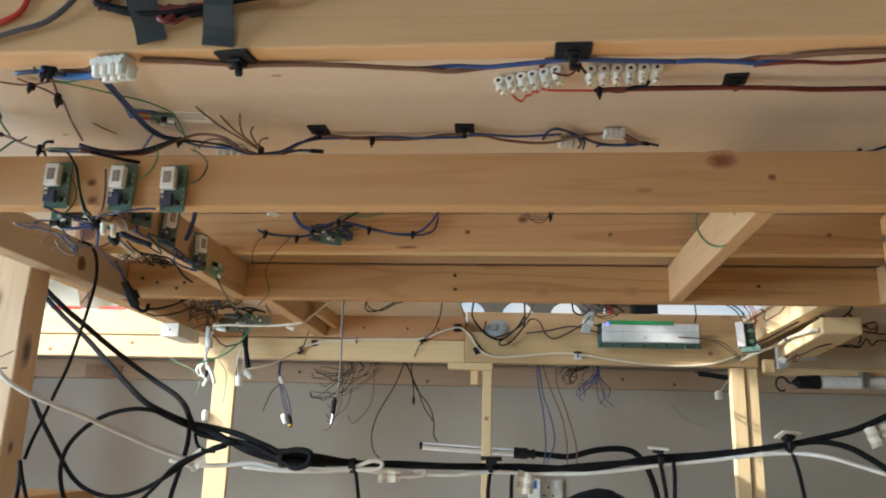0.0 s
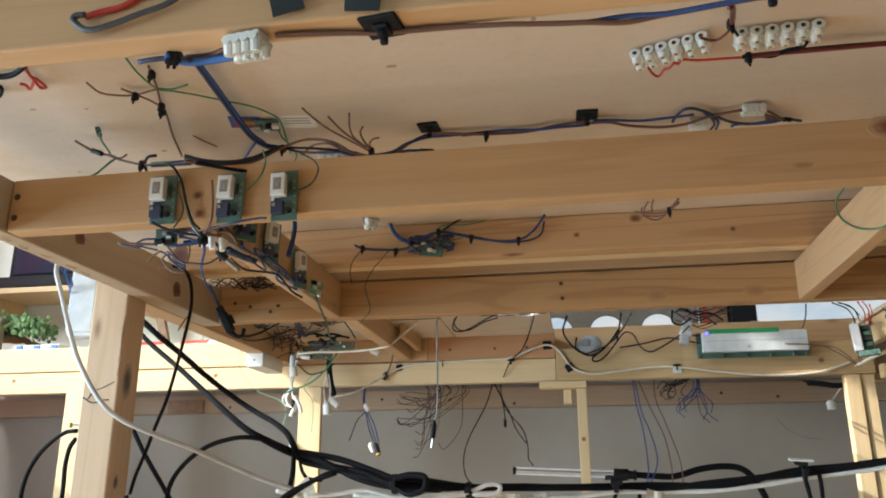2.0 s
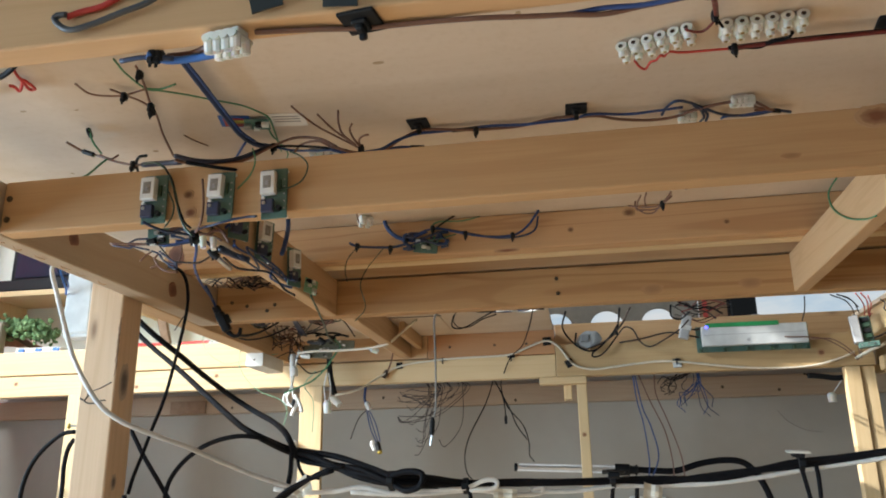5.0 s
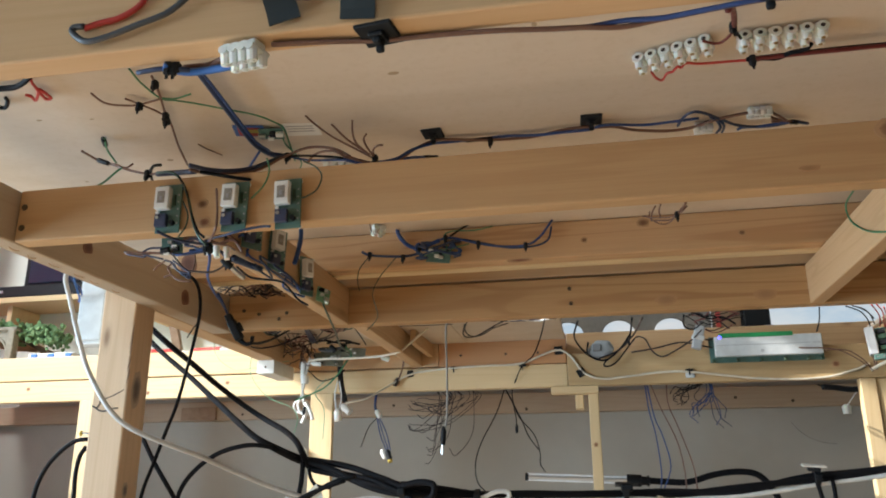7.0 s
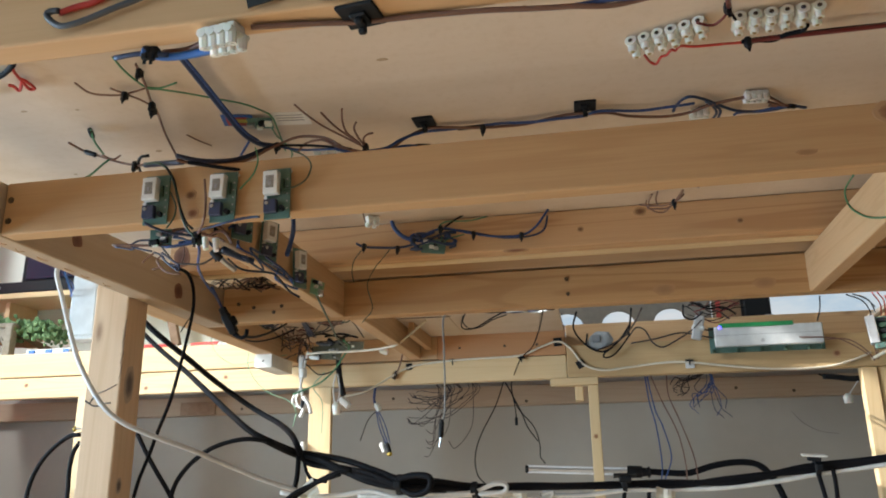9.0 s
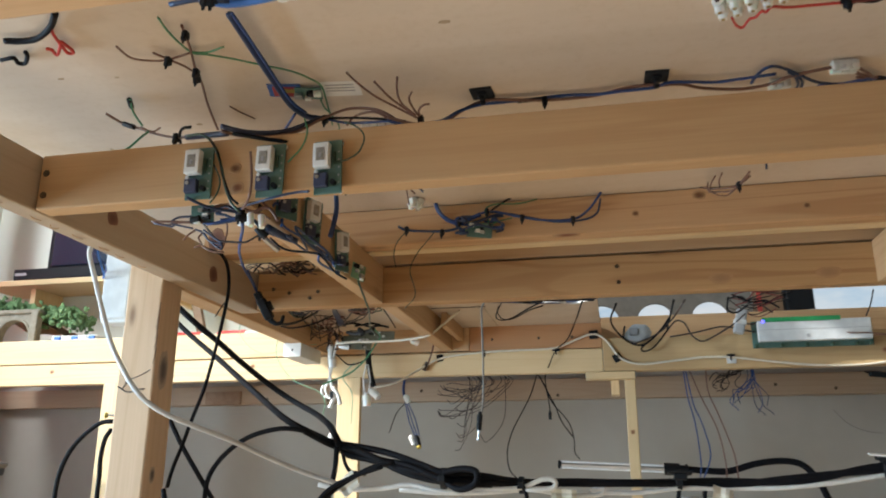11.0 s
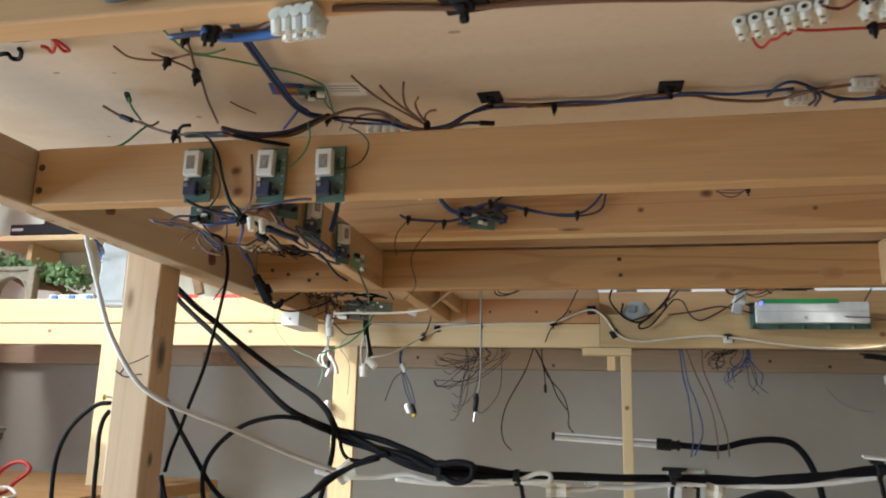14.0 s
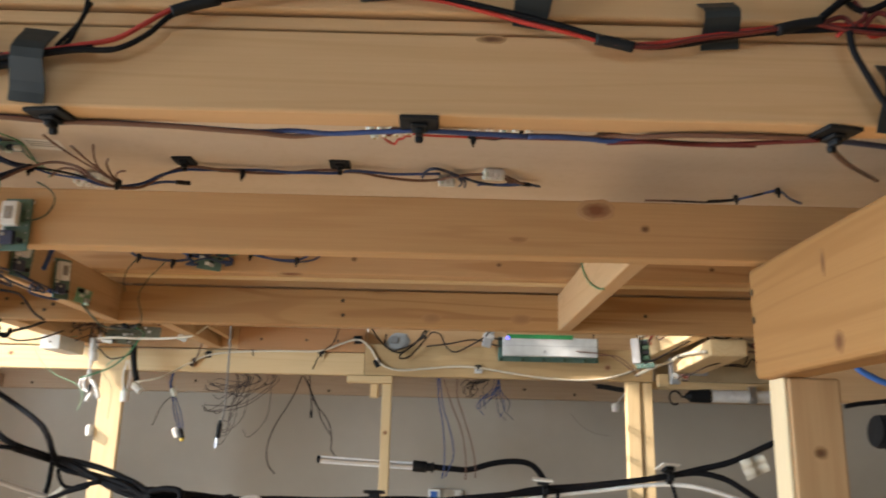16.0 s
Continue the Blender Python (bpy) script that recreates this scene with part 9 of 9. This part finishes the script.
tube("wire", [(-0.656, 1.501, 1.1), (-0.674, 1.578, 1.1), (-0.676, 1.6, 1.08), (-0.672, 1.6, 1.06)], 0.0011, dark_brown, h)
tube("wire", [(-0.543, 1.55, 1.07), (-0.553, 1.62, 1.068), (-0.563, 1.62, 1.053), (-0.579, 1.62, 1.029), (-0.595, 1.62, 1.012), (-0.615, 1.62, 0.997), (-0.643, 1.62, 0.986), (-0.671, 1.62, 0.976)], 0.0017, green, h)
tube("wire", [(-0.632, 1.634, 1.1), (-0.614, 1.628, 1.1), (-0.603, 1.647, 1.1)], 0.0022, black_cable, h)
tube("wire", [(-0.619, 1.655, 1.099), (-0.603, 1.655, 1.101), (-0.585, 1.655, 1.096)], 0.0022, black_cable, h)
tube("wire", [(-0.595, 1.643, 1.1), (-0.577, 1.637, 1.1), (-0.565, 1.655, 1.1)], 0.0022, black_cable, h)
tube("wire", [(-0.579, 1.655, 1.097), (-0.563, 1.655, 1.098), (-0.546, 1.655, 1.094)], 0.0022, black_cable, h)
tube("wire", [(-0.633, 1.645, 1.085), (-0.613, 1.645, 1.081), (-0.597, 1.645, 1.084), (-0.579, 1.645, 1.087)], 0.0035, grey_cable, h)
tube("tape_wrap", [(-0.606, 1.64, 1.09), (-0.599, 1.64, 1.085), (-0.593, 1.64, 1.08)], 0.0045, black_plastic, h)
tube("wire", [(-0.381, 0.950, 1.012), (-0.396, 1.03, 1.004), (-0.408, 1.08, 1.005), (-0.46, 1.25, 1.026), (-0.52, 1.45, 1.052), (-0.556, 1.62, 1.066)], 0.0013, dark_green, h)
tube("wire", [(-0.794, 1.497, 1.1), (-0.88, 1.66, 1.099), (-0.863, 1.66, 1.071), (-0.824, 1.66, 1.049), (-0.787, 1.66, 1.053), (-0.751, 1.66, 1.06), (-0.704, 1.66, 1.065)], 0.0009, pale_green, h)
tube("wire", [(-0.726, 1.565, 1.1), (-0.787, 1.66, 1.09), (-0.793, 1.66, 1.051), (-0.776, 1.66, 1.016), (-0.741, 1.66, 0.986), (-0.695, 1.66, 0.967), (-0.679, 1.66, 0.944), (-0.685, 1.66, 0.914)], 0.0009, pale_green, h)
tube("wire", [(-0.619, 1.66, 1.024), (-0.643, 1.66, 0.995), (-0.622, 1.66, 0.961), (-0.622, 1.66, 0.899)], 0.0009, pale_green, h)
tube("wire", [(-0.681, 1.66, 1.052), (-0.658, 1.66, 1.041), (-0.631, 1.66, 1.02), (-0.597, 1.66, 1.028), (-0.579, 1.66, 1.042)], 0.0014, black_cable, h)
tube("wire", [(-0.475, 1.765, 1.083), (-0.479, 1.765, 1.059), (-0.488, 1.765, 1.033)], 0.0018, brown, h)
tube("tape_wrap", [(-0.489, 1.768, 1.036), (-0.494, 1.768, 1.027), (-0.498, 1.768, 1.019)], 0.0045, dark_brown, h)

h = thing("wire_loom", "black sleeved loom ending in a white plug", "wire loom")
tube("sleeve", [(-0.591, 1.688, 1.1), (-0.609, 1.72, 1.065), (-0.605, 1.72, 1.02), (-0.595, 1.72, 0.981)], 0.0062, black_plastic, h)
tube("wire", [(-0.657, 1.66, 1.071), (-0.664, 1.66, 1.039), (-0.671, 1.66, 0.997), (-0.676, 1.66, 0.981), (-0.68, 1.66, 0.971), (-0.673, 1.66, 0.955), (-0.664, 1.66, 0.952)], 0.0025, white_cable, h)
tube("wire", [(-0.675, 1.66, 1.057), (-0.673, 1.66, 1.018), (-0.666, 1.66, 0.972)], 0.0025, white_cable, h)
tube("plug_tail", [(-0.663, 1.66, 0.975), (-0.659, 1.66, 0.959), (-0.669, 1.66, 0.933)], 0.0040, white_cable, h)
tube("plug_tail", [(-0.663, 1.66, 0.975), (-0.652, 1.66, 0.958), (-0.646, 1.66, 0.94)], 0.0040, white_cable, h)
tube("wire", [(-0.584, 1.63, 1.015), (-0.589, 1.63, 0.987), (-0.585, 1.63, 0.956)], 0.0014, white_cable, h)
tube("wire", [(-0.58, 1.63, 1.015), (-0.575, 1.63, 0.981), (-0.58, 1.63, 0.953)], 0.0012, white_cable, h)
tube("wire", [(-0.676, 1.662, 0.985), (-0.687, 1.662, 0.976), (-0.688, 1.662, 0.964), (-0.681, 1.662, 0.956), (-0.670, 1.662, 0.958)], 0.0022, white_cable, h)
tie(h, (-0.664, 1.658, 0.962), 0.005, black_plastic)
tube("joint", [(-0.672, 1.66, 1.062), (-0.671, 1.66, 1.048), (-0.671, 1.66, 1.036)], 0.0062, white_plastic, h)

h = thing("taped_loom", "black taped wires lying across the gap between the boards", "wire loom")
tube("tape_wrap", [(-0.266, 1.492, 1.106), (-0.244, 1.516, 1.106), (-0.216, 1.506, 1.106)], 0.0055, black_plastic, h)
tube("tape_wrap", [(-0.19, 1.512, 1.106), (-0.155, 1.514, 1.106), (-0.126, 1.522, 1.106)], 0.0045, black_plastic, h)
tube("wire", [(-0.321, 1.482, 1.104), (-0.267, 1.486, 1.104), (-0.208, 1.51, 1.104), (-0.147, 1.51, 1.104), (-0.109, 1.493, 1.104)], 0.0022, black_cable, h)
tube("wire", [(-0.315, 1.502, 1.104), (-0.253, 1.518, 1.104), (-0.192, 1.534, 1.104), (-0.121, 1.508, 1.104)], 0.0016, dark_blue, h)
tube("wire", [(-0.216, 1.522, 1.104), (-0.191, 1.519, 1.104), (-0.165, 1.54, 1.104), (-0.134, 1.524, 1.104)], 0.0026, white_cable, h)
tube("wire", [(-0.294, 1.521, 1.104), (-0.311, 1.594, 1.104), (-0.311, 1.663, 1.104), (-0.289, 1.665, 1.104), (-0.252, 1.593, 1.104), (-0.22, 1.553, 1.104)], 0.0012, black_cable, h)

h = thing("wire_tangle", "small tangle of black wires under the plywood", "wire tangle")
tube("wire", [(-0.535, 1.061, 1.062), (-0.524, 1.061, 1.068), (-0.521, 1.061, 1.059), (-0.509, 1.061, 1.06)], 0.0012, dark_brown, h)
tube("wire", [(-0.507, 1.069, 1.064), (-0.498, 1.069, 1.061), (-0.493, 1.069, 1.063), (-0.488, 1.069, 1.061)], 0.0012, brown, h)
tube("wire", [(-0.521, 1.059, 1.064), (-0.511, 1.059, 1.058), (-0.508, 1.059, 1.057), (-0.499, 1.059, 1.067)], 0.0012, dark_brown, h)
tube("wire", [(-0.511, 1.064, 1.059), (-0.502, 1.064, 1.057), (-0.496, 1.064, 1.056), (-0.486, 1.064, 1.06)], 0.0012, black_cable, h)
tube("wire", [(-0.518, 1.047, 1.054), (-0.513, 1.047, 1.059), (-0.507, 1.047, 1.054), (-0.496, 1.047, 1.047)], 0.0008, dark_brown, h)
tube("wire", [(-0.526, 1.06, 1.065), (-0.518, 1.06, 1.07), (-0.51, 1.06, 1.07), (-0.503, 1.06, 1.06)], 0.0012, brown, h)
tube("wire", [(-0.554, 1.068, 1.064), (-0.545, 1.068, 1.068), (-0.535, 1.068, 1.059), (-0.525, 1.068, 1.057)], 0.0008, dark_brown, h)
tube("wire", [(-0.52, 1.057, 1.062), (-0.512, 1.057, 1.063), (-0.506, 1.057, 1.056), (-0.491, 1.057, 1.061)], 0.0012, black_cable, h)
tube("wire", [(-0.571, 1.048, 1.064), (-0.565, 1.048, 1.068), (-0.554, 1.048, 1.066), (-0.545, 1.048, 1.059)], 0.0008, dark_brown, h)
tube("wire", [(-0.507, 1.068, 1.059), (-0.496, 1.068, 1.063), (-0.49, 1.068, 1.058), (-0.479, 1.068, 1.055)], 0.0012, brown, h)
tube("wire", [(-0.526, 1.066, 1.069), (-0.52, 1.066, 1.064), (-0.507, 1.066, 1.072), (-0.5, 1.066, 1.074)], 0.0012, black_cable, h)
tube("wire", [(-0.519, 1.045, 1.066), (-0.508, 1.045, 1.065), (-0.5, 1.045, 1.061), (-0.5, 1.045, 1.072)], 0.0012, brown, h)
tube("wire", [(-0.573, 1.053, 1.06), (-0.568, 1.053, 1.066), (-0.557, 1.053, 1.062), (-0.554, 1.053, 1.056)], 0.0008, dark_brown, h)
tube("wire", [(-0.509, 1.06, 1.058), (-0.501, 1.06, 1.053), (-0.495, 1.06, 1.059), (-0.485, 1.06, 1.057)], 0.0012, brown, h)
tube("wire", [(-0.559, 1.051, 1.069), (-0.553, 1.051, 1.07), (-0.546, 1.051, 1.069), (-0.535, 1.051, 1.071)], 0.0008, dark_brown, h)
tube("wire", [(-0.516, 1.049, 1.067), (-0.51, 1.049, 1.071), (-0.503, 1.049, 1.065), (-0.489, 1.049, 1.066)], 0.0008, black_cable, h)
tube("wire", [(-0.534, 1.064, 1.063), (-0.527, 1.064, 1.062), (-0.522, 1.064, 1.068), (-0.506, 1.064, 1.066)], 0.0008, dark_brown, h)
tube("wire", [(-0.499, 1.046, 1.06), (-0.493, 1.046, 1.064), (-0.483, 1.046, 1.055), (-0.476, 1.046, 1.053)], 0.0012, dark_brown, h)
tube("wire", [(-0.576, 1.067, 1.066), (-0.566, 1.067, 1.071), (-0.558, 1.067, 1.068), (-0.553, 1.067, 1.067)], 0.0008, dark_brown, h)
tube("wire", [(-0.543, 1.056, 1.062), (-0.535, 1.056, 1.056), (-0.525, 1.056, 1.065), (-0.522, 1.056, 1.067)], 0.0012, brown, h)
tube("wire", [(-0.569, 1.066, 1.069), (-0.563, 1.066, 1.065), (-0.55, 1.066, 1.062), (-0.546, 1.066, 1.073)], 0.0008, brown, h)
tube("wire", [(-0.511, 1.067, 1.064), (-0.502, 1.067, 1.063), (-0.494, 1.067, 1.059), (-0.481, 1.067, 1.062)], 0.0008, brown, h)
tube("wire", [(-0.539, 1.06, 1.067), (-0.528, 1.06, 1.07), (-0.524, 1.06, 1.072), (-0.519, 1.06, 1.066)], 0.0012, brown, h)
tube("wire", [(-0.506, 1.065, 1.071), (-0.5, 1.065, 1.07), (-0.488, 1.065, 1.073), (-0.48, 1.065, 1.064)], 0.0012, dark_brown, h)
tube("wire", [(-0.5, 1.046, 1.06), (-0.493, 1.046, 1.061), (-0.486, 1.046, 1.055), (-0.474, 1.046, 1.057)], 0.0008, black_cable, h)
tube("wire", [(-0.508, 1.046, 1.061), (-0.498, 1.046, 1.057), (-0.492, 1.046, 1.064), (-0.48, 1.046, 1.062)], 0.0012, dark_brown, h)
